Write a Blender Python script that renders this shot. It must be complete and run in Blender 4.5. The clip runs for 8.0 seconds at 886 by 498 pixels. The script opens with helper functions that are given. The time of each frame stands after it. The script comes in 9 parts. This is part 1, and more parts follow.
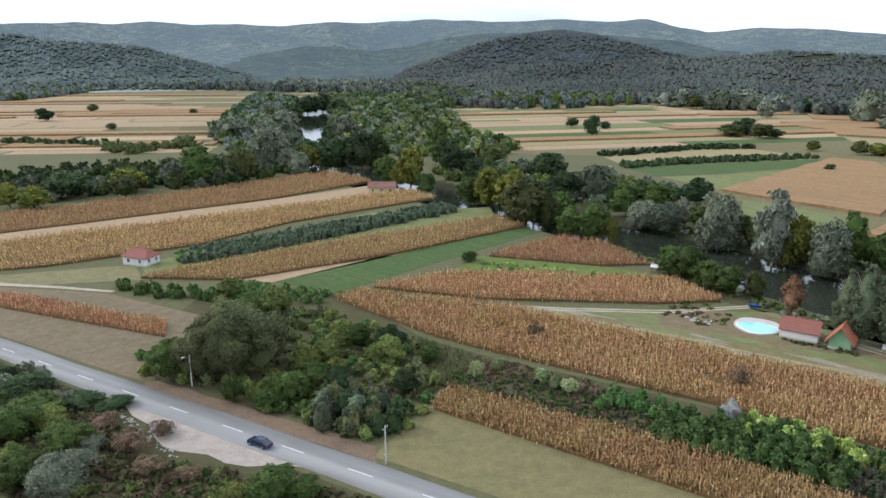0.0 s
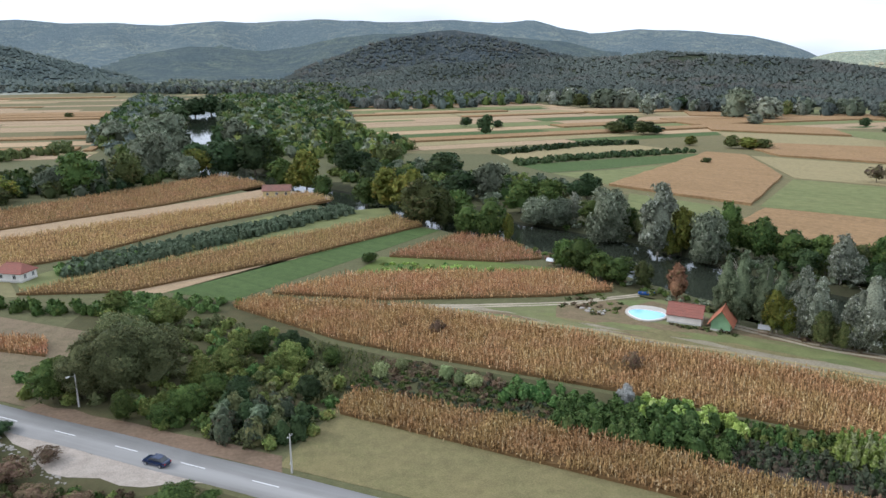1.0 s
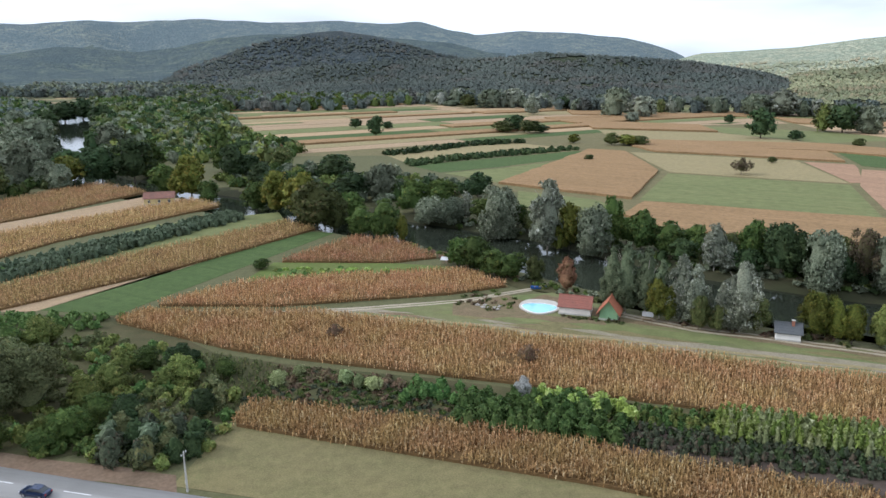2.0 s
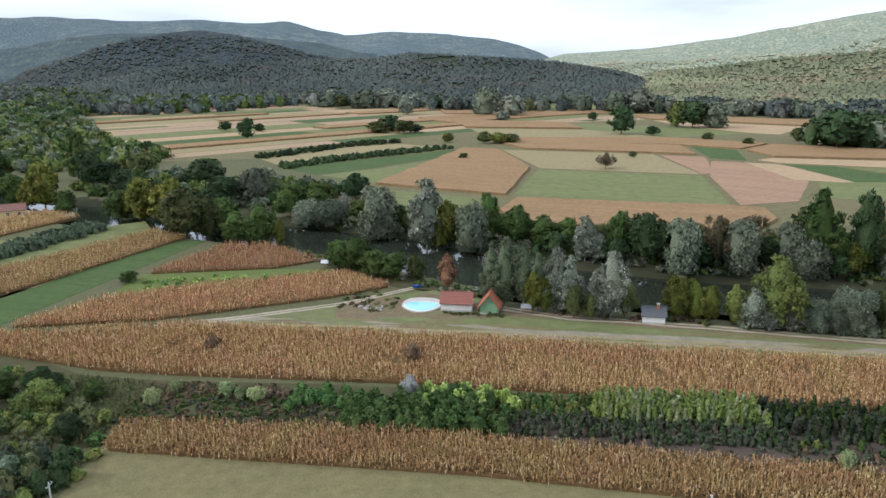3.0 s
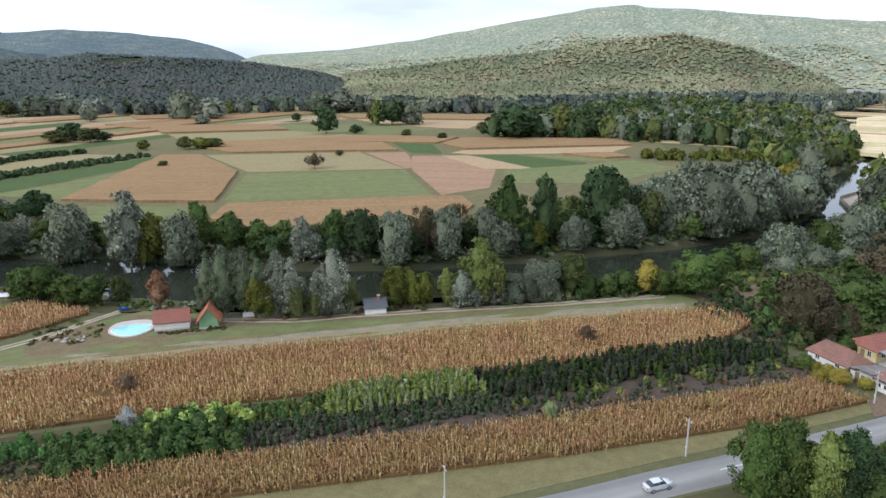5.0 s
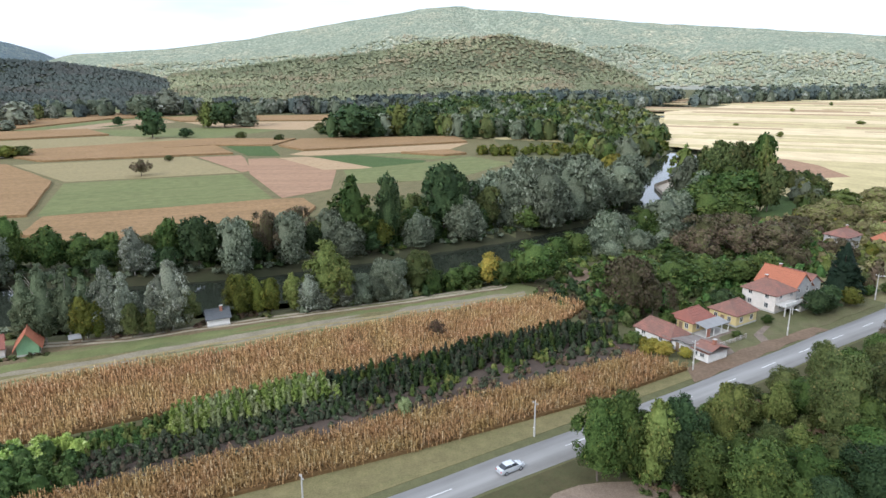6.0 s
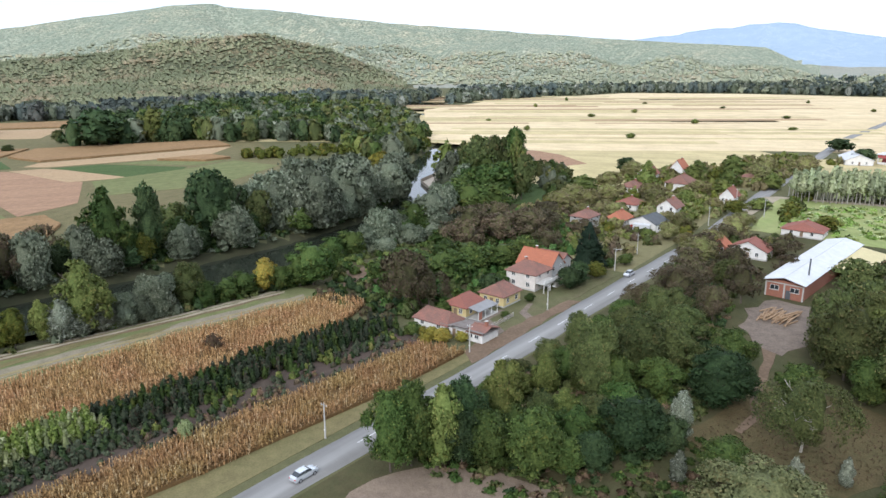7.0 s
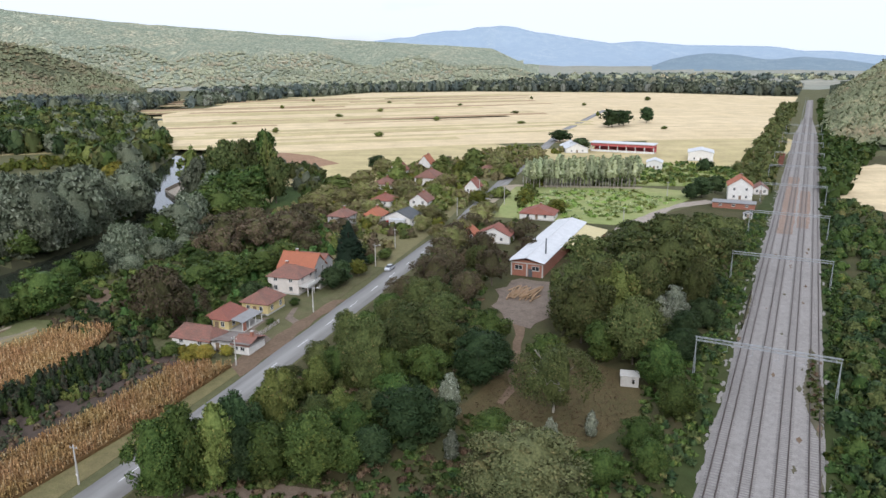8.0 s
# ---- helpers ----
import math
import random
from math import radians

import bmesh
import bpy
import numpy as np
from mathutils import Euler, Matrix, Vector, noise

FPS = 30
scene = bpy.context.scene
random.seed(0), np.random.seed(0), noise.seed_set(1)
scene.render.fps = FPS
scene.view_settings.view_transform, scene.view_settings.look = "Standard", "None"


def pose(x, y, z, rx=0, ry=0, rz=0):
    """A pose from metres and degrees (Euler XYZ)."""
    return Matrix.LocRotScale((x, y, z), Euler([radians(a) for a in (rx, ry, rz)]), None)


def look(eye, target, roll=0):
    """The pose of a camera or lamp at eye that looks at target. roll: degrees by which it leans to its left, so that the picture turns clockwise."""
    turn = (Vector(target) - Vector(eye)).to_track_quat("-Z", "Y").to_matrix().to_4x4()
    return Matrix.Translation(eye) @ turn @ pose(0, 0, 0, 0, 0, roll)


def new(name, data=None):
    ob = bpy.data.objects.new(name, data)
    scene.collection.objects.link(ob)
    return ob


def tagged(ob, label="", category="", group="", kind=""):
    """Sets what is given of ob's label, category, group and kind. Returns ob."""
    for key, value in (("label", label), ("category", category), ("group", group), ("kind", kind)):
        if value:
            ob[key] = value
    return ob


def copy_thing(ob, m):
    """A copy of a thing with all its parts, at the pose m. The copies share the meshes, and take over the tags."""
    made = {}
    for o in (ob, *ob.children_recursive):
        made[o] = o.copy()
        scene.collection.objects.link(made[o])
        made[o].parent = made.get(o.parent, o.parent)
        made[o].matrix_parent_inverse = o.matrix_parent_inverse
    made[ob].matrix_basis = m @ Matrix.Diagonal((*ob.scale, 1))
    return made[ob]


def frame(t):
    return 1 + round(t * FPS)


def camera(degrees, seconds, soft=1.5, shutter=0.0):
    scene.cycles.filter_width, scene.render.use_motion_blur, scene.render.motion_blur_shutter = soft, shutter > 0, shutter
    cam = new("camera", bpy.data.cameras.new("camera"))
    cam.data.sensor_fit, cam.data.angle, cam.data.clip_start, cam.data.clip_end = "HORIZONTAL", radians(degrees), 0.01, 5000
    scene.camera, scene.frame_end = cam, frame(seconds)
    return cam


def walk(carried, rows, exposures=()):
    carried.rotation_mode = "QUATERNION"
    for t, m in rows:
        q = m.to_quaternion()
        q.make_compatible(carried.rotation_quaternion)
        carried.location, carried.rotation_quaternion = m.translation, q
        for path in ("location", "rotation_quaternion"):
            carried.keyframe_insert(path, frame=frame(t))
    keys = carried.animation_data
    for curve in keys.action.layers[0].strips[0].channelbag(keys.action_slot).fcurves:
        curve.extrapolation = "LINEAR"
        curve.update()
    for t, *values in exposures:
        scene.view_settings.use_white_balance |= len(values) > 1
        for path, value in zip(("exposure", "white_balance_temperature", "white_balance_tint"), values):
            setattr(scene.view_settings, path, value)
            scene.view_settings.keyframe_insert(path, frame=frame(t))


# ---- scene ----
cam = camera(63.5, 8.0)
# a hovering drone 60 m up that turns to its right: seconds, tilt, lean, heading
PATH = [
    (0.0, 75.02, 0.10, -0.36), (0.5, 75.04, 0.11, -4.48), (1.0, 75.03, 0.15, -8.66), (1.5, 75.06, 0.14, -12.88),
    (3.0, 75.09, 0.20, -27.26), (3.5, 75.08, 0.16, -32.73), (4.0, 75.08, 0.19, -38.58), (4.5, 75.05, 0.22, -44.41),
    (4.7, 75.06, 0.20, -46.75), (5.8, 75.07, 0.20, -60.35), (6.0, 75.03, 0.19, -63.08), (6.5, 75.02, 0.16, -71.80),
    (7.0, 74.98, 0.17, -81.51), (7.5, 74.98, 0.25, -91.29), (8.0, 74.96, 0.30, -101.20),
]
walk(cam, [(t, pose(0, 0, 60, tilt, lean, turn)) for t, tilt, lean, turn in PATH],
     exposures=[(0.0, -0.08, 5700, 12), (4.5, -0.18, 5650, 12), (6.5, 0.06, 5650, 12), (8.0, -0.3, 5850, 14)])

# ---------- sky and sun ----------
SUN_UP, SUN_TURN = 33.0, 285.0
world = bpy.data.worlds.new("overcast_sky")
scene.world = world
world.use_nodes = True
wn, wl = world.node_tree.nodes, world.node_tree.links
wn.clear()
sky = wn.new("ShaderNodeTexSky")
sky.sky_type, sky.sun_disc = "NISHITA", False
sky.sun_elevation, sky.sun_rotation = radians(SUN_UP), radians(SUN_TURN)
sky.air_density, sky.dust_density, sky.ozone_density = 1.0, 2.5, 1.0
sky_bg = wn.new("ShaderNodeBackground")
sky_bg.inputs["Strength"].default_value = 0.12
cloud_bg = wn.new("ShaderNodeBackground")
cloud_bg.inputs["Color"].default_value = (0.93, 0.97, 1.0, 1)
# an overcast vault, brighter overhead than at the horizon
upward, vault = wn.new("ShaderNodeSeparateXYZ"), wn.new("ShaderNodeMapRange")
vault.inputs["From Min"].default_value, vault.inputs["From Max"].default_value = 0.0, 0.9
vault.inputs["To Min"].default_value, vault.inputs["To Max"].default_value = 1.28, 1.8
coord = wn.new("ShaderNodeTexCoord")
squash = wn.new("ShaderNodeMapping")
squash.inputs["Scale"].default_value = (1.0, 1.0, 5.0)
cloud = wn.new("ShaderNodeTexNoise")
cloud.inputs["Scale"].default_value, cloud.inputs["Detail"].default_value = 2.2, 5.0
cover = wn.new("ShaderNodeMapRange")
cover.inputs["From Min"].default_value, cover.inputs["From Max"].default_value = 0.3, 0.5
cover.inputs["To Min"].default_value, cover.inputs["To Max"].default_value = 0.55, 1.0
mixer, wout = wn.new("ShaderNodeMixShader"), wn.new("ShaderNodeOutputWorld")
wl.new(sky.outputs[0], sky_bg.inputs["Color"])
wl.new(coord.outputs["Generated"], squash.inputs["Vector"])
wl.new(squash.outputs[0], cloud.inputs["Vector"])
wl.new(cloud.outputs[0], cover.inputs["Value"])
wl.new(cover.outputs[0], mixer.inputs[0])
wl.new(sky_bg.outputs[0], mixer.inputs[1])
wl.new(coord.outputs["Generated"], upward.inputs[0])
wl.new(upward.outputs["Z"], vault.inputs["Value"])
wl.new(vault.outputs[0], cloud_bg.inputs["Strength"])
wl.new(cloud_bg.outputs[0], mixer.inputs[2])
wl.new(mixer.outputs[0], wout.inputs[0])
sun_data = bpy.data.lights.new("sun", "SUN")
sun_data.energy, sun_data.angle, sun_data.color = 2.5, radians(12), (1.0, 0.94, 0.84)
sun = new("sun", sun_data)
sun_from = Vector((math.sin(radians(SUN_TURN)) * math.cos(radians(SUN_UP)),
                   math.cos(radians(SUN_TURN)) * math.cos(radians(SUN_UP)), math.sin(radians(SUN_UP))))
sun.matrix_world = look(sun_from * 400, (0, 0, 0))

# ---------- plan coordinates: u runs along the road, v across it towards the river ----------
ROAD_TURN = -30.2
CU, SU = math.cos(radians(ROAD_TURN)), math.sin(radians(ROAD_TURN))


def at(u, v):
    return (u * CU - v * SU, u * SU + v * CU)


def at3(uvz):
    """Rows of u, v, z to rows of x, y, z."""
    q = np.asarray(uvz, float)
    return np.stack([q[:, 0] * CU - q[:, 1] * SU, q[:, 0] * SU + q[:, 1] * CU, q[:, 2]], 1)


def spot(u, v, z=0.0, turn=0.0, scale=(1, 1, 1)):
    x, y = at(u, v)
    return pose(x, y, z, 0, 0, ROAD_TURN + turn) @ Matrix.Diagonal((*scale, 1))


RNG = np.random.default_rng(7)


# ---------- materials ----------
def material(name, rough=0.85, metal=0.0, spec=0.25):
    m = bpy.data.materials.new(name)
    m.use_nodes = True
    b = m.node_tree.nodes["Principled BSDF"]
    b.inputs["Roughness"].default_value, b.inputs["Metallic"].default_value = rough, metal
    b.inputs["Specular IOR Level"].default_value = spec
    return m, m.node_tree.nodes, m.node_tree.links, b


def mixed(nodes, links, fac, a, b, mode="MIX"):
    n = nodes.new("ShaderNodeMix")
    n.data_type, n.blend_type = "RGBA", mode
    for sock, value in ((n.inputs[0], fac), (n.inputs[6], a), (n.inputs[7], b)):
        if isinstance(value, bpy.types.NodeSocket):
            links.new(value, sock)
        elif isinstance(value, (int, float)):
            sock.default_value = value
        else:
            sock.default_value = (*value, 1)
    return n.outputs[2]


def noise_of(nodes, links, scale, detail=3.0, lo=0.35, hi=0.65, stretch=None, turn=0.0, generated=False):
    """A 0..1 noise of the place; scale is per metre."""
    tc = nodes.new("ShaderNodeTexCoord")
    mp = nodes.new("ShaderNodeMapping")
    mp.inputs["Scale"].default_value = stretch or (1, 1, 1)
    mp.inputs["Rotation"].default_value = (0, 0, radians(-turn))
    if generated:
        links.new(tc.outputs["Object"], mp.inputs["Vector"])
    else:
        geo = nodes.new("ShaderNodeNewGeometry")
        turned = nodes.new("ShaderNodeVectorRotate")
        turned.rotation_type = "Z_AXIS"
        turned.inputs["Angle"].default_value = radians(-turn)
        mp.inputs["Rotation"].default_value = (0, 0, 0)
        links.new(geo.outputs["Position"], turned.inputs["Vector"])
        links.new(turned.outputs[0], mp.inputs["Vector"])
    n = nodes.new("ShaderNodeTexNoise")
    n.inputs["Scale"].default_value, n.inputs["Detail"].default_value = scale, detail
    links.new(mp.outputs[0], n.inputs["Vector"])
    r = nodes.new("ShaderNodeMapRange")
    r.inputs["From Min"].default_value, r.inputs["From Max"].default_value = lo, hi
    links.new(n.outputs[0], r.inputs["Value"])
    return r.outputs[0]


def bump_of(nodes, links, bsdf, height, strength, distance):
    bm = nodes.new("ShaderNodeBump")
    bm.inputs["Strength"].default_value, bm.inputs["Distance"].default_value = strength, distance
    links.new(height, bm.inputs["Height"])
    links.new(bm.outputs[0], bsdf.inputs["Normal"])


def ground_mat(name, a, b, c, fine=1.5, coarse=0.05, turn=0.0, rows=None, bump=0.25, relief=0.3):
    """Soil, grass or stubble: two tones at field size, a third in fine grain, and, with rows, drilled lines along the turn."""
    m, n, l, bs = material(name, 0.95, 0, 0.1)
    big = noise_of(n, l, coarse, 4, 0.35, 0.65)
    small = noise_of(n, l, fine, 4, 0.4, 0.68)
    col = mixed(n, l, big, a, b)
    part_way = n.new("ShaderNodeMath")
    part_way.operation = "MULTIPLY"
    part_way.inputs[1].default_value = 0.6
    l.new(small, part_way.inputs[0])
    col = mixed(n, l, part_way.outputs[0], col, c)
    if rows:
        line = noise_of(n, l, rows, 2, 0.42, 0.6, (0.03, 1, 1), turn)
        soft = n.new("ShaderNodeMath")
        soft.operation = "MULTIPLY"
        soft.inputs[1].default_value = 0.55
        l.new(line, soft.inputs[0])
        col = mixed(n, l, soft.outputs[0], col, tuple(0.72 * q for q in c))
    grit = noise_of(n, l, fine * 3.7, 4, 0.28, 0.72)
    speck = noise_of(n, l, fine * 0.45, 5, 0.3, 0.7)
    col = mixed(n, l, 0.36, col, mixed(n, l, grit, tuple(0.5 * q for q in b), tuple(min(0.9, 1.5 * q) for q in c)))
    col = mixed(n, l, 0.3, col, mixed(n, l, speck, tuple(0.55 * q for q in a), tuple(min(0.9, 1.35 * q) for q in a)))
    l.new(col, bs.inputs["Base Color"])
    bump_of(n, l, bs, grit, min(0.5, bump + 0.15), relief * 0.4)
    return m


def leaf_mat(name, dark, light, odd=None, odd_share=0.1, gloss=0.55, thin=0.25, tone=0.32, grain=2.6):
    """Leaves: every leaf clump has its own tone, every plant a slight shift."""
    m, n, l, bs = material(name, gloss, 0, 0.08)
    geo, info = n.new("ShaderNodeNewGeometry"), n.new("ShaderNodeObjectInfo")
    col = mixed(n, l, geo.outputs["Random Per Island"], dark, light)
    if odd:
        pick = n.new("ShaderNodeMath")
        pick.operation = "MULTIPLY_ADD"
        pick.inputs[1].default_value, pick.inputs[2].default_value = 7.31, 0.0
        l.new(geo.outputs["Random Per Island"], pick.inputs[0])
        part_of = n.new("ShaderNodeMath")
        part_of.operation = "FRACT"
        l.new(pick.outputs[0], part_of.inputs[0])
        less = n.new("ShaderNodeMath")
        less.operation = "LESS_THAN"
        less.inputs[1].default_value = odd_share
        l.new(part_of.outputs[0], less.inputs[0])
        col = mixed(n, l, less.outputs[0], col, odd)
    if grain < 1:  # stands of different trees over whole hill sides
        stand = noise_of(n, l, 0.0055, 4, 0.36, 0.64)
        col = mixed(n, l, stand, tuple(0.85 * q for q in dark), mixed(n, l, 0.6, col, tuple(1.3 * q for q in light)))
        turning = noise_of(n, l, 0.0085, 3, 0.52, 0.66, (1.0, 1.7, 1.0))
        col = mixed(n, l, turning, col, mixed(n, l, 0.6, col, odd))
    patch = noise_of(n, l, 0.12, 3, 0.35, 0.7)
    hsv = n.new("ShaderNodeHueSaturation")
    shift = n.new("ShaderNodeMapRange")
    shift.inputs["To Min"].default_value, shift.inputs["To Max"].default_value = 1 - tone, 1 + tone
    l.new(info.outputs["Random"], shift.inputs["Value"])
    l.new(shift.outputs[0], hsv.inputs["Value"])
    hue = n.new("ShaderNodeMapRange")
    hue.inputs["To Min"].default_value, hue.inputs["To Max"].default_value = 0.472, 0.518
    own = n.new("ShaderNodeMath")
    own.operation = "MULTIPLY_ADD"
    own.inputs[1].default_value = 5.7
    l.new(info.outputs["Random"], own.inputs[0])
    own_part = n.new("ShaderNodeMath")
    own_part.operation = "FRACT"
    l.new(own.outputs[0], own_part.inputs[0])
    both = n.new("ShaderNodeMath")
    both.operation = "MULTIPLY_ADD"
    both.inputs[1].default_value = 0.5
    l.new(patch, both.inputs[0])
    halved = n.new("ShaderNodeMath")
    halved.operation = "MULTIPLY"
    halved.inputs[1].default_value = 0.5
    l.new(own_part.outputs[0], halved.inputs[0])
    l.new(halved.outputs[0], both.inputs[2])
    l.new(both.outputs[0], hue.inputs["Value"])
    l.new(hue.outputs[0], hsv.inputs["Hue"])
    fine = noise_of(n, l, grain, 3, 0.3, 0.66)
    col = mixed(n, l, fine, tuple(0.8 * q for q in dark), col)
    l.new(col, hsv.inputs["Color"])
    bump_of(n, l, bs, fine, 0.45, 0.6 / grain)
    l.new(hsv.outputs[0], bs.inputs["Base Color"])
    tr, mx = n.new("ShaderNodeBsdfTranslucent"), n.new("ShaderNodeMixShader")
    mx.inputs[0].default_value = thin
    l.new(hsv.outputs[0], tr.inputs["Color"])
    l.new(bs.outputs[0], mx.inputs[1])
    l.new(tr.outputs[0], mx.inputs[2])
    l.new(mx.outputs[0], n["Material Output"].inputs["Surface"])
    return m


def plain_mat(name, a, b, scale=2.0, rough=0.8, metal=0.0, bump=0.1, spec=0.3, stretch=None, local=True):
    m, n, l, bs = material(name, rough, metal, spec)
    f = noise_of(n, l, scale, 5, 0.35, 0.7, stretch, 0, local)
    g = noise_of(n, l, scale * 9, 3, 0.4, 0.7, stretch, 0, local)
    col = mixed(n, l, f, a, b)
    col = mixed(n, l, g, col, tuple(0.8 * q for q in a))
    l.new(col, bs.inputs["Base Color"])
    if bump:
        bump_of(n, l, bs, g, bump, 0.05)
    return m


def tile_mat(name, a, b, c):
    """Fired roof tiles, weathered in patches, with course lines."""
    m, n, l, bs = material(name, 0.8, 0, 0.25)
    patch = noise_of(n, l, 0.6, 4, 0.35, 0.65, None, 0, True)
    grain = noise_of(n, l, 5.0, 3, 0.35, 0.65, None, 0, True)
    col = mixed(n, l, patch, a, b)
    col = mixed(n, l, grain, col, c)
    l.new(col, bs.inputs["Base Color"])
    bump_of(n, l, bs, grain, 0.5, 0.05)
    return m


M_GRASS = ground_mat("valley_grass", (0.095, 0.095, 0.045), (0.07, 0.078, 0.034), (0.135, 0.12, 0.064), 1.3, 0.05, bump=0.08)
M_MOWN = ground_mat("mown_grass", (0.16, 0.135, 0.062), (0.105, 0.108, 0.045), (0.185, 0.155, 0.08), 1.1, 0.09, ROAD_TURN - 3, 0.45, bump=0.08)
M_VERGE = ground_mat("dry_verge", (0.17, 0.15, 0.075), (0.22, 0.185, 0.10), (0.12, 0.12, 0.055), 1.0, 0.12)
M_RIVERSIDE = ground_mat("riverside_meadow", (0.09, 0.135, 0.042), (0.235, 0.185, 0.105), (0.15, 0.14, 0.07), 0.9, 0.07, ROAD_TURN - 6, 0.35)
M_WEEDS = ground_mat("weedy_ground", (0.155, 0.115, 0.074), (0.10, 0.095, 0.048), (0.20, 0.152, 0.10), 0.9, 0.1, bump=0.5)
M_SOIL = ground_mat("bare_soil", (0.20, 0.15, 0.11), (0.15, 0.115, 0.08), (0.25, 0.195, 0.15), 1.4, 0.1)
M_DRYGRASS = ground_mat("dry_pale_grass", (0.225, 0.19, 0.135), (0.16, 0.145, 0.085), (0.27, 0.235, 0.175), 0.7, 0.12, ROAD_TURN - 6, 0.5)
M_DARKSOIL = ground_mat("dark_tilled_soil", (0.075, 0.055, 0.045), (0.055, 0.048, 0.034), (0.10, 0.075, 0.06), 1.6, 0.15)
M_DIRT = ground_mat("trodden_dirt", (0.31, 0.265, 0.22), (0.25, 0.21, 0.172), (0.36, 0.315, 0.27), 1.2, 0.15)
M_TRACK = ground_mat("cart_track", (0.36, 0.31, 0.235), (0.30, 0.255, 0.185), (0.27, 0.23, 0.155), 0.8, 0.2)
M_GREEN = ground_mat("green_crop", (0.068, 0.10, 0.034), (0.085, 0.115, 0.04), (0.055, 0.085, 0.028), 1.0, 0.05, -44, 0.5)
M_PALEGREEN = ground_mat("pale_meadow", (0.15, 0.16, 0.065), (0.18, 0.17, 0.075), (0.12, 0.14, 0.055), 0.5, 0.03, -44, 0.25)
M_STUBBLE = ground_mat("stubble", (0.35, 0.24, 0.135), (0.27, 0.19, 0.105), (0.40, 0.295, 0.18), 0.9, 0.03, -44, 0.35)
M_STUBBLE_W = ground_mat("stubble_west", (0.30, 0.21, 0.125), (0.245, 0.175, 0.10), (0.35, 0.26, 0.165), 0.9, 0.03, 14, 0.35)
M_PLOUGH = ground_mat("ploughed_soil", (0.30, 0.185, 0.115), (0.35, 0.225, 0.135), (0.25, 0.155, 0.10), 0.9, 0.035, -62, 0.22)
# ripe straw, raised in colour to carry the sun on the plain
M_STRAW = ground_mat("sunlit_ripe_straw", (0.57, 0.46, 0.27), (0.72, 0.595, 0.395), (0.52, 0.405, 0.25), 0.12, 0.009, 80, 0.1)
M_STRAWDARK = ground_mat("weathered_straw", (0.46, 0.38, 0.20), (0.53, 0.42, 0.25), (0.38, 0.33, 0.16), 0.12, 0.012, 80, 0.1)
M_FALLOW = ground_mat("fallow_field", (0.24, 0.20, 0.10), (0.20, 0.175, 0.085), (0.28, 0.22, 0.12), 0.9, 0.04, -44, 0.35)
# balk grass; its dark tone also paints the shade along corn edges
M_FALLOWDARK = ground_mat("balk_grass_and_shade", (0.13, 0.115, 0.055), (0.10, 0.10, 0.045), (0.17, 0.135, 0.07), 0.5, 0.02)
# lush grass, brightened in colour for the sun on the village
M_LUSH = ground_mat("sunlit_lush_grass", (0.22, 0.255, 0.09), (0.36, 0.32, 0.165), (0.20, 0.25, 0.085), 0.6, 0.06)
# litter brown, darkened to stand for the shade between corn plants
M_CORN_BED = ground_mat("litter_and_gap_shade", (0.135, 0.082, 0.034), (0.105, 0.066, 0.028), (0.18, 0.11, 0.05), 2.2, 0.1, bump=0.7)
M_CORN_FAR = ground_mat("far_corn", (0.33, 0.21, 0.105), (0.26, 0.165, 0.08), (0.19, 0.12, 0.06), 1.3, 0.04, -44, 0.6, 0.8, 0.8)
M_BANK = ground_mat("river_bank_mud", (0.04, 0.042, 0.022), (0.06, 0.05, 0.032), (0.035, 0.042, 0.018), 0.8, 0.1)
M_GRAVEL_BAR = ground_mat("gravel_bar", (0.38, 0.33, 0.27), (0.33, 0.28, 0.22), (0.44, 0.39, 0.33), 1.6, 0.12)
M_SCRUBGROUND = ground_mat("scrub_ground", (0.062, 0.064, 0.028), (0.105, 0.08, 0.044), (0.05, 0.055, 0.024), 0.6, 0.06, bump=0.6)
M_BALLAST = ground_mat("track_ballast", (0.27, 0.25, 0.232), (0.205, 0.188, 0.172), (0.325, 0.302, 0.282), 2.6, 0.08, ROAD_TURN - 7.7, 0.5, bump=0.6)
M_WORKYARD = ground_mat("churned_yard", (0.165, 0.13, 0.102), (0.12, 0.092, 0.07), (0.215, 0.175, 0.145), 0.9, 0.2)
M_WEEDY = ground_mat("weedy_meadow_edge", (0.15, 0.105, 0.065), (0.11, 0.11, 0.05), (0.19, 0.135, 0.085), 0.9, 0.09)
M_YARD = ground_mat("trampled_yard_grass", (0.085, 0.095, 0.04), (0.15, 0.12, 0.075), (0.11, 0.105, 0.05), 0.9, 0.16)
M_REDSOIL = ground_mat("reddish_soil", (0.155, 0.105, 0.07), (0.115, 0.085, 0.055), (0.165, 0.12, 0.085), 0.4, 0.15, bump=0.0)


def forest_floor(name, a, b, c, d, relief=9.0):
    """Wooded slopes: crown-sized lumps of several greens."""
    m, n, l, bs = material(name, 0.95, 0, 0.05)
    big = noise_of(n, l, 0.004, 4, 0.38, 0.62)
    mid = noise_of(n, l, 0.022, 4, 0.38, 0.62)
    fine = noise_of(n, l, 0.10, 4, 0.38, 0.64)
    col = mixed(n, l, big, a, b)
    col = mixed(n, l, mid, col, c)
    col = mixed(n, l, fine, col, d)
    l.new(col, bs.inputs["Base Color"])
    bump_of(n, l, bs, fine, 1.0, relief)
    return m


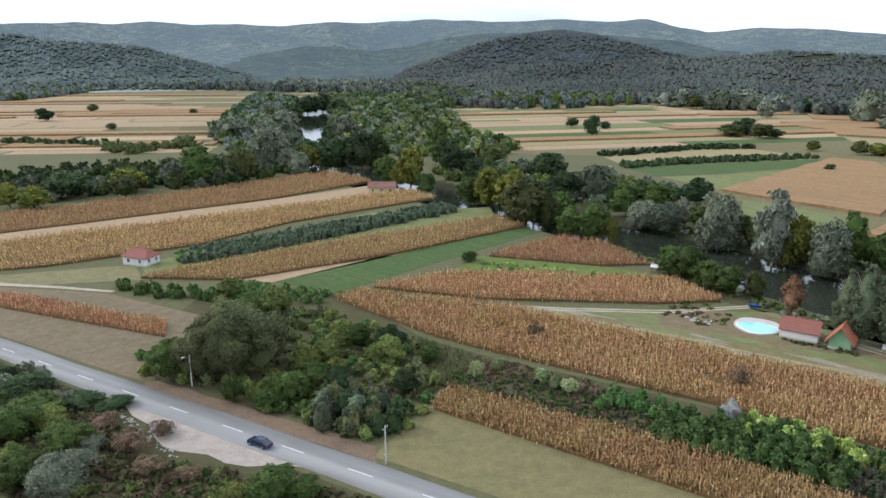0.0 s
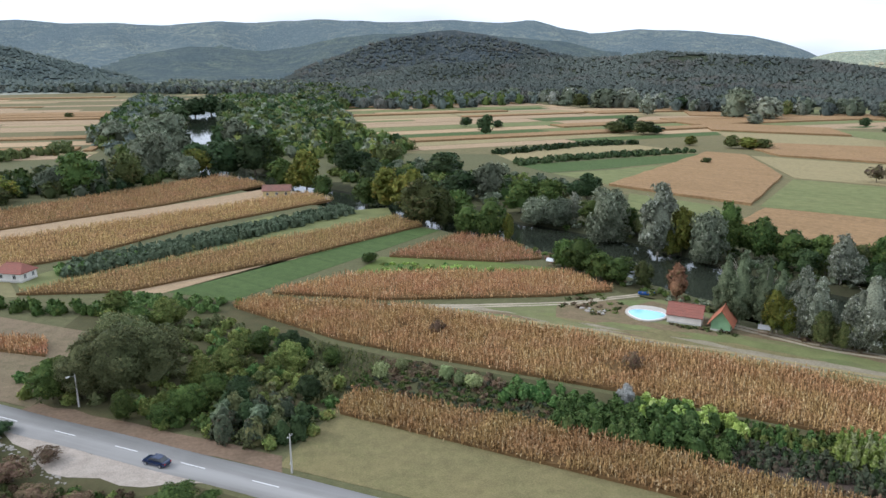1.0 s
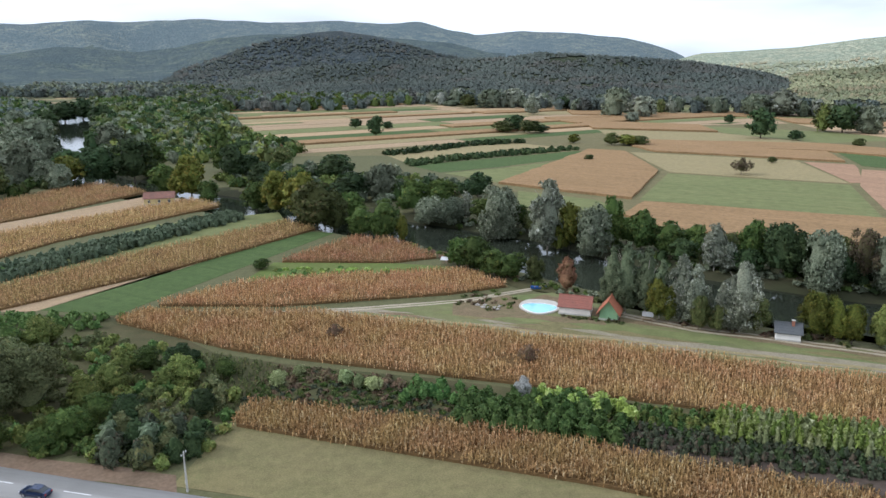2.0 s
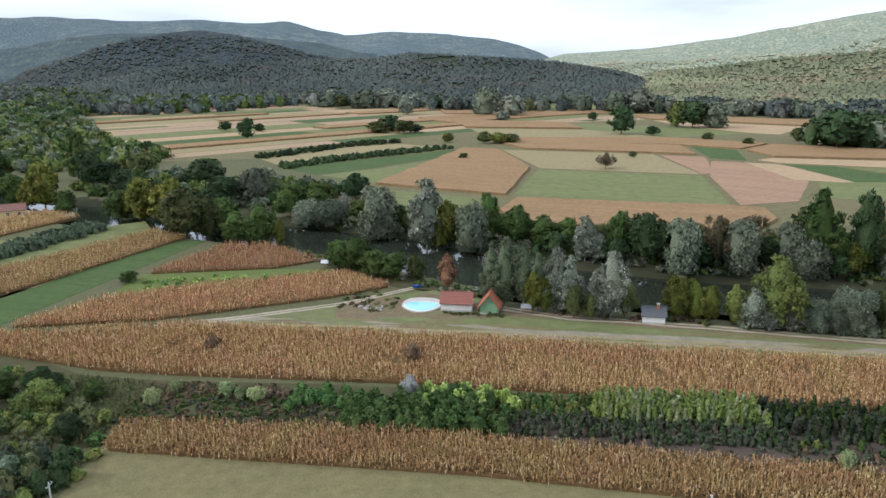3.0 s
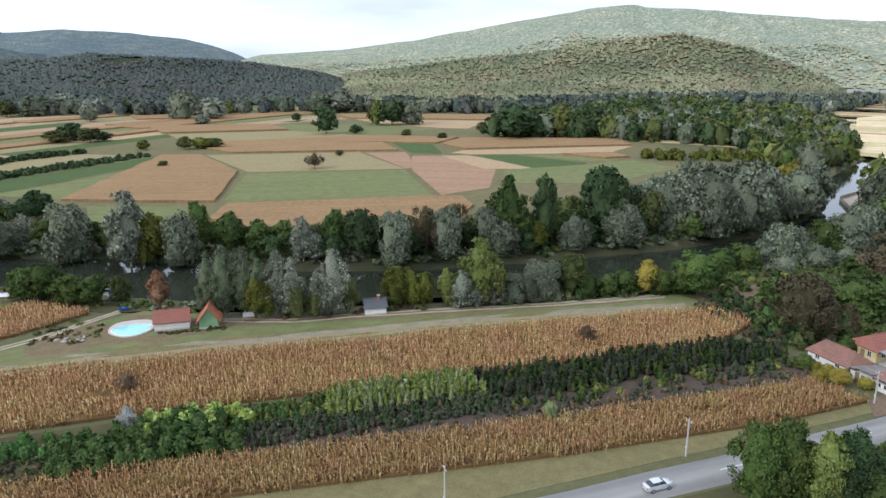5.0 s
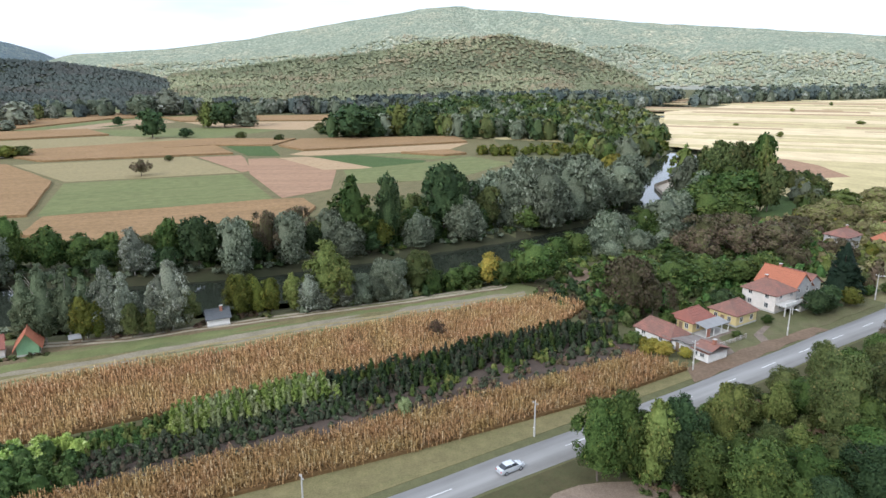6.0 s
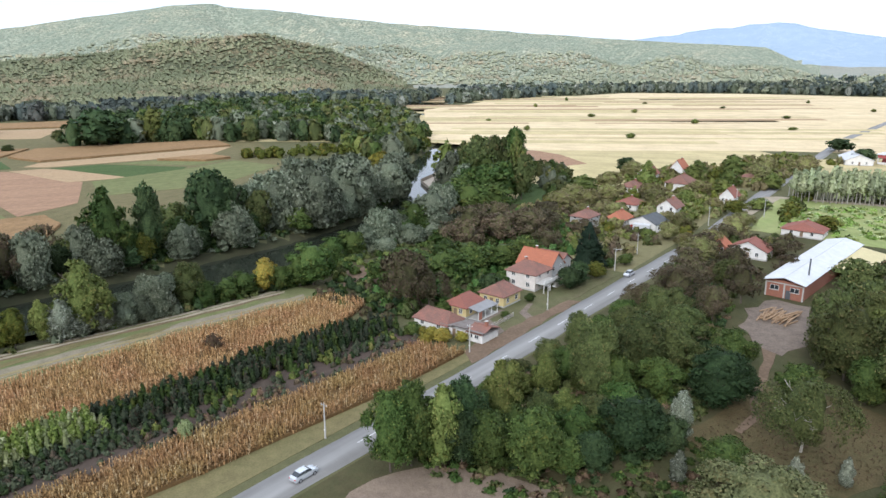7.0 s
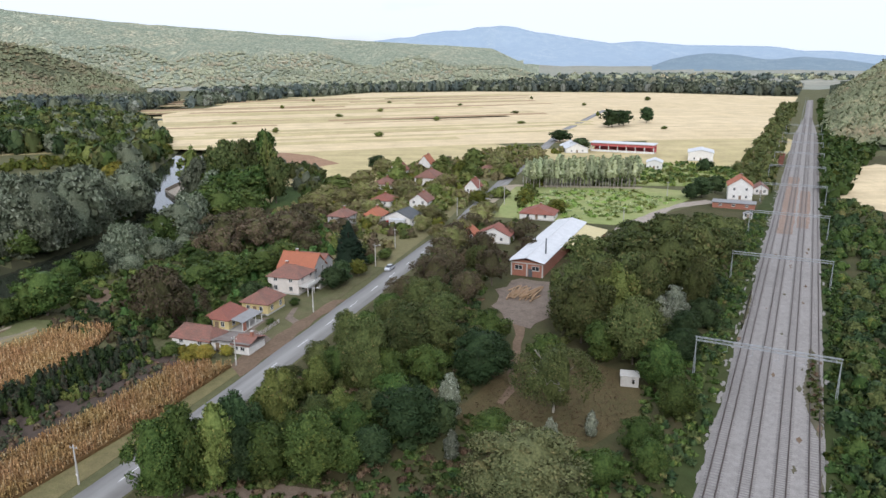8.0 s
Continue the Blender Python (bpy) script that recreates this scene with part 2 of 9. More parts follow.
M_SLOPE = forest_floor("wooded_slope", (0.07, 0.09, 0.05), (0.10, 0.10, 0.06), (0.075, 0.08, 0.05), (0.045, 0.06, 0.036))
# aerial haze is mixed into these slope colours, paler and bluer farther off
M_FARSLOPE = forest_floor("hazed_far_slope", (0.185, 0.225, 0.23), (0.30, 0.325, 0.27), (0.155, 0.195, 0.205), (0.125, 0.165, 0.18))
M_MIDSLOPE = forest_floor("hazed_middle_slope", (0.12, 0.152, 0.15), (0.19, 0.215, 0.165), (0.10, 0.13, 0.135), (0.08, 0.108, 0.115))
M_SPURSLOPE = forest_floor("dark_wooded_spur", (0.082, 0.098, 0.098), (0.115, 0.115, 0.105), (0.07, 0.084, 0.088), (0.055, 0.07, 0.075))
# sunlight and haze are put into this slope's pale colour
M_SUNSLOPE = forest_floor("sunlit_hazy_slope", (0.48, 0.50, 0.37), (0.62, 0.57, 0.40), (0.38, 0.42, 0.31), (0.25, 0.29, 0.21))
M_MIXSLOPE = forest_floor("autumn_wooded_slope", (0.20, 0.21, 0.12), (0.30, 0.23, 0.13), (0.16, 0.17, 0.10), (0.11, 0.12, 0.07))

M_LEAF = {
    "green": leaf_mat("green_leaves", (0.044, 0.078, 0.020), (0.125, 0.180, 0.048), (0.165, 0.185, 0.045), 0.1),
    "dark": leaf_mat("dark_leaves", (0.030, 0.056, 0.023), (0.090, 0.132, 0.050)),
    "light": leaf_mat("light_leaves", (0.105, 0.142, 0.036), (0.265, 0.305, 0.09), (0.30, 0.27, 0.085), 0.08),
    "yellow": leaf_mat("yellowing_leaves", (0.085, 0.105, 0.02), (0.215, 0.225, 0.045), (0.29, 0.24, 0.045), 0.16),
    "willow": leaf_mat("grey_willow_leaves", (0.10, 0.122, 0.075), (0.27, 0.30, 0.205), (0.33, 0.355, 0.26), 0.08),
    "silver": leaf_mat("silver_poplar_leaves", (0.125, 0.142, 0.096), (0.36, 0.38, 0.28), (0.53, 0.54, 0.46), 0.14),
    "olive": leaf_mat("olive_leaves", (0.060, 0.080, 0.027), (0.168, 0.192, 0.065), (0.22, 0.19, 0.075), 0.09),
    "acacia": leaf_mat("feathery_acacia_leaves", (0.092, 0.108, 0.046), (0.215, 0.225, 0.10), (0.23, 0.21, 0.09), 0.08),
    "brown": leaf_mat("brownish_leaves", (0.095, 0.074, 0.046), (0.20, 0.158, 0.095), (0.12, 0.125, 0.05), 0.3),
    "rust": leaf_mat("rusty_leaves", (0.15, 0.085, 0.046), (0.29, 0.17, 0.09), (0.17, 0.15, 0.06), 0.15),
    "fir": leaf_mat("fir_needles", (0.017, 0.035, 0.020), (0.044, 0.073, 0.040)),
    "bright": leaf_mat("bright_green_leaves", (0.15, 0.24, 0.05), (0.37, 0.49, 0.125), (0.46, 0.54, 0.22), 0.2),
    "sapling": leaf_mat("dull_sapling_leaves", (0.05, 0.066, 0.04), (0.125, 0.145, 0.085), (0.13, 0.10, 0.066), 0.2),
    "greypoplar": leaf_mat("grey_green_poplar_leaves", (0.088, 0.115, 0.062), (0.205, 0.24, 0.135), (0.26, 0.29, 0.18), 0.08),
    "palegreen": leaf_mat("pale_green_leaves", (0.22, 0.27, 0.115), (0.44, 0.49, 0.235), (0.52, 0.56, 0.32), 0.1),
    "hedge": leaf_mat("grey_green_hedge_leaves", (0.115, 0.155, 0.09), (0.24, 0.295, 0.18)),
    "pale": leaf_mat("pale_dead_twigs", (0.42, 0.42, 0.39), (0.66, 0.66, 0.62)),
    # a lighter copy of the brown leaves, with haze and sun painted in
    "autumn": leaf_mat("lightened_turning_leaves", (0.16, 0.145, 0.066), (0.36, 0.325, 0.155), (0.25, 0.28, 0.09), 0.3),
    "gold": leaf_mat("golden_leaves", (0.24, 0.21, 0.035), (0.46, 0.40, 0.075), (0.20, 0.24, 0.06), 0.25),
    "lush": leaf_mat("lush_green_leaves", (0.055, 0.115, 0.032), (0.145, 0.235, 0.068), (0.20, 0.29, 0.10), 0.15),
    "weed": leaf_mat("dry_weed_leaves", (0.14, 0.095, 0.062), (0.28, 0.195, 0.12), (0.14, 0.14, 0.055), 0.25),
    "corn": leaf_mat("dry_corn_leaves", (0.255, 0.152, 0.055), (0.74, 0.515, 0.23), (0.72, 0.575, 0.31), 0.12, 0.7, 0.2),
    "cornred": leaf_mat("reddish_corn_leaves", (0.27, 0.15, 0.06), (0.71, 0.46, 0.215), (0.70, 0.54, 0.31), 0.14, 0.7, 0.2),
    "cornfar": leaf_mat("pale_corn_leaves", (0.27, 0.165, 0.07), (0.64, 0.44, 0.215), (0.25, 0.23, 0.085), 0.08, 0.7, 0.2),
    # the grove's sunlight is painted into these pale leaf tones
    "grove": leaf_mat("sunlit_poplar_leaves", (0.32, 0.37, 0.20), (0.56, 0.60, 0.37), (0.62, 0.64, 0.48), 0.12),
    # grey-blue in these leaves is distance haze put into the colour
    "hill": leaf_mat("hazed_hill_wood_leaves", (0.108, 0.128, 0.112), (0.155, 0.175, 0.145), (0.20, 0.155, 0.13), 0.12, grain=0.3),
    "hillmix": leaf_mat("autumn_hill_wood_leaves", (0.20, 0.22, 0.125), (0.34, 0.35, 0.20), (0.42, 0.28, 0.18), 0.2, grain=0.3),
    # leaf tones raised to carry the sun and haze on the long hill
    "hillsun": leaf_mat("sunlit_hill_wood_leaves", (0.35, 0.385, 0.26), (0.57, 0.575, 0.38), (0.60, 0.43, 0.26), 0.12, grain=0.3),
    # far leaves, paled and blued in colour to show haze
    "hillblue": leaf_mat("hazed_far_wood_leaves", (0.11, 0.14, 0.125), (0.20, 0.235, 0.195), (0.26, 0.28, 0.23), 0.1, grain=0.35),
}
M_BARK = plain_mat("bark", (0.13, 0.105, 0.08), (0.08, 0.065, 0.05), 1.5, 0.9, 0, 0.5)
M_PALE_BARK = plain_mat("pale_bark", (0.36, 0.33, 0.28), (0.22, 0.20, 0.17), 1.5, 0.9, 0, 0.4)


# ---------- mesh tools ----------
def mesh_from(name, verts, faces, mat, normals=None, smooth=False, index=None):
    """faces: an array of quads or triangles, or a list of mixed polygons."""
    me = bpy.data.meshes.new(name)
    verts = np.asarray(verts, np.float32)
    if normals is not None:  # wind each face so that it looks the way its leaf does
        a, b, c = (verts[faces[:, i]] for i in (0, 1, 2))
        wrong = (np.cross(b - a, c - a) * np.asarray(normals, np.float32)[faces[:, 0]]).sum(1) < 0
        faces = np.where(wrong[:, None], faces[:, ::-1], faces)
    if isinstance(faces, np.ndarray):
        k = faces.shape[1]
        me.vertices.add(len(verts))
        me.vertices.foreach_set("co", verts.ravel())
        me.loops.add(faces.size)
        me.loops.foreach_set("vertex_index", faces.astype(np.int32).ravel())
        me.polygons.add(len(faces))
        me.polygons.foreach_set("loop_start", np.arange(0, faces.size, k, dtype=np.int32))
        me.update(calc_edges=True)
    else:
        me.from_pydata(verts.tolist(), [], faces)
    for one in (mat if isinstance(mat, (list, tuple)) else (mat,)):
        me.materials.append(one)
    if smooth or normals is not None:
        me.polygons.foreach_set("use_smooth", np.ones(len(me.polygons), bool))
    if index is not None:
        me.polygons.foreach_set("material_index", np.asarray(index, np.int32))
    if normals is not None:
        me.normals_split_custom_set_from_vertices(np.asarray(normals, np.float32).tolist())
    me.update()
    return me


def thing(name, label, category, group="", kind="", m=None):
    ob = tagged(new(name), label, category, group, kind)
    ob.empty_display_size = 0.5
    if m is not None:
        ob.matrix_world = m
    return ob


def part(name, bm, mat, parent, label="", smooth=False):
    """Links a bmesh, or a finished mesh, as one mesh object under a thing or part."""
    if isinstance(bm, bpy.types.Mesh):
        me = bm
    else:
        me = bpy.data.meshes.new(name)
        bmesh.ops.recalc_face_normals(bm, faces=bm.faces)
        bm.to_mesh(me)
        bm.free()
        me.materials.append(mat)
        if smooth:
            me.polygons.foreach_set("use_smooth", np.ones(len(me.polygons), bool))
    ob = new(name, me)
    ob.parent = parent
    if label:
        tagged(ob, label)
    return ob


def single(name, me, label, category, group="", kind="", m=None):
    ob = tagged(new(name, me), label, category, group, kind)
    if m is not None:
        ob.matrix_world = m
    return ob


def box(bm, x0, x1, y0, y1, z0, z1):
    v = [bm.verts.new((x, y, z)) for z in (z0, z1) for y in (y0, y1) for x in (x0, x1)]
    for f in ((0, 2, 3, 1), (4, 5, 7, 6), (0, 1, 5, 4), (2, 6, 7, 3), (0, 4, 6, 2), (1, 3, 7, 5)):
        bm.faces.new([v[i] for i in f])


def boxes(*rows):
    bm = bmesh.new()
    for r in rows:
        box(bm, *r)
    return bm


def rod(bm, a, b, r0, r1=None, n=6):
    a, b = Vector(a), Vector(b)
    r1 = r0 if r1 is None else r1
    d = (b - a).normalized()
    s = d.orthogonal().normalized()
    t = d.cross(s)
    rings = []
    for p, r in ((a, r0), (b, r1)):
        rings.append([bm.verts.new(p + (s * math.cos(2 * math.pi * i / n) + t * math.sin(2 * math.pi * i / n)) * r) for i in range(n)])
    for i in range(n):
        bm.faces.new((rings[0][i], rings[0][(i + 1) % n], rings[1][(i + 1) % n], rings[1][i]))
    bm.faces.new(rings[0][::-1])
    bm.faces.new(rings[1])


def leaf_cards(c, nrm, size, rng, tall=1.0):
    """One pointed leaf clump of three corners at each centre, roughly facing along nrm."""
    n = len(c)
    d = nrm + rng.normal(0, 0.95, (n, 3))
    d /= np.linalg.norm(d, axis=1)[:, None] + 1e-9
    a = np.cross(d, rng.normal(0, 1, (n, 3)))
    a /= np.linalg.norm(a, axis=1)[:, None] + 1e-9
    b = np.cross(d, a)
    s = (size * rng.uniform(0.6, 1.35, n))[:, None]
    leaf = np.stack([c + a * s * 0.75, c + b * s * 0.5 - a * s * 0.45, c - b * s * 0.5 - a * s * 0.45], 1)
    leaf[:, :, 2] = c[:, 2:3] + (leaf[:, :, 2] - c[:, 2:3]) * tall
    shade = nrm * 0.65 + d * 0.5 + np.array((0, 0, 0.12))
    shade /= np.linalg.norm(shade, axis=1)[:, None] + 1e-9
    return leaf.reshape(-1, 3), np.arange(3 * n).reshape(n, 3), np.repeat(shade, 3, 0)


GOLD = (1 + 5 ** 0.5) / 2
ICO_V = np.array([(a, b * GOLD, 0) for a in (-1, 1) for b in (-1, 1)] + [(0, a, b * GOLD) for a in (-1, 1) for b in (-1, 1)]
                 + [(b * GOLD, 0, a) for a in (-1, 1) for b in (-1, 1)]) / math.sqrt(1 + GOLD ** 2)
# a face joins three corners that are all one edge apart
ICO_NEAR = np.linalg.norm(ICO_V[:, None] - ICO_V[None], axis=2) < 1.2
ICO_F = np.array([(i, j, k) if np.dot(np.cross(ICO_V[j] - ICO_V[i], ICO_V[k] - ICO_V[i]), ICO_V[i]) > 0 else (i, k, j)
                  for i in range(12) for j in range(i + 1, 12) for k in range(j + 1, 12) if ICO_NEAR[i, j] and ICO_NEAR[j, k] and ICO_NEAR[i, k]])


OCT = (np.array([(1, 0, 0), (0.3, 0.95, 0), (-0.8, 0.6, 0), (-0.8, -0.6, 0), (0.3, -0.95, 0), (0, 0, 1.0), (0, 0, -0.6)], float),
       np.array([(0, 1, 5), (1, 2, 5), (2, 3, 5), (3, 4, 5), (4, 0, 5), (1, 0, 6), (2, 1, 6), (3, 2, 6), (4, 3, 6), (0, 4, 6)]))


def lumps(centres, radii, rng, squash=0.85, rough=0.22, base=None):
    """Uneven solid lumps, the shaded inside of foliage."""
    bv, bfc = base or (ICO_V, ICO_F)
    n, k = len(centres), len(bv)
    v = bv[None] * (1 + rng.uniform(-rough, rough, (n, k, 1)))
    nr = v / np.linalg.norm(v, axis=2)[:, :, None]
    v = v * np.asarray(radii).reshape(n, 1, -1)
    v[:, :, 2] *= squash
    v = v + np.asarray(centres)[:, None]
    f = (bfc[None] + (np.arange(n) * k)[:, None, None]).reshape(-1, 3)
    return v.reshape(-1, 3), f, nr.reshape(-1, 3)


def joined(*sets):
    """Joins (verts, faces, normals) sets; quads are split into triangles."""
    vs, fs, ns, off = [], [], [], 0
    for v, f, n in sets:
        if f.shape[1] == 4:
            f = np.concatenate([f[:, [0, 1, 2]], f[:, [0, 2, 3]]])
        vs.append(v), fs.append(f + off), ns.append(n)
        off += len(v)
    return np.concatenate(vs), np.concatenate(fs), np.concatenate(ns)


# crown outlines: share of the width from the lowest leaves to the tip
CROWN_STEPS = (0, 0.1, 0.3, 0.55, 0.75, 0.9, 1)
CROWN_FORMS = {
    "round": (0.40, 0.78, 1.0, 0.98, 0.84, 0.58, 0.12), "tall": (0.45, 0.80, 1.0, 0.88, 0.64, 0.38, 0.05),
    "weeping": (0.62, 0.88, 1.0, 1.0, 0.92, 0.68, 0.2), "open": (0.30, 0.65, 1.0, 1.0, 0.82, 0.5, 0.05),
    "cone": (0.80, 1.0, 0.80, 0.52, 0.30, 0.14, 0.01), "bush": (0.85, 1.0, 1.0, 0.86, 0.64, 0.38, 0.05),
    "spire": (0.55, 0.9, 1.0, 0.8, 0.55, 0.28, 0.02),
}


class Crown:
    """A crown of width 2 and a given height, built as a tree grows it: many leafy boughs round the stem, with gaps between them."""

    def __init__(self, form, height, rng, boughs=36, swell=0.3, droop=0.0):
        self.form, self.height = CROWN_FORMS[form], height
        t = rng.uniform(0, 1, boughs * 8)
        t = t[rng.uniform(0, 1, len(t)) < self.width(t) + 0.08][:boughs]
        n = len(t)
        a = np.arange(n) * 2.39996 + rng.uniform(-0.5, 0.5, n)
        lobe = 1 + 0.17 * np.sin(2 * a + rng.uniform(0, 6.3)) + 0.1 * np.sin(3 * a + 4 * t + rng.uniform(0, 6.3))
        self.r = swell * rng.uniform(0.65, 1.35, n) * (0.55 + 0.5 * self.width(t))
        reach = np.maximum(0.02, self.width(t) * lobe - self.r * 0.8) * np.where(rng.uniform(0, 1, n) < 0.82, rng.uniform(0.82, 1.0, n), rng.uniform(0.2, 0.7, n))
        self.c = np.stack([reach * np.cos(a), reach * np.sin(a), np.clip(t * height, self.r * 0.6, height - self.r * 0.75) - droop * reach], 1)
        out = self.c - np.array((0, 0, height * 0.42))
        self.out = out / (np.linalg.norm(out, axis=1)[:, None] + 1e-9)
        self.share = np.cumsum(self.r ** 2) / np.sum(self.r ** 2)
        self.flat = np.array((1.0, 1.0, 0.85 if droop == 0 else 1.25))

    def width(self, t):
        return np.interp(t, CROWN_STEPS, self.form)

    def inside(self, round_steps=9, up_steps=6, deep=0.4, boughs=True):
        """The shaded inner mass: a stem of foliage and the heart of every bough."""
        a, t = np.meshgrid(np.arange(round_steps) * 2 * math.pi / round_steps, np.linspace(0.04, 0.93, up_steps))
        a, t = a.ravel(), t.ravel()
        w = self.width(t) * (1 - deep) * (1 + 0.2 * np.sin(3 * a + 9 * t))
        p = np.stack([w * np.cos(a), w * np.sin(a), t * self.height], 1)
        n = np.stack([np.cos(a), np.sin(a), 0.3 + 0 * a], 1) / math.sqrt(1.09)
        i, j = np.meshgrid(np.arange(round_steps), np.arange(up_steps - 1))
        i, j, k = i.ravel(), j.ravel(), (i.ravel() + 1) % round_steps
        quads = np.stack([j * round_steps + i, j * round_steps + k, (j + 1) * round_steps + k, (j + 1) * round_steps + i], 1)
        last = (up_steps - 1) * round_steps + np.arange(round_steps)
        fan = np.stack([last, np.roll(last, -1), np.full(round_steps, len(p))], 1)
        p = np.concatenate([p, p[last].mean(0)[None]])
        n = np.concatenate([n, np.array([(0, 0, 1.0)])])
        mass = (p, np.concatenate([quads[:, [0, 1, 2]], quads[:, [0, 2, 3]], fan]), n)
        if not boughs:
            return mass
        hearts = lumps(self.c, self.r[:, None] * 0.66, np.random.default_rng(len(self.r)), self.flat[2], 0.3, OCT)
        return joined(mass, hearts)

    def leaves(self, count, rng, loose=0.2):
        """Places and outward directions of leaf clumps all over the boughs, denser above than below."""
        i = np.minimum(np.searchsorted(self.share, rng.uniform(0, 1, count)), len(self.r) - 1)
        d = rng.normal(0, 1, (count, 3))
        d /= np.linalg.norm(d, axis=1)[:, None]
        d = d + self.out[i] * 0.62 + np.array((0, 0, 0.38))
        d /= np.linalg.norm(d, axis=1)[:, None] + 1e-9
        far = 1.08 - loose * rng.uniform(0, 1, count) ** 1.4 + np.where(rng.uniform(0, 1, count) < 0.1, rng.uniform(0, 0.35, count), 0)
        p = self.c[i] + d * (self.r[i] * far)[:, None] * self.flat
        p[:, 2] = np.maximum(p[:, 2], 0.01)
        n = d * 0.8 + self.out[i] * 0.35
        return p, n / np.linalg.norm(n, axis=1)[:, None]

    def area(self):
        t = np.linspace(0, 1, 20)
        return 2 * math.pi * self.width(t).mean() * self.height + 1.5


def card_count(area, size, cover):
    return max(12, int(cover * area / (0.62 * size * size)))


# ---------- ground: one sheet to the horizon, with the river bed cut into it and the hills round the valley ----------
def lattice_noise(x, y, cell, seed=0):
    """Smooth 0..1 value noise."""
    gx, gy = x / cell, y / cell
    ix, iy = np.floor(gx).astype(np.int64), np.floor(gy).astype(np.int64)
    fx, fy = gx - ix, gy - iy
    fx, fy = fx * fx * (3 - 2 * fx), fy * fy * (3 - 2 * fy)

    def corner(a, b):
        q = np.sin(a * 127.1 + b * 311.7 + seed * 74.7) * 43758.5453
        return q - np.floor(q)
    top_row = corner(ix, iy) * (1 - fx) + corner(ix + 1, iy) * fx
    low_row = corner(ix, iy + 1) * (1 - fx) + corner(ix + 1, iy + 1) * fx
    return top_row * (1 - fy) + low_row * fy


RIVER = np.array([(-900, 960), (-700, 800), (-575, 690), (-490, 590), (-425, 505), (-372, 428), (-300, 345), (-210, 296), (-126, 266),
                  (-70, 246), (-34, 232), (-5, 211), (25, 194), (60, 182), (100, 177), (150, 174), (195, 178), (240, 196),
                  (285, 236), (345, 278), (420, 320), (520, 420), (640, 560), (900, 700)], float)
RIVER_HALF, WATER_Z = 16.0, -2.2


def river_distance(u, v):
    best = np.full(u.shape, 1e9)
    for (a, b), (c, d) in zip(RIVER[:-1], RIVER[1:]):
        t = np.clip(((u - a) * (c - a) + (v - b) * (d - b)) / ((c - a) ** 2 + (d - b) ** 2), 0, 1)
        best = np.minimum(best, np.hypot(u - a - t * (c - a), v - b - t * (d - b)))
    return best


# hills: bearing and elevation of the crest as seen from the hovering point, foot and crest distance
def bank_z(u, v):
    b = np.clip((RIVER_HALF + 4 - river_distance(u, v)) / 7, 0, 1)
    return np.maximum(-4.5 * b * b * (3 - 2 * b), -2.2)


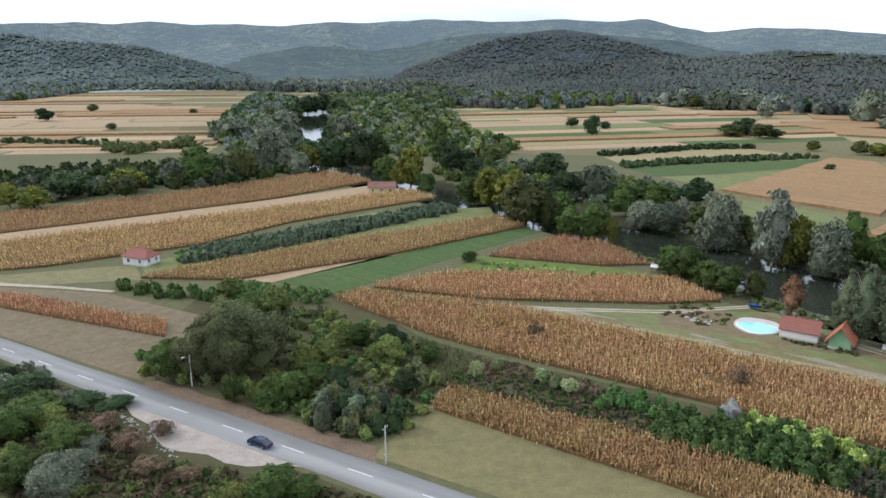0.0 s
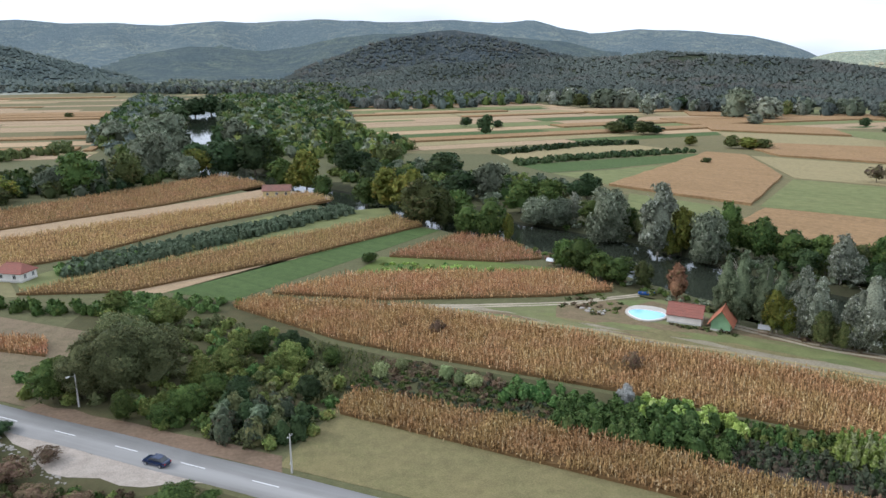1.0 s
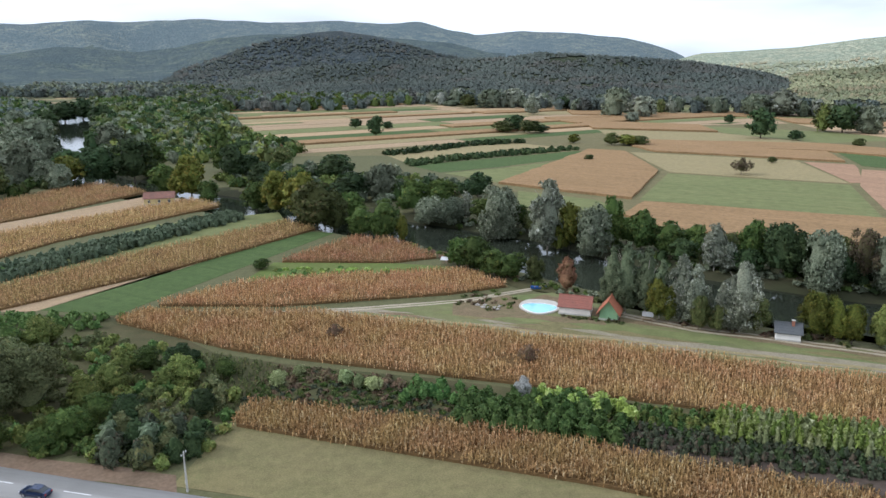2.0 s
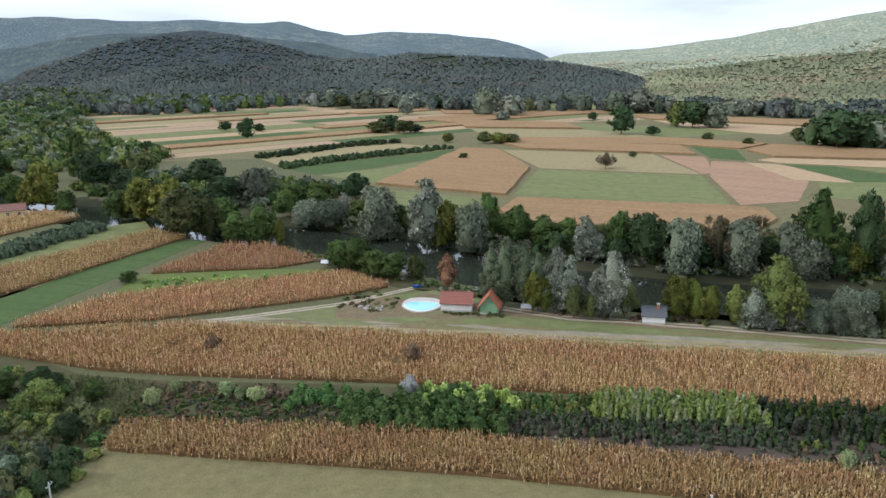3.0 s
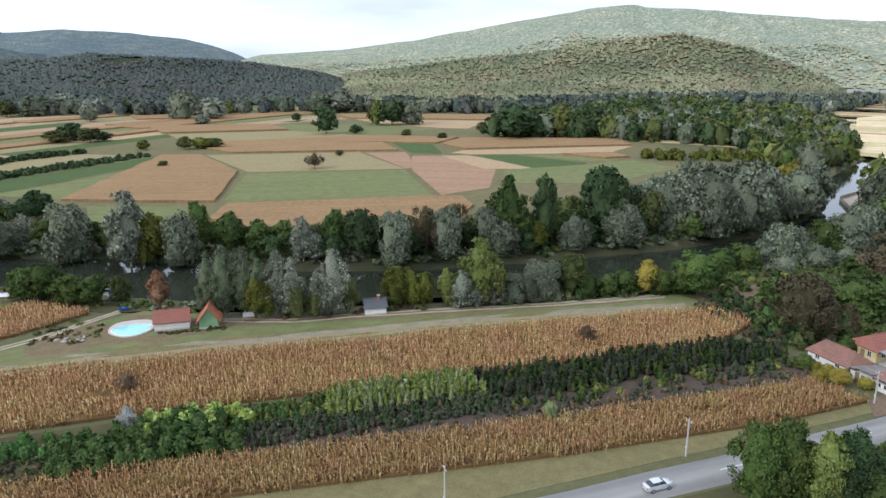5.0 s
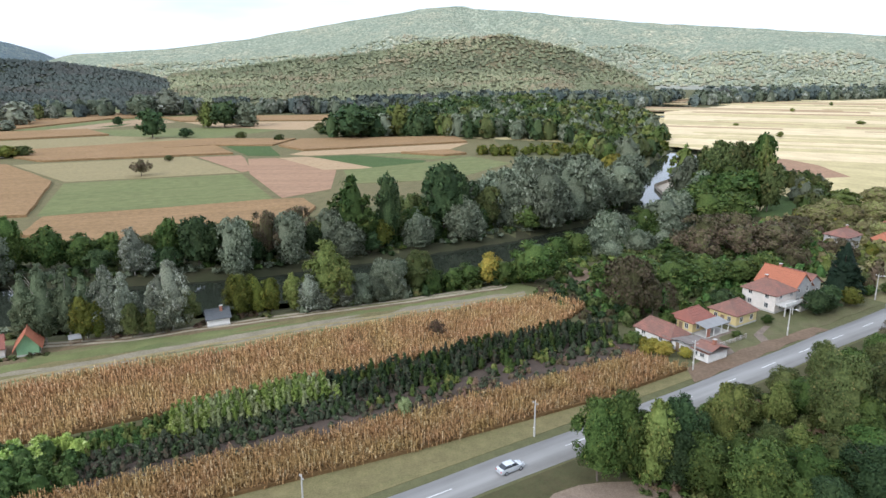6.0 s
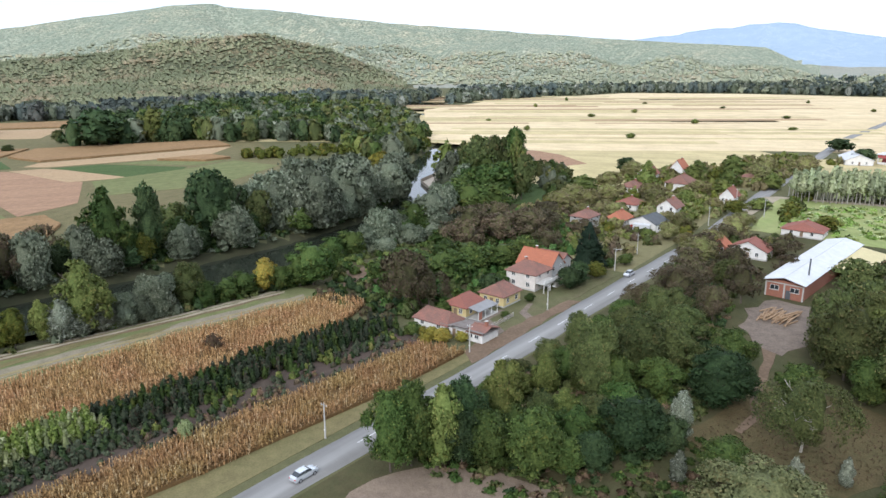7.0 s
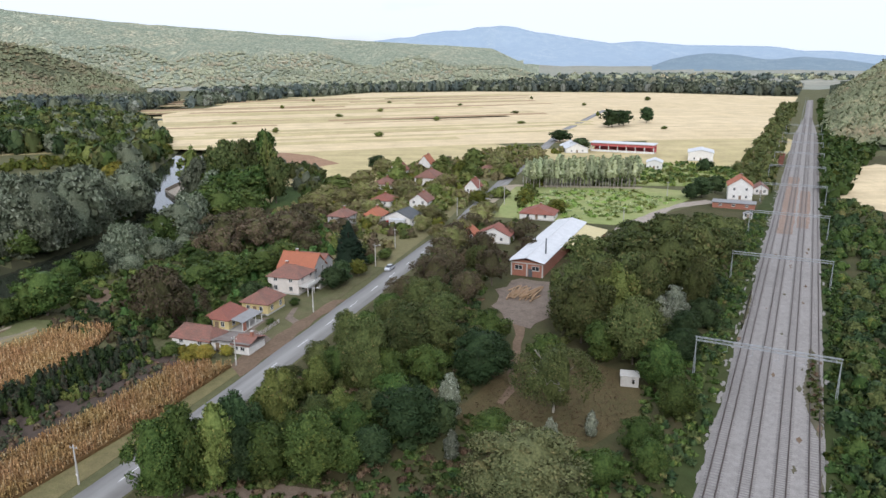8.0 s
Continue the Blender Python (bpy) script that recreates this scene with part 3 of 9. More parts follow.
HILLS = [
    ("dark", 1000, 1500, [(-3, -2.6), (2, -1.6), (7, -0.7), (14, -0.3), (22, -0.1), (25, 0.3), (30, 0.0), (36, -0.4), (41, -1.2), (46, -2.8)]),
    ("mid", 1450, 2100, [(-60, 1.6), (-30.3, 1.49), (-26.2, 1.05), (-21.7, 0.7), (-18.0, -0.37), (-14.0, -1.42), (-12.0, -1.98)]),
    ("spur", 1480, 2250, [(-5.1, -2.11), (-3.3, -1.31), (-1.3, -0.46), (1.1, 0.42), (4.1, 1.33), (6.7, 1.9), (9.6, 2.13), (12.2, 1.7), (14.7, 0.99), (17.5, 0.29), (20.3, -0.35), (23.1, -0.94)]),
    ("far", 2500, 3900, [(-90, 1.5), (-45, 2.2), (-30.2, 2.17), (-25.9, 2.43), (-23.4, 2.33), (-20.8, 2.56), (-18.1, 2.36), (-15, 2.44), (-11.7, 2.3), (-7.9, 2.73), (-5.8, 2.54), (-3.3, 2.71), (-0.7, 2.79), (4.1, 2.65), (9.6, 2.82), (12.9, 2.58), (15.4, 2.79), (17.4, 2.32), (19.8, 1.78), (23.1, 2.04), (27.7, 1.81), (27.1, 1.83), (31, 1.48), (33.2, 0.97), (35.1, 0.25), (36.6, -0.72)]),
    # the long hill whose pale colours have sunlight and haze painted in
    ("dry", 1550, 2900, [(32, -1.0), (36.4, 0.3), (43, 0.7), (49, 1.5), (55.7, 2.7), (61.7, 3.65), (64, 3.85), (69, 3.4), (74.7, 2.8),
                         (81, 2.25), (91, 1.55), (97.6, 1.1), (105, 0.6), (106.6, -0.14), (107.5, -0.6), (108.4, -1.1), (109, -1.6), (111, -4.0)]),
    ("mixed", 1000, 1650, [(41, -2.4), (43, -1.2), (47, -0.8), (52, -0.2), (57, 0.2), (61, 1.1), (64, 1.2), (68, 1.6), (72.5, 0.6), (77, -1.2), (80, -2.6)]),
    ("blue", 3900, 4750, [(90, 0.2), (95.9, 1.2), (101.3, 1.95), (105.8, 2.3), (110.3, 1.55), (113.9, 0.96), (115.7, 1.09), (119.4, 0.76), (125, 0.65), (127, 0.3), (129.4, 0.26), (131.3, 0.0), (132, -0.05), (140, 0.0), (180, 0.5)]),
    ("bluelow", 3050, 3500, [(116.5, -0.98), (118, -0.3), (119.3, 0.02), (120.7, 0.16), (122.5, 0.08), (124.7, -0.26), (125.2, -0.3), (127.1, -0.1), (129.7, -0.32), (131, -0.55), (133, -0.9), (135, -1.0)]),
    ("near", 520, 1000, [(128.3, -6.0), (128.7, -3.6), (129.5, -2.6), (130.7, -1.7), (132, -0.7), (138, 2.6), (150, 5.0), (200, 5.0), (240, 1.0), (262, -5.0)]),
    ("mid", 1950, 2950, [(-18.8, -1.01), (-16, -0.38), (-13.1, 0.39), (-10.1, 0.93), (-7.6, 0.76), (-5, 0.51), (-2.4, 0.84), (0.6, 1.51), (3.6, 1.83), (7.5, 1.9), (13.8, 1.6), (17.9, 1.17), (21.4, 0.36), (23.7, -0.43)]),
]


def hill_height(bearing, r, x, y):
    """Height of the ground above the valley, and which hill it belongs to (0: none)."""
    high, which = np.zeros(r.shape), np.zeros(r.shape, int)
    gully = 0.55 * lattice_noise(x, y, 420, 3) + 0.3 * lattice_noise(x, y, 190, 5) + 0.15 * lattice_noise(x, y, 80, 9)
    for k, (kind, foot, crest, line) in enumerate(HILLS):
        b = np.array([q[0] for q in line], float)
        e = np.array([q[1] for q in line], float)
        for turn in (0, -360):
            bb = bearing + turn
            top_z = np.maximum(60 + crest * np.tan(np.radians(np.interp(bb, b, e, left=-9, right=-9))), 0)
            s = np.clip((r - foot - 260 * (gully - 0.5)) / (crest - foot), 0, 3.2)
            rise = np.where(s < 1, s * s * (3 - 2 * s) * 0.45 + 0.55 * s, np.maximum(0, 1 - 0.5 * (s - 1)))
            arc = np.radians(bb) * crest
            drift = arc + 0.35 * (r - foot) + 120 * (gully - 0.5)
            broad = 1 - np.abs(2 * lattice_noise(drift, r * 0.22, 340, 11 + k) - 1)
            narrow = 1 - np.abs(2 * lattice_noise(drift, r * 0.3, 150, 21 + k) - 1)
            spur = 0.66 * broad + 0.34 * narrow
            h = top_z * rise * (1 + (0.25 * (gully - 0.5) - 0.95 * (1 - spur)) * np.clip(np.minimum(s * 3, (1 - s) * 2.6), 0, 1))
            take = h > high
            high, which = np.where(take, h, high), np.where(take & (h > 1.0), k + 1, which)
    return high, which


bearings = np.radians(np.concatenate([np.arange(-42, 142, 0.6), np.arange(142, 317, 4.0)]))
radii = np.concatenate([[0.0], 8 * 1.02 ** np.arange(0, 330)])
radii = radii[radii < 4930]
BB, RR = np.meshgrid(bearings, radii, indexing="ij")
GX, GY = RR * np.sin(BB), RR * np.cos(BB)
GU, GV = GX * CU + GY * SU, -GX * SU + GY * CU
hills, HILL_OF = hill_height(np.degrees(BB), RR, GX, GY)
bed = np.clip((RIVER_HALF + 4 - river_distance(GU, GV)) / 7, 0, 1)
GZ = hills - 4.5 * bed * bed * (3 - 2 * bed)
na, nr = BB.shape
grid = np.arange(na * nr).reshape(na, nr)
nxt = np.roll(grid, -1, 0)
ground_faces = np.stack([grid[:, :-1], grid[:, 1:], nxt[:, 1:], nxt[:, :-1]], -1).reshape(-1, 4)
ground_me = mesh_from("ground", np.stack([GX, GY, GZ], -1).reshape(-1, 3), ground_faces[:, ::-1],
                      [M_GRASS, M_SLOPE, M_FARSLOPE, M_SUNSLOPE, M_BANK])
# distance haze is painted into the mountain's blue base colour
M_HAZEBLUE = forest_floor("haze_blue_mountain", (0.30, 0.37, 0.44), (0.35, 0.41, 0.46), (0.28, 0.35, 0.42), (0.285, 0.355, 0.43), 0.5)
M_PLAIN = ground_mat("distant_plain", (0.27, 0.265, 0.21), (0.14, 0.18, 0.16), (0.36, 0.33, 0.26), 0.02, 0.0045, bump=0.0)
ground_me.materials.append(M_HAZEBLUE)
ground_me.materials.append(M_PLAIN)
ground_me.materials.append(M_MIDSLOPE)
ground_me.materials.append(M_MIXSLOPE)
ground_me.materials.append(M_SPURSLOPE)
# the low hills' grey-blue holds painted haze as well
ground_me.materials.append(forest_floor("low_haze_blue_hills", (0.20, 0.26, 0.30), (0.25, 0.30, 0.32), (0.18, 0.235, 0.275), (0.17, 0.225, 0.265), 0.5))
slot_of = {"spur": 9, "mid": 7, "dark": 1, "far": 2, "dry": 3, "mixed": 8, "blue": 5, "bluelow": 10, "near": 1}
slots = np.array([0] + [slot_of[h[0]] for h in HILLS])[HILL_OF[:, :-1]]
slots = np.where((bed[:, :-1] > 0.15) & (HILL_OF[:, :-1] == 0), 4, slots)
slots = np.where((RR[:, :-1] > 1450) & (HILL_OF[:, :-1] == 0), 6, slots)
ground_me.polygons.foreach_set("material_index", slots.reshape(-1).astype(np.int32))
ground_me.polygons.foreach_set("use_smooth", np.ones(len(ground_me.polygons), bool))
single("ground", ground_me, "dry valley grass with wooded hills around it", "ground", kind="structure")

# water
wm, wnodes, wlinks, wb = material("river_water", 0.04, 0, 0.5)
wb.inputs["Base Color"].default_value = (0.022, 0.026, 0.018, 1)
bump_of(wnodes, wlinks, wb, noise_of(wnodes, wlinks, 0.7, 3, 0.3, 0.7), 0.12, 0.08)
side = []
for i, p in enumerate(RIVER):
    d = RIVER[min(i + 1, len(RIVER) - 1)] - RIVER[max(i - 1, 0)]
    d = np.array((-d[1], d[0])) / np.linalg.norm(d) * (RIVER_HALF + 3)
    side += [(*(p + d), WATER_Z), (*(p - d), WATER_Z)]
single("water", mesh_from("water", at3(side), [(2 * i, 2 * i + 1, 2 * i + 3, 2 * i + 2) for i in range(len(RIVER) - 1)], wm),
       "dark slow river water reflecting the pale sky", "river", kind="structure")


# ---------- fields ----------
def inside(poly, u, v):
    p = np.asarray(poly, float)
    hit = np.zeros(u.shape, bool)
    for (a, b), (c, d) in zip(p, np.roll(p, -1, 0)):
        cross = ((b > v) != (d > v)) & (u < (c - a) * (v - b) / (d - b + 1e-12) + a)
        hit ^= cross
    return hit


def slab(poly, z, low=-0.3):
    """A polygon in u, v as a low slab with its top at z."""
    n = len(poly)
    v = at3([(*p, z) for p in poly] + [(*p, low) for p in poly])
    area = sum(a[0] * b[1] - b[0] * a[1] for a, b in zip(poly, list(poly[1:]) + [poly[0]]))
    top_face = list(range(n)) if area > 0 else list(range(n))[::-1]
    return v, [top_face] + [(i, i + n, (i + 1) % n + n, (i + 1) % n) for i in range(n)]


FIELD_Z = [0.05]


def ragged(poly, amp, step=4.0):
    """The same outline with an uneven, natural edge."""
    out = []
    rng = random.Random(int(abs(poly[0][0]) * 10 + len(poly)))
    for (a, b), (c, d) in zip(poly, list(poly[1:]) + [poly[0]]):
        n = max(1, int(math.hypot(c - a, d - b) / step))
        for i in range(n):
            j = amp if i else amp * 0.3
            out.append((a + (c - a) * i / n + rng.uniform(-j, j), b + (d - b) * i / n + rng.uniform(-j, j)))
    return out


def field(name, poly, mat, label, category="field", z=None, edge=0.0):
    """A level parcel of ground; each lies a little higher than the one before, so that none share a plane."""
    FIELD_Z[0] = FIELD_Z[0] + 0.004 if FIELD_Z[0] < 0.16 else 0.05
    if edge:
        poly = ragged(poly, edge)
    v, f = slab(poly, FIELD_Z[0] if z is None else z)
    return single(name, mesh_from(name, v, f, mat), label, category, kind="structure")


def shrunk(poly, by):
    p = np.asarray(poly, float)
    c = p.mean(0)
    d = p - c
    r = np.linalg.norm(d, axis=1)[:, None]
    return c + d * np.maximum(0.2, (r - by) / r)


def corn_plants(poly, row, step, rng, tall=2.0, blades=4, turn=0.0, wide=0.12, stray=0.1):
    """Ripe standing corn: stalk, hanging dry blades and a tassel for each plant, drilled in rows."""
    p = np.asarray(poly, float)
    c = p.mean(0)
    ca, sa = math.cos(radians(turn)), math.sin(radians(turn))
    q = np.stack([(p - c) @ (ca, sa), (p - c) @ (-sa, ca)], 1)
    a, b = np.meshgrid(np.arange(q[:, 0].min(), q[:, 0].max(), step), np.arange(q[:, 1].min(), q[:, 1].max(), row))
    a = a.ravel() + rng.normal(0, stray * 1.2, a.size)
    b = b.ravel() + rng.normal(0, stray * 0.8, b.size)
    u, v = c[0] + a * ca - b * sa, c[1] + a * sa + b * ca
    patchy = lattice_noise(u, v, 5.0, 4) * 0.7 + lattice_noise(u, v, 1.7, 6) * 0.3
    ok = inside(poly, u, v) & (patchy + rng.uniform(-0.2, 0.2, u.size) > 0.2)
    u, v, patchy = u[ok], v[ok], patchy[ok]
    n = len(u)
    base = at3(np.stack([u, v, np.zeros(n)], 1))
    high = tall * rng.uniform(0.82, 1.12, n) * (0.86 + 0.25 * patchy)
    vs, fs, ns = [], [], []
    off = 0
    for k in range(blades):
        yaw = rng.uniform(0, 2 * np.pi, n)
        out = np.stack([np.cos(yaw), np.sin(yaw), np.zeros(n)], 1)
        across = np.stack([-np.sin(yaw), np.cos(yaw), np.zeros(n)], 1) * (wide * rng.uniform(0.7, 1.3, n))[:, None]
        z0 = high * (0.2 + 0.7 * (k + rng.uniform(0, 1, n)) / blades)
        reach = rng.uniform(0.3, 0.62, n) * tall / 2
        up = np.array((0, 0, 1.0))
        p0 = base + up * z0[:, None]
        p1 = p0 + out * (reach * 0.55)[:, None] + up * (rng.uniform(0.1, 0.3, n) * tall / 2)[:, None]
        p2 = p0 + out * reach[:, None] - up * (rng.uniform(0.0, 0.45, n) * tall / 2)[:, None]
        six = np.stack([p0 - across * 0.5, p0 + across * 0.5, p1 - across, p1 + across, p2 - across * 0.3, p2 + across * 0.3], 1).reshape(-1, 3)
        i = off + 6 * np.arange(n)[:, None]
        vs.append(six), fs.append(i + np.array((0, 1, 3, 2))), fs.append(i + np.array((2, 3, 5, 4)))
        nn = out * 0.5 + up * 0.7
        ns.append(np.repeat(nn / np.linalg.norm(nn, axis=1)[:, None], 6, 0))
        off += 6 * n
    yaw = rng.uniform(0, np.pi, n)
    across = np.stack([np.cos(yaw), np.sin(yaw), np.zeros(n)], 1)
    tip = base + np.stack([rng.normal(0, 0.1, n), rng.normal(0, 0.1, n), high * 1.12], 1)
    four = np.stack([base - across * 0.05, base + across * 0.05, tip + across * 0.07, tip - across * 0.07], 1).reshape(-1, 3)
    vs.append(four), fs.append(off + 4 * np.arange(n)[:, None] + np.arange(4))
    nn = np.stack([-across[:, 1], across[:, 0], np.full(n, 0.8)], 1)
    ns.append(np.repeat(nn / np.linalg.norm(nn, axis=1)[:, None], 4, 0))
    return np.concatenate(vs), np.concatenate(fs), np.concatenate(ns)


def corn_field(poly, label, row=0.75, step=0.42, tall=2.0, blades=4, turn=0.0, leaves="corn", seed=1, wide=0.12):
    rng = np.random.default_rng(seed)
    root = thing("corn_field", label, "corn field", kind="stuff")
    v, f, n = corn_plants(poly, row, step, rng, tall, blades, turn, wide)
    part("corn_plants", mesh_from("corn_plants", v, f, M_LEAF[leaves], n), None, root)
    # added low slab filling the stand; its dark colour paints shaded gaps
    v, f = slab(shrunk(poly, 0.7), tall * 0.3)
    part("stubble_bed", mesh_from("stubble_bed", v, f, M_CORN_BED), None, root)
    return root


def far_corn(poly, label="far strip of ripe standing corn", mat=None, tall=1.3):
    v, f = slab(ragged(poly, 0.7, 9.0), tall + RNG.uniform(-0.2, 0.2))
    return single("corn_field", mesh_from("corn_field", v, f, mat or M_CORN_FAR), label, "corn field", "far corn strips", "stuff")


# between road and river
field("meadow", [(-59, 80.6), (-60, 106), (-20, 108), (130, 95), (112, 80.6)], M_MOWN, "mown dry grass strip beside the road", "meadow")
field("meadow", [(-110, 137), (-70, 153), (-35, 171), (-12, 182), (15, 166), (60, 157), (118, 148), (124, 132), (118, 128), (40, 143), (-74, 130)],
      M_RIVERSIDE, "worn riverside meadow with wheel marks", "meadow")
field("weed_strip", [(-62, 105.0), (-62, 124), (-30, 124), (60, 119), (112, 113), (112, 93), (60, 98), (-10, 106)], M_SCRUBGROUND, "weedy nursery strip between two corn fields", "weeds")
corn_field([(-59, 98.5), (-60, 106.5), (-20, 107), (20, 101.5), (60, 97), (108, 93), (112, 83.5), (90, 83.5), (50, 87), (0, 94)],
           "narrow strip of ripe brown corn along the mown grass", 0.75, 0.4, 2.0, 4, -4, "cornred", 3)
corn_field([(-110, 137), (-108, 145), (-68, 153), (-35, 150), (12, 146.5), (40, 142), (92, 137), (118, 132), (120, 121), (105, 114.5),
            (66, 118), (27, 120.5), (-14, 124.5), (-60, 126.5), (-76, 128)],
           "broad field of ripe brown corn", 0.75, 0.45, 2.0, 3, -4, "corn", 4)
field("dry_band", [(-72, 154), (-30, 153), (12, 150), (60, 145.6), (114, 137), (116, 140), (60, 150), (12, 155), (-30, 158.5), (-58, 160)], M_DRYGRASS, "pale worn band of dry grass along the corn", "meadow", 0.085, 0.9)
field("green_band", [(-40, 160.5), (12, 156.5), (60, 151.5), (104, 143.5), (106, 145.5), (60, 154.5), (14, 160), (-30, 163.5)], M_PALEGREEN, "greener band across the riverside meadow", "meadow", 0.083, 1.1)
field("weedy_band", [(-20, 172), (6, 163.5), (38, 157), (83, 148.4), (112, 144.4), (112, 146.4), (83, 150.4), (38, 160.4), (8, 169), (-14, 180)], M_WEEDY, "brownish weedy band before the river trees", "meadow", 0.088, 0.8)
field("weedy_band", [(-34, 158), (-18, 161), (2, 160.5), (2, 163), (-17, 164), (-17, 173), (-24, 178), (-36, 170)], M_WEEDY, "dry weedy ground beside the pool", "meadow", 0.092, 0.9)
for shift in (-0.75, 0.95):
    field("wheel_track", [(-106, 145.7 + shift), (-76, 151.9 + shift), (-56, 159.8 + shift), (-34, 170.4 + shift), (-18, 183.7 + shift), (-17.2, 183.2 + shift), (-33.3, 169.8 + shift), (-55.6, 159.0 + shift), (-75.6, 151.1 + shift), (-104, 144.9 + shift)],
          M_TRACK, "pale cart track between corn fields", "track", 0.13, 0.12)
for shift in (0.0, 1.9):
    field("wheel_track", [(6, 168 + shift), (21, 161.6 + shift), (38, 159.5 + shift), (83, 150.5 + shift), (115, 146 + shift),
                          (113.6, 145 + shift), (83, 149.6 + shift), (38, 158.6 + shift), (21, 160.7 + shift), (5, 167 + shift)],
          M_TRACK, "narrow pale wheel track along the river trees", "track", 0.13, 0.3)
for shift in (0.0, 2.2):
    field("wheel_track", [(-72, 153.5 + shift), (-30, 152.5 + shift), (12, 149.5 + shift), (60, 145 + shift), (115, 136.5 + shift), (115, 135.6 + shift),
                          (60, 144 + shift), (12, 148.4 + shift), (-30, 151.4 + shift), (-70, 152.4 + shift)],
          M_FALLOW, "faint dry wheel mark in the meadow", "track", 0.125, 0.25)
rng_worn = random.Random(4)
for k in range(16):
    u = rng_worn.uniform(-48, 104)
    v = 156.5 - 0.095 * max(0, u + 10) + rng_worn.uniform(-3.0, 2.6) - (6 if u > 90 else 0)
    long, deep = rng_worn.uniform(5, 16), rng_worn.uniform(0.8, 2.0)
    field("worn_patch", [(u - long, v + 0.1 * long), (u, v + deep), (u + long, v - 0.1 * long), (u, v - deep)], rng_worn.choice([M_WEEDY, M_RIVERSIDE, M_MOWN, M_GRASS]),
          "worn patch in the riverside meadow", "meadow", 0.094 + 0.0015 * k, 0.7)
# the wedge of fields at the river bend
corn_field([(-108, 149.5), (-97, 171), (-70, 184), (-38, 196), (-24, 184), (-38, 174), (-60, 163.5), (-78, 155.5)],
           "wedge of ripe reddish corn by the cart track", 0.85, 0.6, 2.0, 4, 30, "cornred", 5)
corn_field([(-95, 193), (-84, 226), (-70, 227), (-49, 208), (-60, 200)], "small wedge of ripe corn at the river bend", 0.95, 0.75, 2.0, 3, 30, "cornred", 6, 0.16)
M_FRESH = ground_mat("fresh_rough_grass", (0.105, 0.135, 0.038), (0.135, 0.14, 0.05), (0.085, 0.115, 0.03), 0.7, 0.12, bump=0.5)
field("grass_strip", [(-97, 172), (-97, 193), (-60, 200), (-40, 200), (-38, 197), (-70, 184.5)], M_FRESH, "green grass strip between corn wedges", "grass")
field("green_strip", [(-135, 141), (-114, 141.5), (-93, 233), (-105, 233), (-125, 170)], M_GREEN, "strip of fresh green crop running to the river", "field")
field("dry_strip", [(-146, 137), (-135, 140), (-104, 233), (-107, 234), (-121, 180)], M_STUBBLE_W, "dry bare strip beside the green crop", "field")
# the fields towards the upstream river
corn_field([(-170, 124), (-145, 136), (-121, 181), (-101, 236), (-117, 245), (-146, 186)], "long strip of ripe corn beside a hedge", 1.0, 0.8, 2.1, 3, 66, "cornfar", 7, 0.17)
field("green_strip", [(-182, 134), (-172, 128), (-148, 186), (-118, 246), (-128, 262), (-165, 230)], M_PALEGREEN, "grassy strip along a hedge", "grass")
corn_field([(-216, 104), (-204, 118), (-184, 158), (-180, 200), (-157, 267), (-177, 277), (-212, 196), (-245, 125)],
           "long strip of ripe corn sloping to the wood", 1.1, 0.9, 2.1, 3, 66, "cornfar", 8, 0.18)
corn_field([(-262, 128), (-247, 160), (-218, 232), (-207, 290), (-245, 303), (-266, 211), (-300, 128)],
           "broad field of ripe corn before the wood", 1.2, 1.0, 2.1, 3, 66, "cornfar", 9, 0.2)
field("harvested_strip", [(-256, 110), (-245, 126), (-212, 197), (-178, 277), (-200, 286), (-218, 231), (-258, 136), (-275, 118)], M_STUBBLE_W,
      "harvested strip between two corn fields", "field")
field("meadow", [(-232, 90), (-192, 104), (-168, 124), (-183, 133), (-210, 104)], M_VERGE, "rough grass beside a farm lane", "meadow")
field("farm_lane", [(-260, 92), (-198, 103.5), (-183, 109), (-166, 114), (-166, 112.5), (-183, 107), (-198, 101), (-262, 88)], M_TRACK, "pale gravel farm lane", "lane")
field("weed_field", [(-240, 80.5), (-111, 80.5), (-120, 112), (-166, 111.5), (-198, 100), (-250, 88)], M_WEEDS, "fallow field of brown weeds", "weeds")
corn_field([(-200, 90.5), (-185, 97.5), (-134, 104), (-127, 98), (-178, 91)], "narrow strip of ripe corn in a weedy field", 0.8, 0.5, 1.8, 4, 5, "cornred", 10)

# plain across the river, upstream: long strips that lie east and west
CROPS = {"corn": (M_CORN_FAR, "far strip of ripe standing corn"), "stubble": (M_STUBBLE, "pale harvested stubble strip"), "west": (M_STUBBLE_W, "harvested stubble strip"),
         "green": (M_GREEN, "strip of fresh green crop"), "pale": (M_PALEGREEN, "pale green meadow strip"), "plough": (M_PLOUGH, "reddish ploughed strip"),
         "fallow": (M_FALLOW, "fallow strip of dry grass")}


def crop(kind, poly):
    mat, label = CROPS[kind]
    # the gap left shows dark ground as shade lines between parcels
    poly = [tuple(p) for p in shrunk(poly, 1.1)]
    if kind == "corn":
        far_corn(poly, label, mat)
    else:
        field("crop_strip", poly, mat, label, "field")


def to_uv(x, y):
    return (x * CU + y * SU, -x * SU + y * CU)


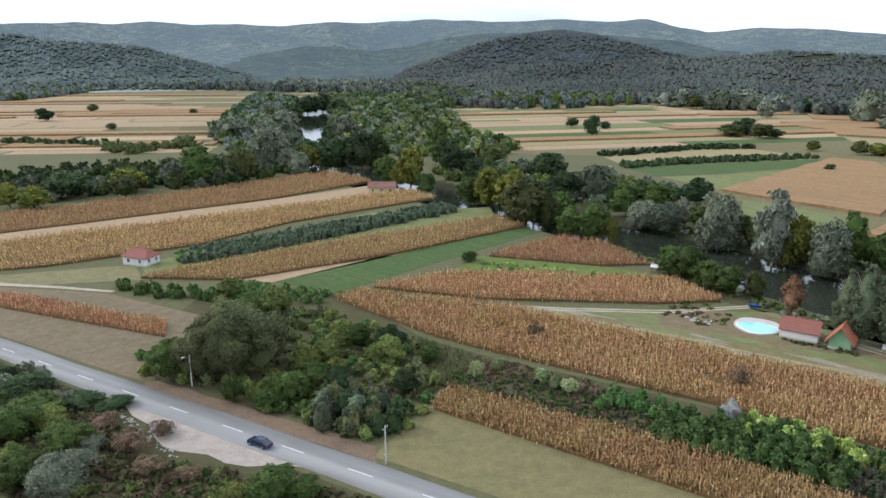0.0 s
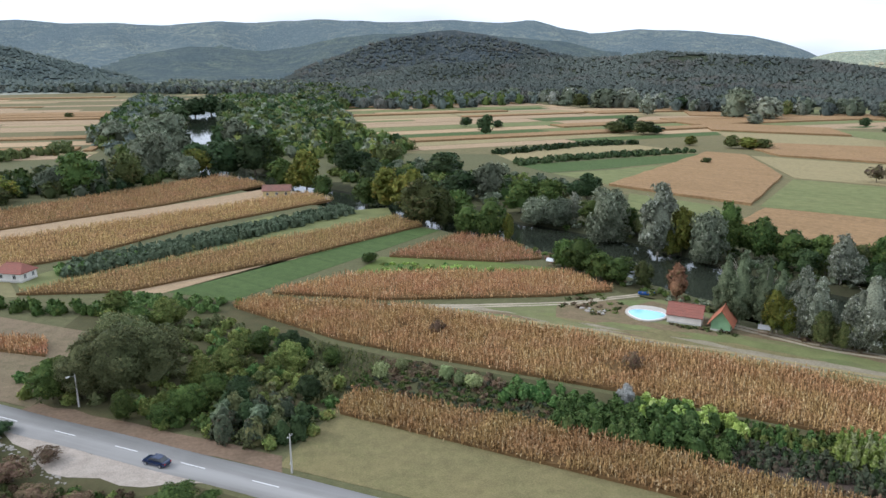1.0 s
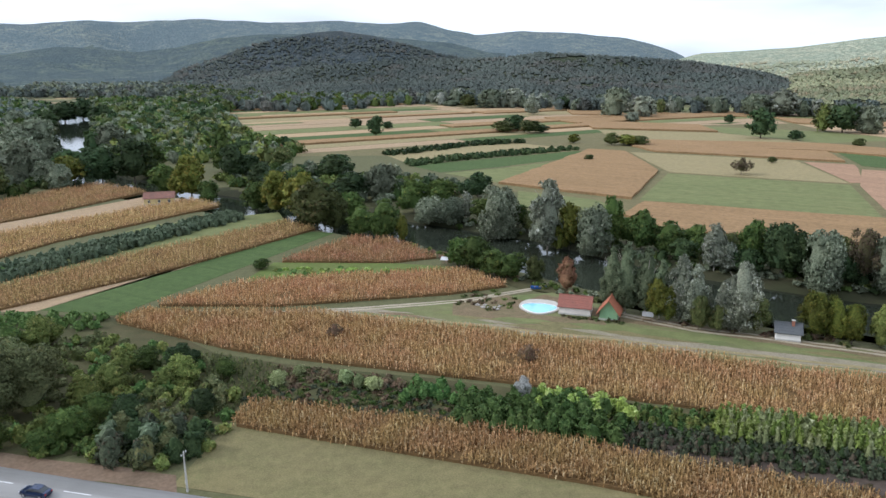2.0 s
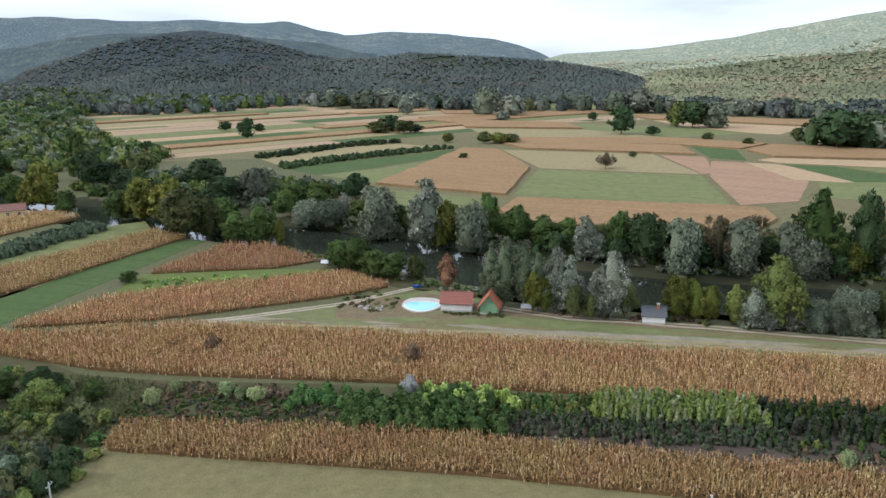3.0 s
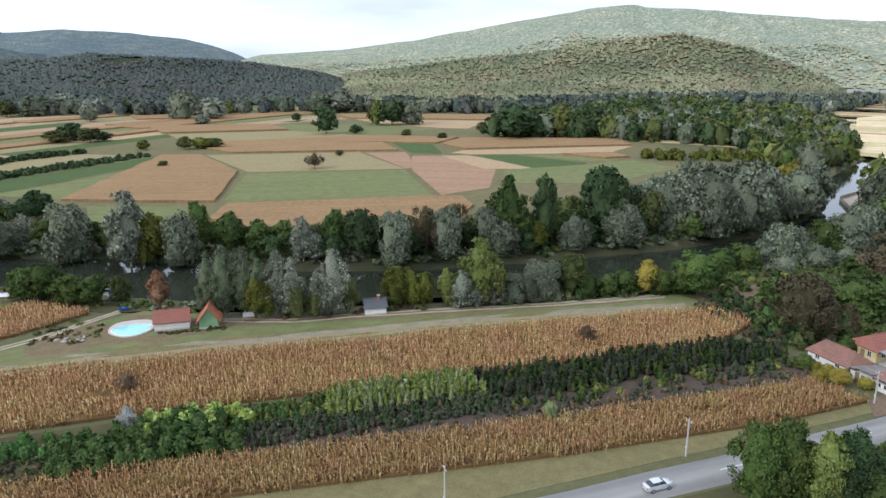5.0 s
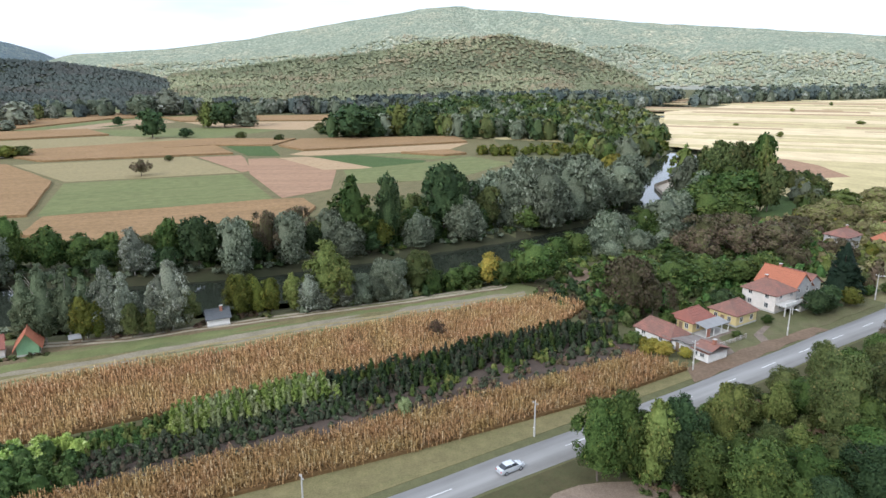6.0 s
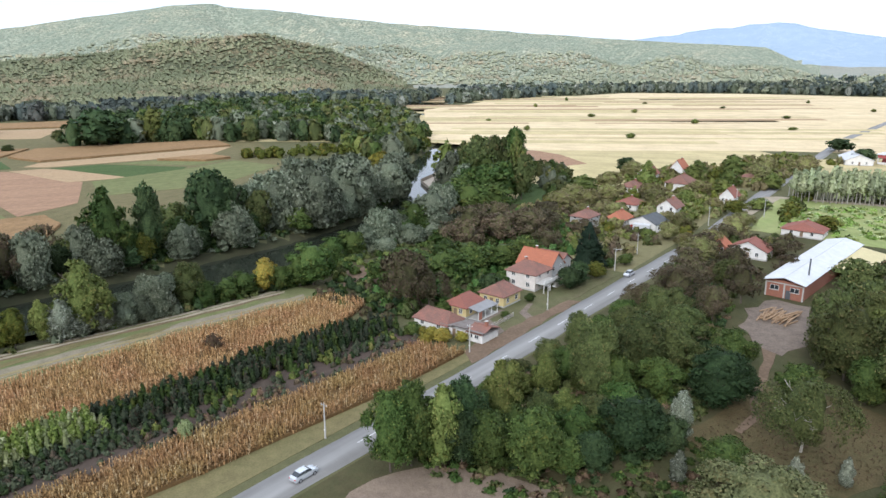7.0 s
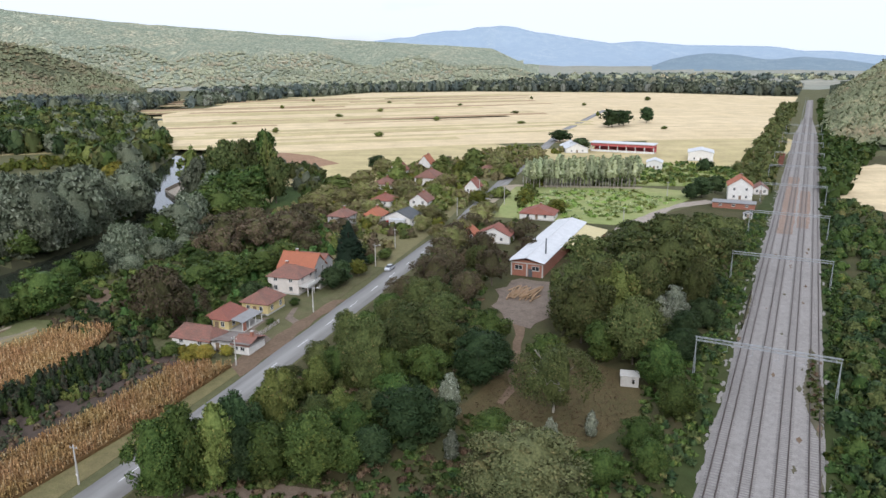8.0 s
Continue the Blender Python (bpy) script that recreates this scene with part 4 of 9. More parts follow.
def strips(x0, y0, turn, count, widths, length, kinds, seed, skew=0.0, limit=None):
    """Strips one behind another from (x0, y0); each is cut across into a few parcels."""
    rng = random.Random(seed)
    ca, sa = math.cos(radians(turn)), math.sin(radians(turn))
    depth = 0.0
    for i in range(count):
        wide = rng.uniform(*widths)
        a = rng.uniform(-30, 10)
        while a < length:
            run = rng.uniform(0.3, 0.8) * length
            b = min(a + run, length + rng.uniform(-15, 25))
            rows = [(a, depth), (b, depth), (b, depth + wide * 0.94), (a, depth + wide * 0.94)]
            poly = [(x0 + p * ca - q * sa + skew * q, y0 + p * sa + q * ca) for p, q in rows]
            if limit is None or all(limit(*p) for p in poly):
                crop(rng.choice(kinds), [to_uv(*p) for p in poly])
            a = b + 1.5
        depth += wide


def clear_of_river(x, y):
    u, v = to_uv(x, y)
    return river_distance(np.array([u]), np.array([v]))[0] > 42 and math.hypot(x, y) < 1400


field("stubble_plain", [to_uv(*p) for p in ((-340, 415), (-195, 530), (-232, 650), (-275, 1040), (-350, 1400), (-620, 1400), (-760, 1150), (-640, 900), (-520, 520))], M_FALLOWDARK, "wide plain of grassy balks between strips", "field", 0.02)
field("stubble_plain", [to_uv(*p) for p in ((20, 470), (130, 440), (240, 430), (480, 560), (560, 640), (520, 790), (240, 1010), (60, 1000), (-10, 760), (-20, 560))], M_FALLOWDARK, "wide plain of grassy balks between strips", "field", 0.02)
field("stubble_plain", [(-60, 345), (6, 284), (60, 262), (120, 258), (200, 290), (262, 325), (330, 440), (300, 560), (330, 720), (160, 870), (-60, 870), (-30, 640)], M_FALLOWDARK, "grassy balks with painted corn-edge shade between parcels across the river", "field", 0.03)
strips(30, 470, 13, 17, (16, 42), 330, ["corn", "west", "stubble", "corn", "west", "pale", "stubble", "green", "fallow"], 3, 0.0, clear_of_river)
strips(-640, 430, 5, 40, (10, 34), 480, ["corn", "west", "west", "stubble", "fallow", "corn", "west"], 11, 0.0, clear_of_river)
strips(330, 560, 8, 9, (22, 46), 330, ["corn", "west", "stubble", "fallow", "pale", "green"], 21, 0.0, clear_of_river)
# plain across the river, straight ahead: parcels square to the river
crop("pale", [(14, 318), (32, 399), (117, 379), (106, 299)])
crop("corn", [(6, 284), (16, 312), (105, 297), (117, 292), (114, 272), (98, 252), (60, 254), (22, 260)])
crop("pale", [(-40, 331), (-1, 315), (7, 290), (-7, 268), (-37, 297)])
crop("corn", [(-52, 346), (-12, 493), (12, 486), (29, 404), (12, 318)])
crop("plough", [(138, 436), (154, 431), (165, 362), (137, 309), (109, 300), (119, 378)])
crop("stubble", [(155, 430), (172, 425), (200, 350), (170, 362), (158, 366)])
crop("green", [(174, 424), (200, 416), (226, 366), (192, 338), (186, 352)])
crop("pale", [(202, 415), (226, 406), (256, 372), (232, 368)])
crop("corn", [(228, 405), (262, 398), (262, 376), (244, 376)])
crop("pale", [(166, 360), (226, 362), (258, 368), (262, 330), (200, 300), (150, 318)])
crop("fallow", [(33, 402), (14, 488), (60, 478), (112, 466), (118, 382)])
crop("corn", [(30, 490), (16, 520), (70, 524), (140, 510), (138, 462), (70, 480)])
crop("plough", [(118, 384), (114, 462), (140, 455), (138, 440), (124, 386)])
crop("green", [(142, 448), (146, 514), (172, 490), (160, 436)])
crop("corn", [(176, 488), (205, 518), (313, 467), (300, 430), (180, 452)])
crop("stubble", [(166, 440), (178, 450), (300, 428), (262, 400), (174, 428)])
crop("corn", [(16, 524), (6, 560), (150, 560), (205, 522), (176, 492), (140, 514)])
crop("fallow", [(4, 564), (-10, 640), (90, 630), (150, 564)])
crop("pale", [(92, 628), (84, 690), (180, 660), (220, 600), (152, 566)])
crop("corn", [(-14, 644), (-30, 720), (82, 694), (90, 634)])
crop("stubble", [(182, 660), (170, 730), (290, 660), (240, 590), (222, 602)])
crop("west", [(-34, 724), (-50, 800), (160, 790), (166, 734), (84, 700)])
crop("corn", [(168, 736), (164, 800), (330, 720), (296, 664)])
crop("green", [(-166, 674), (-133, 700), (-114, 644), (-152, 624)])
crop("green", [(40, 730), (60, 768), (130, 752), (110, 715)])
for k in range(3):
    crop("stubble" if k % 2 else "corn", [(-40 + 66 * k, 806), (-50 + 70 * k, 868), (10 + 72 * k, 862), (22 + 66 * k, 803)])
crop("green", [(-112, 398), (-82, 426), (-18, 488), (-4, 470), (-58, 404), (-88, 376)])
crop("fallow", [(-138, 438), (-92, 500), (-60, 524), (-26, 500), (-90, 440), (-116, 408)])
crop("pale", [(-86, 374), (-56, 402), (-14, 452), (-22, 412), (-52, 350)])
# the bright plain downstream, its sunlight painted into the straw colour
field("straw_plain", [to_uv(*p) for p in ((478, 10), (520, 90), (840, 148), (1020, 85), (1270, -125), (1255, -320), (1120, -585), (955, -722), (700, -520), (482, -335), (494, -135))],
      M_STRAW, "wide plain of pale ripe straw stubble", "field")
rng_straw = random.Random(5)
for k in range(80):
    x, y = rng_straw.uniform(510, 1150), rng_straw.uniform(-430, 60)
    y *= 0.55 + 0.45 * (x - 480) / 640
    run, wide, lean = rng_straw.uniform(90, 380), rng_straw.uniform(4, 26), rng_straw.uniform(-0.16, -0.06)
    field("straw_strip", [to_uv(x + a * lean + b, y + a) for a, b in ((0, 0), (run, 0), (run, wide), (0, wide))],
          rng_straw.choice([M_STRAWDARK, M_STRAWDARK, M_STUBBLE, M_STRAWDARK, M_STUBBLE]), "narrow parcel of drier stubble in the plain", "field")
field("green_plot", [(249, 162), (298, 186), (297, 165), (259, 150)], M_GREEN, "small green plot beside the river trees", "field")
field("bare_plot", [(336, 208), (374, 193), (400, 225), (410, 254), (372, 240)], M_PLOUGH, "bare sandy plot at the village edge", "field")
field("gravel_bar", [(262, 219), (276, 236), (296, 243), (300, 232), (286, 222)], M_GRAVEL_BAR, "pale gravel bar in the river bend", "gravel", z=-2.05)
field("bare_plot", [(126, 136), (134, 147), (146, 145), (150, 136), (138, 130)], M_REDSOIL, "bare brown plot beside the corn", "field")

# ---------- road ----------
asphalt, an, al, ab = material("worn_asphalt", 0.85, 0, 0.3)
tone = mixed(an, al, noise_of(an, al, 0.25, 4, 0.35, 0.65), (0.195, 0.186, 0.174), (0.235, 0.226, 0.212))
tone = mixed(an, al, noise_of(an, al, 9.0, 2, 0.3, 0.7), tone, (0.185, 0.177, 0.166))
lane_wear = noise_of(an, al, 0.5, 2, 0.4, 0.65, (0.04, 1, 1), ROAD_TURN)
tone = mixed(an, al, lane_wear, tone, (0.262, 0.253, 0.24))
al.new(tone, ab.inputs["Base Color"])
M_PAINT = plain_mat("road_paint", (0.72, 0.72, 0.70), (0.55, 0.55, 0.54), 3.0, 0.7, 0, 0, 0.3)
ROAD_V, ROAD_HALF = 76.6, 3.2


def road_line(s):
    """Road centre in u, v: straight past the fields, then bending gently into the village."""
    bend = np.array([(-420, 79.6), (-250, 77.6), (-130, 76.3), (0, 75.6), (90, 75.3), (180, 77.5), (240, 78), (300, 83), (370, 88), (450, 92), (608, 101), (848, 96)])
    return np.interp(s, bend[:, 0], bend[:, 1])


stations = np.arange(-420, 850, 6.0)
edge = [[(s, road_line(s) + k * (ROAD_HALF + 0.12 * math.sin(s * 0.21 + k)), z) for s in stations] for k, z in ((-1, 0.10), (1, 0.10))]
rows = at3(edge[0] + edge[1])
n_st = len(stations)
side_rows = rows.copy()
side_rows[:, 2] = -0.2
quads = np.array([(i, i + 1, n_st + i + 1, n_st + i) for i in range(n_st - 1)])
skirt = np.array([(i + 1, i, 2 * n_st + i, 2 * n_st + i + 1) for i in range(n_st - 1)] + [(n_st + i, n_st + i + 1, 3 * n_st + i + 1, 3 * n_st + i) for i in range(n_st - 1)])
single("road", mesh_from("road", np.concatenate([rows, side_rows]), np.concatenate([quads, skirt]), asphalt), "worn grey two-lane country road", "road", kind="structure")
dash_bm = boxes((-2.3, 2.3, -0.07, 0.07, 0, 0.012))
dash_me = bpy.data.meshes.new("road_marking")
dash_bm.to_mesh(dash_me)
dash_bm.free()
dash_me.materials.append(M_PAINT)
for k in range(-18, 26):
    u = -97.5 + 13.2 * k + 13.2 * 3
    lean = math.degrees(math.atan2(road_line(u + 1) - road_line(u - 1), 2))
    single("road_marking", dash_me, "worn white centre line dash on the road", "road marking", "centre line dashes", "structure", spot(u, road_line(u), 0.104, lean))
field("scrub_ground", [(-420, 72.6), (-130, 72.4), (-60, 71.8), (0, 71.7), (90, 71.6), (180, 73.5), (240, 72), (262, 60), (262, 20), (330, -14), (330, -36), (96, -4.5), (60, 4), (-60, 10), (-420, -60)],
      M_SCRUBGROUND, "rough weedy ground between road and railway", "ground", 0.03)
field("scrub_ground", [(60, -21), (97, -24), (330, -55), (620, -94), (900, -130), (900, -170), (460, -130), (300, -112), (60, -90)],
      M_SCRUBGROUND, "rough weedy slope beyond the railway", "ground", 0.03)
field("scrub_ground", [(120, 100), (128, 126), (118, 144), (-22, 184), (-54, 212), (-50, 216), (-20, 192), (26, 167), (118, 153), (200, 156), (266, 184), (306, 214), (330, 212), (300, 150), (250, 120), (200, 103)],
      M_SCRUBGROUND, "shaded weedy ground under the riverside trees", "ground", 0.03)
field("scrub_ground", [(-62, 100), (-84, 80.5), (-125, 80.5), (-142, 120), (-146, 136), (-108, 142), (-78, 126), (-60, 124)], M_SCRUBGROUND, "weedy ground under the thicket", "ground", 0.045)
field("scrub_ground", [(186, 82), (240, 84), (300, 90), (370, 96), (460, 100), (430, 150), (340, 170), (270, 160), (215, 140), (180, 104)],
      M_VERGE, "dry garden ground between the village houses", "ground", 0.035)
field("lay_by", [(-112, 74), (-98, 70), (-90, 66.5), (-74, 69), (-66, 73), (-76, 73.2)], M_DIRT, "pale dirt lay-by at the road's edge", "lay-by", 0.085, 0.7)
field("verge", [(-112, 79.0), (-111, 82.5), (-60, 83.2), (-57, 79.0)], M_REDSOIL, "bare brown roadside verge", "verge", 0.06, 0.5)
field("verge", [(108, 79.2), (112, 84.2), (130, 84.4), (155, 83.4), (156, 80.2)], M_REDSOIL, "bare reddish verge before the farm houses", "verge", 0.075, 0.8)
field("farm_yard", [(112, 84), (112, 104), (150, 106), (186, 106), (186, 82.5), (156, 82.5)], M_YARD, "trampled grassy yard round the farm houses", "yard", 0.06, 0.8)
field("yard_path", [(124, 84), (126, 91), (130, 93.5), (138, 93), (138, 91.5), (131, 91), (127, 84)], M_WORKYARD, "trodden path across the farm yard", "path", 0.072, 0.3)
field("yard_path", [(136, 83.5), (139, 88), (146, 90), (147, 89), (141, 87), (138.5, 83.5)], M_WORKYARD, "trodden path across the farm yard", "path", 0.072, 0.3)
field("dirt_patch", [(38, 60), (50, 66), (66, 66), (74, 62), (79, 54), (80, 44), (60, 40), (40, 48)], M_SOIL, "bare brown clearing beside the road wood", "dirt", 0.12, 0.9)
field("timber_yard", [(151, 31), (155, 38), (163, 43.5), (176, 46), (188, 42), (187, 33), (178, 28.5), (164, 27)], M_WORKYARD, "bare trodden timber yard", "yard", 0.12, 1.4)
field("yard_lane", [(236, 26), (262, 22), (290, 12), (312, 2), (322, -8), (318, -13), (300, 4), (262, 15), (238, 20)], M_DIRT, "pale dirt lane to the station", "lane", 0.14, 0.6)
field("village_green", [(262, 70), (330, 78), (345, 20), (340, -8), (300, 6), (262, 24)], M_LUSH, "rough green behind the saw mill", "grass")
field("lush_plot", [(345, 60), (350, 20), (360, -20), (420, -30), (440, 5), (420, 20), (400, 60)], M_LUSH, "lush green plot by the station", "grass")
field("dry_plot", [(400, 100), (470, 96), (500, 60), (470, 20), (480, -40), (560, -70), (430, -45), (425, 20), (405, 70)], M_STRAWDARK, "dry plot at the plain's edge", "field")
field("dry_plot", [(425, 30), (480, 26), (560, 32), (640, -60), (560, -72), (440, -40)], M_STRAWDARK, "dry plot beside the white hall", "field", 0.045)
field("dry_plot", [to_uv(*q) for q in ((300, 30), (395, 12), (478, 10), (494, -135), (440, -150), (400, -90), (330, -20))], M_STRAWDARK, "dry sandy ground at the village edge", "field", 0.04)
field("village_lane", [(270, 80), (330, 84), (335, 79), (345, 20), (341, 20), (330, 77), (270, 77)], M_TRACK, "pale lane behind the poplars", "lane")
field("slope_meadow", [(330, -65), (360, -60), (430, -78), (460, -100), (440, -125), (340, -110), (300, -88)], M_STRAW, "pale meadow beyond the railway", "meadow")

# ---------- railway ----------
RAIL_TURN = -7.7


def on_rail(s, w, z=0.0):
    """Along the line s metres from its start, w metres across it."""
    a = radians(RAIL_TURN)
    return (97.5 + s * math.cos(a) - w * math.sin(a), -13.2 + s * math.sin(a) + w * math.cos(a))


M_STEEL = plain_mat("rusty_rail_steel", (0.075, 0.055, 0.045), (0.12, 0.10, 0.09), 2.0, 0.6, 0.4, 0)
M_RUSTBED = ground_mat("rusty_track_bed", (0.24, 0.17, 0.13), (0.19, 0.14, 0.11), (0.30, 0.23, 0.185), 1.5, 0.1)
M_SLEEPER = plain_mat("dusty_sleeper", (0.235, 0.218, 0.205), (0.165, 0.15, 0.138), 2.0, 0.9, 0, 0.2)
M_GALV = plain_mat("galvanised_steel", (0.40, 0.42, 0.43), (0.30, 0.32, 0.33), 1.0, 0.5, 0.4, 0)
bed_rows = []
for s in np.arange(-160, 1010, 1.6):
    grow = 1.0 if s < 520 else max(0.45, 1 - (s - 520) / 300)
    wob = RNG.uniform(-0.3, 0.3) + 0.35 * math.sin(s * 0.13) * math.sin(s * 0.047)
    bed_rows.append([(s, -8.35 * grow - 0.4 * wob, -0.2), (s, -7.95 * grow, 0.45), (s, 7.85 * grow, 0.45), (s, 8.7 * grow + wob, -0.2)])
bv = at3([(*on_rail(s, w), z) for row in bed_rows for s, w, z in row])
bf = np.array([(4 * i + j, 4 * i + 4 + j, 4 * i + 5 + j, 4 * i + 1 + j) for i in range(len(bed_rows) - 1) for j in range(3)])
single("ballast", mesh_from("ballast", bv, bf, M_BALLAST), "pale grey railway ballast bed", "ballast", kind="structure")
rng_gravel = random.Random(17)
for k in range(110):
    s0, w0 = rng_gravel.uniform(-30, 260), (8.5 + 1.5 * rng_gravel.random() ** 2 if k % 5 else rng_gravel.uniform(-9.0, -8.4))
    long, deep = rng_gravel.uniform(0.4, 2.2), rng_gravel.uniform(0.15, 0.5)
    v, f = slab([on_rail(*q) for q in ragged([(s0 - long, w0), (s0 - 0.5 * long, w0 - 0.8 * deep), (s0 + 0.3 * long, w0 - deep), (s0 + long, w0), (s0 + 0.4 * long, w0 + 0.7 * deep), (s0 - 0.4 * long, w0 + deep)], 0.12, 0.35)], 0.09 + 0.002 * (k % 20), -0.2)
    single("spilled_gravel", mesh_from("spilled_gravel", v, f, M_BALLAST), "pale gravel spilled beside the ballast bed", "gravel", "gravel patches beside the line", "structure")
for s0, s1, w0, w1 in ((168, 300, 0.4, 5.4), (180, 260, -4.6, -0.6)):
    v, f = slab([on_rail(*q) for q in ragged([(s0, w0), (s1, w0), (s1, w1), (s0, w1)], 0.3, 5.0)], 0.462, 0.3)
    single("rusty_track_bed", mesh_from("rusty_track_bed", v, f, M_RUSTBED), "rust-stained ballast in the station tracks", "ballast", kind="structure")
M_WEEDBALLAST = ground_mat("weed_grown_ballast", (0.10, 0.088, 0.056), (0.16, 0.138, 0.105), (0.075, 0.075, 0.04), 1.6, 0.5)
OVERGROWN = ([(20, -7.3), (24, -7.9), (40, -7.9), (52, -7.4), (61, -6.2), (60, -5.5), (50, -5.3), (38, -4.7), (30, -5.6), (24, -6.6)],
             [(-16, -7.7), (-6, -8.0), (6, -7.9), (10, -7.6), (4, -7.2), (-8, -7.3)],
             [(66, 8.2), (80, 8.4), (98, 8.3), (90, 7.7), (76, 7.6)],
             [(-64, -7.4), (-50, -8.0), (-24, -7.8), (-18, -7.3), (-30, -6.7), (-52, -6.8)])
for k, shape in enumerate(OVERGROWN):
    v, f = slab([on_rail(*q) for q in ragged(shape, 0.25, 0.7)], 0.482 + 0.001 * k, 0.3)
    single("weedy_ballast", mesh_from("weedy_ballast", v, f, M_WEEDBALLAST), "low brown weeds grown over the outer track", "weeds", kind="structure")
M_RAILVERGE = ground_mat("grassy_rail_verge", (0.042, 0.058, 0.019), (0.07, 0.07, 0.027), (0.034, 0.046, 0.015), 0.9, 0.1, bump=0.6)
field("rail_verge", [on_rail(*q) for q in ((-60, 7.6), (60, 7.6), (200, 7.6), (260, 7.6), (260, 13), (140, 15), (60, 15), (0, 13), (-60, 13))], M_RAILVERGE, "grassy verge along the ballast bed", "verge", 0.05, 0.8)
field("rail_verge", [on_rail(*q) for q in ((-60, -7.6), (60, -7.6), (200, -7.6), (260, -7.6), (260, -14), (140, -15), (60, -14), (0, -15), (-60, -14))], M_RAILVERGE, "grassy verge along the ballast bed", "verge", 0.05, 0.8)
M_CLEARING = ground_mat("dry_clearing_grass", (0.088, 0.070, 0.033), (0.058, 0.060, 0.025), (0.12, 0.086, 0.045), 0.8, 0.09, bump=0.5)
field("clearing", [(104, 36), (122, 33), (133, 31), (137, 20), (134, 8), (118, 4.5), (104, 11), (96, 22)], M_CLEARING, "dry olive grass in the clearing round the hut", "grass", 0.06, 1.2)
field("trodden_trail", [(154, 33), (146, 31.5), (136, 30), (128, 29.2), (120, 27), (113, 28), (113.5, 29.4), (121, 28.6), (129, 31), (137, 32), (146, 33.6), (153, 36)], M_REDSOIL, "trodden trail through dry grass", "path", 0.10, 0.5)

rng_spill = random.Random(31)
for k in range(26):
    s0, w0 = rng_spill.uniform(-10, 150), rng_spill.choice((-4.4, -4.2, 0.0, 0.2, 4.3, -7.9, 8.4)) + rng_spill.uniform(-0.5, 0.5)
    r0 = rng_spill.uniform(0.25, 0.8)
    v, f = slab([on_rail(*q) for q in ragged([(s0 - 2 * r0, w0), (s0, w0 - 0.6 * r0), (s0 + 2.4 * r0, w0), (s0, w0 + 0.7 * r0)], 0.2, 0.5)], 0.488 + 0.0007 * k, 0.3)
    single("dark_spill", mesh_from("dark_spill", v, f, M_REDSOIL if k % 3 else M_WEEDBALLAST), "dark tuft or spill on the pale ballast", "ballast", "spills on the ballast", "structure")
for k, w in enumerate((6.5, 2.15, -2.35, -6.7)):
    last = 1000 if k in (1, 2) else 540
    track = thing("railway_track", "rusty rails on worn sleepers in pale ballast", "railway track", "tracks of the line", "structure")
    for g in (-0.75, 0.75):
        bm = bmesh.new()
        ends = []
        for s in (-160, last):
            ends.append([bm.verts.new((*at(*on_rail(s, w + g + d)), z)) for d, z in ((-0.1, 0.47), (-0.055, 0.64), (0.055, 0.64), (0.1, 0.47))])
        for i in range(3):
            bm.faces.new((ends[0][i], ends[0][i + 1], ends[1][i + 1], ends[1][i]))
        part("rail", bm, M_STEEL, track)
    unit = np.array([(a * 0.12, b * 1.25, c) for c in (0.42, 0.475) for b in (-1, 1) for a in (-1, 1)])
    ss = np.arange(-160, min(last, 700), 0.65 if last > 600 else 0.8)
    a = radians(RAIL_TURN + ROAD_TURN)
    turn_m = np.array([[math.cos(a), -math.sin(a)], [math.sin(a), math.cos(a)]])
    mid = np.array([at(*on_rail(s, w)) for s in ss])
    sv = np.concatenate([(unit[None, :, :2] @ turn_m.T) + mid[:, None], np.repeat(unit[None, :, 2:], len(ss), 0)], 2).reshape(-1, 3)
    sf = (np.array([(4, 5, 7, 6), (0, 1, 5, 4), (2, 6, 7, 3), (0, 4, 6, 2), (1, 3, 7, 5)])[None] + 8 * np.arange(len(ss))[:, None, None]).reshape(-1, 4)
    tagged(part("sleepers", mesh_from("sleepers", sv, sf, M_SLEEPER), None, track), kind="stuff")


def lattice_mast(bm, w, z0, z1):
    for dx in (-0.22, 0.22):
        rod(bm, (dx, w - 0.2, z0), (dx * 0.7, w, z1), 0.06, 0.055, 4)
        rod(bm, (dx, w + 0.2, z0), (dx * 0.7, w, z1), 0.06, 0.055, 4)
    for i in range(8):
        za, zb = z0 + (z1 - z0) * i / 8, z0 + (z1 - z0) * (i + 1) / 8
        rod(bm, (-0.2, w, za), (0.2, w, zb), 0.03, 0.03, 4)


def catenary_portal():
    root = thing("catenary_portal", "grey steel lattice portal spanning the railway tracks", "railway portal", "catenary portals")
    for w in (-12.2, 12.2):
        bm = bmesh.new()
        lattice_mast(bm, w, -0.2, 8.3)
        part("mast", bm, M_GALV, root)
    bm = bmesh.new()
    for dx, z in ((-0.25, 7.6), (0.25, 7.6), (-0.25, 8.25), (0.25, 8.25)):
        rod(bm, (dx, -12.4, z), (dx, 12.4, z), 0.06, 0.06, 4)
    for i in range(24):
        y = -12 + i
        rod(bm, (-0.25, y, 7.6 + 0.65 * (i % 2)), (-0.25, y + 1, 7.6 + 0.65 * ((i + 1) % 2)), 0.03, 0.03, 4)
        rod(bm, (-0.25, y, 8.25), (0.25, y + 1, 8.25), 0.025, 0.025, 4)
    part("beam", bm, M_GALV, root)
    for w in (-6.7, -2.3, 2.2, 6.6):
        bm = bmesh.new()
        rod(bm, (0, w, 7.6), (0, w, 5.9), 0.04, 0.04, 4)
        rod(bm, (0, w, 6.3), (0, w + 0.9, 5.9), 0.025, 0.025, 4)
        part("dropper", bm, M_GALV, root)
    return root


portal = catenary_portal()
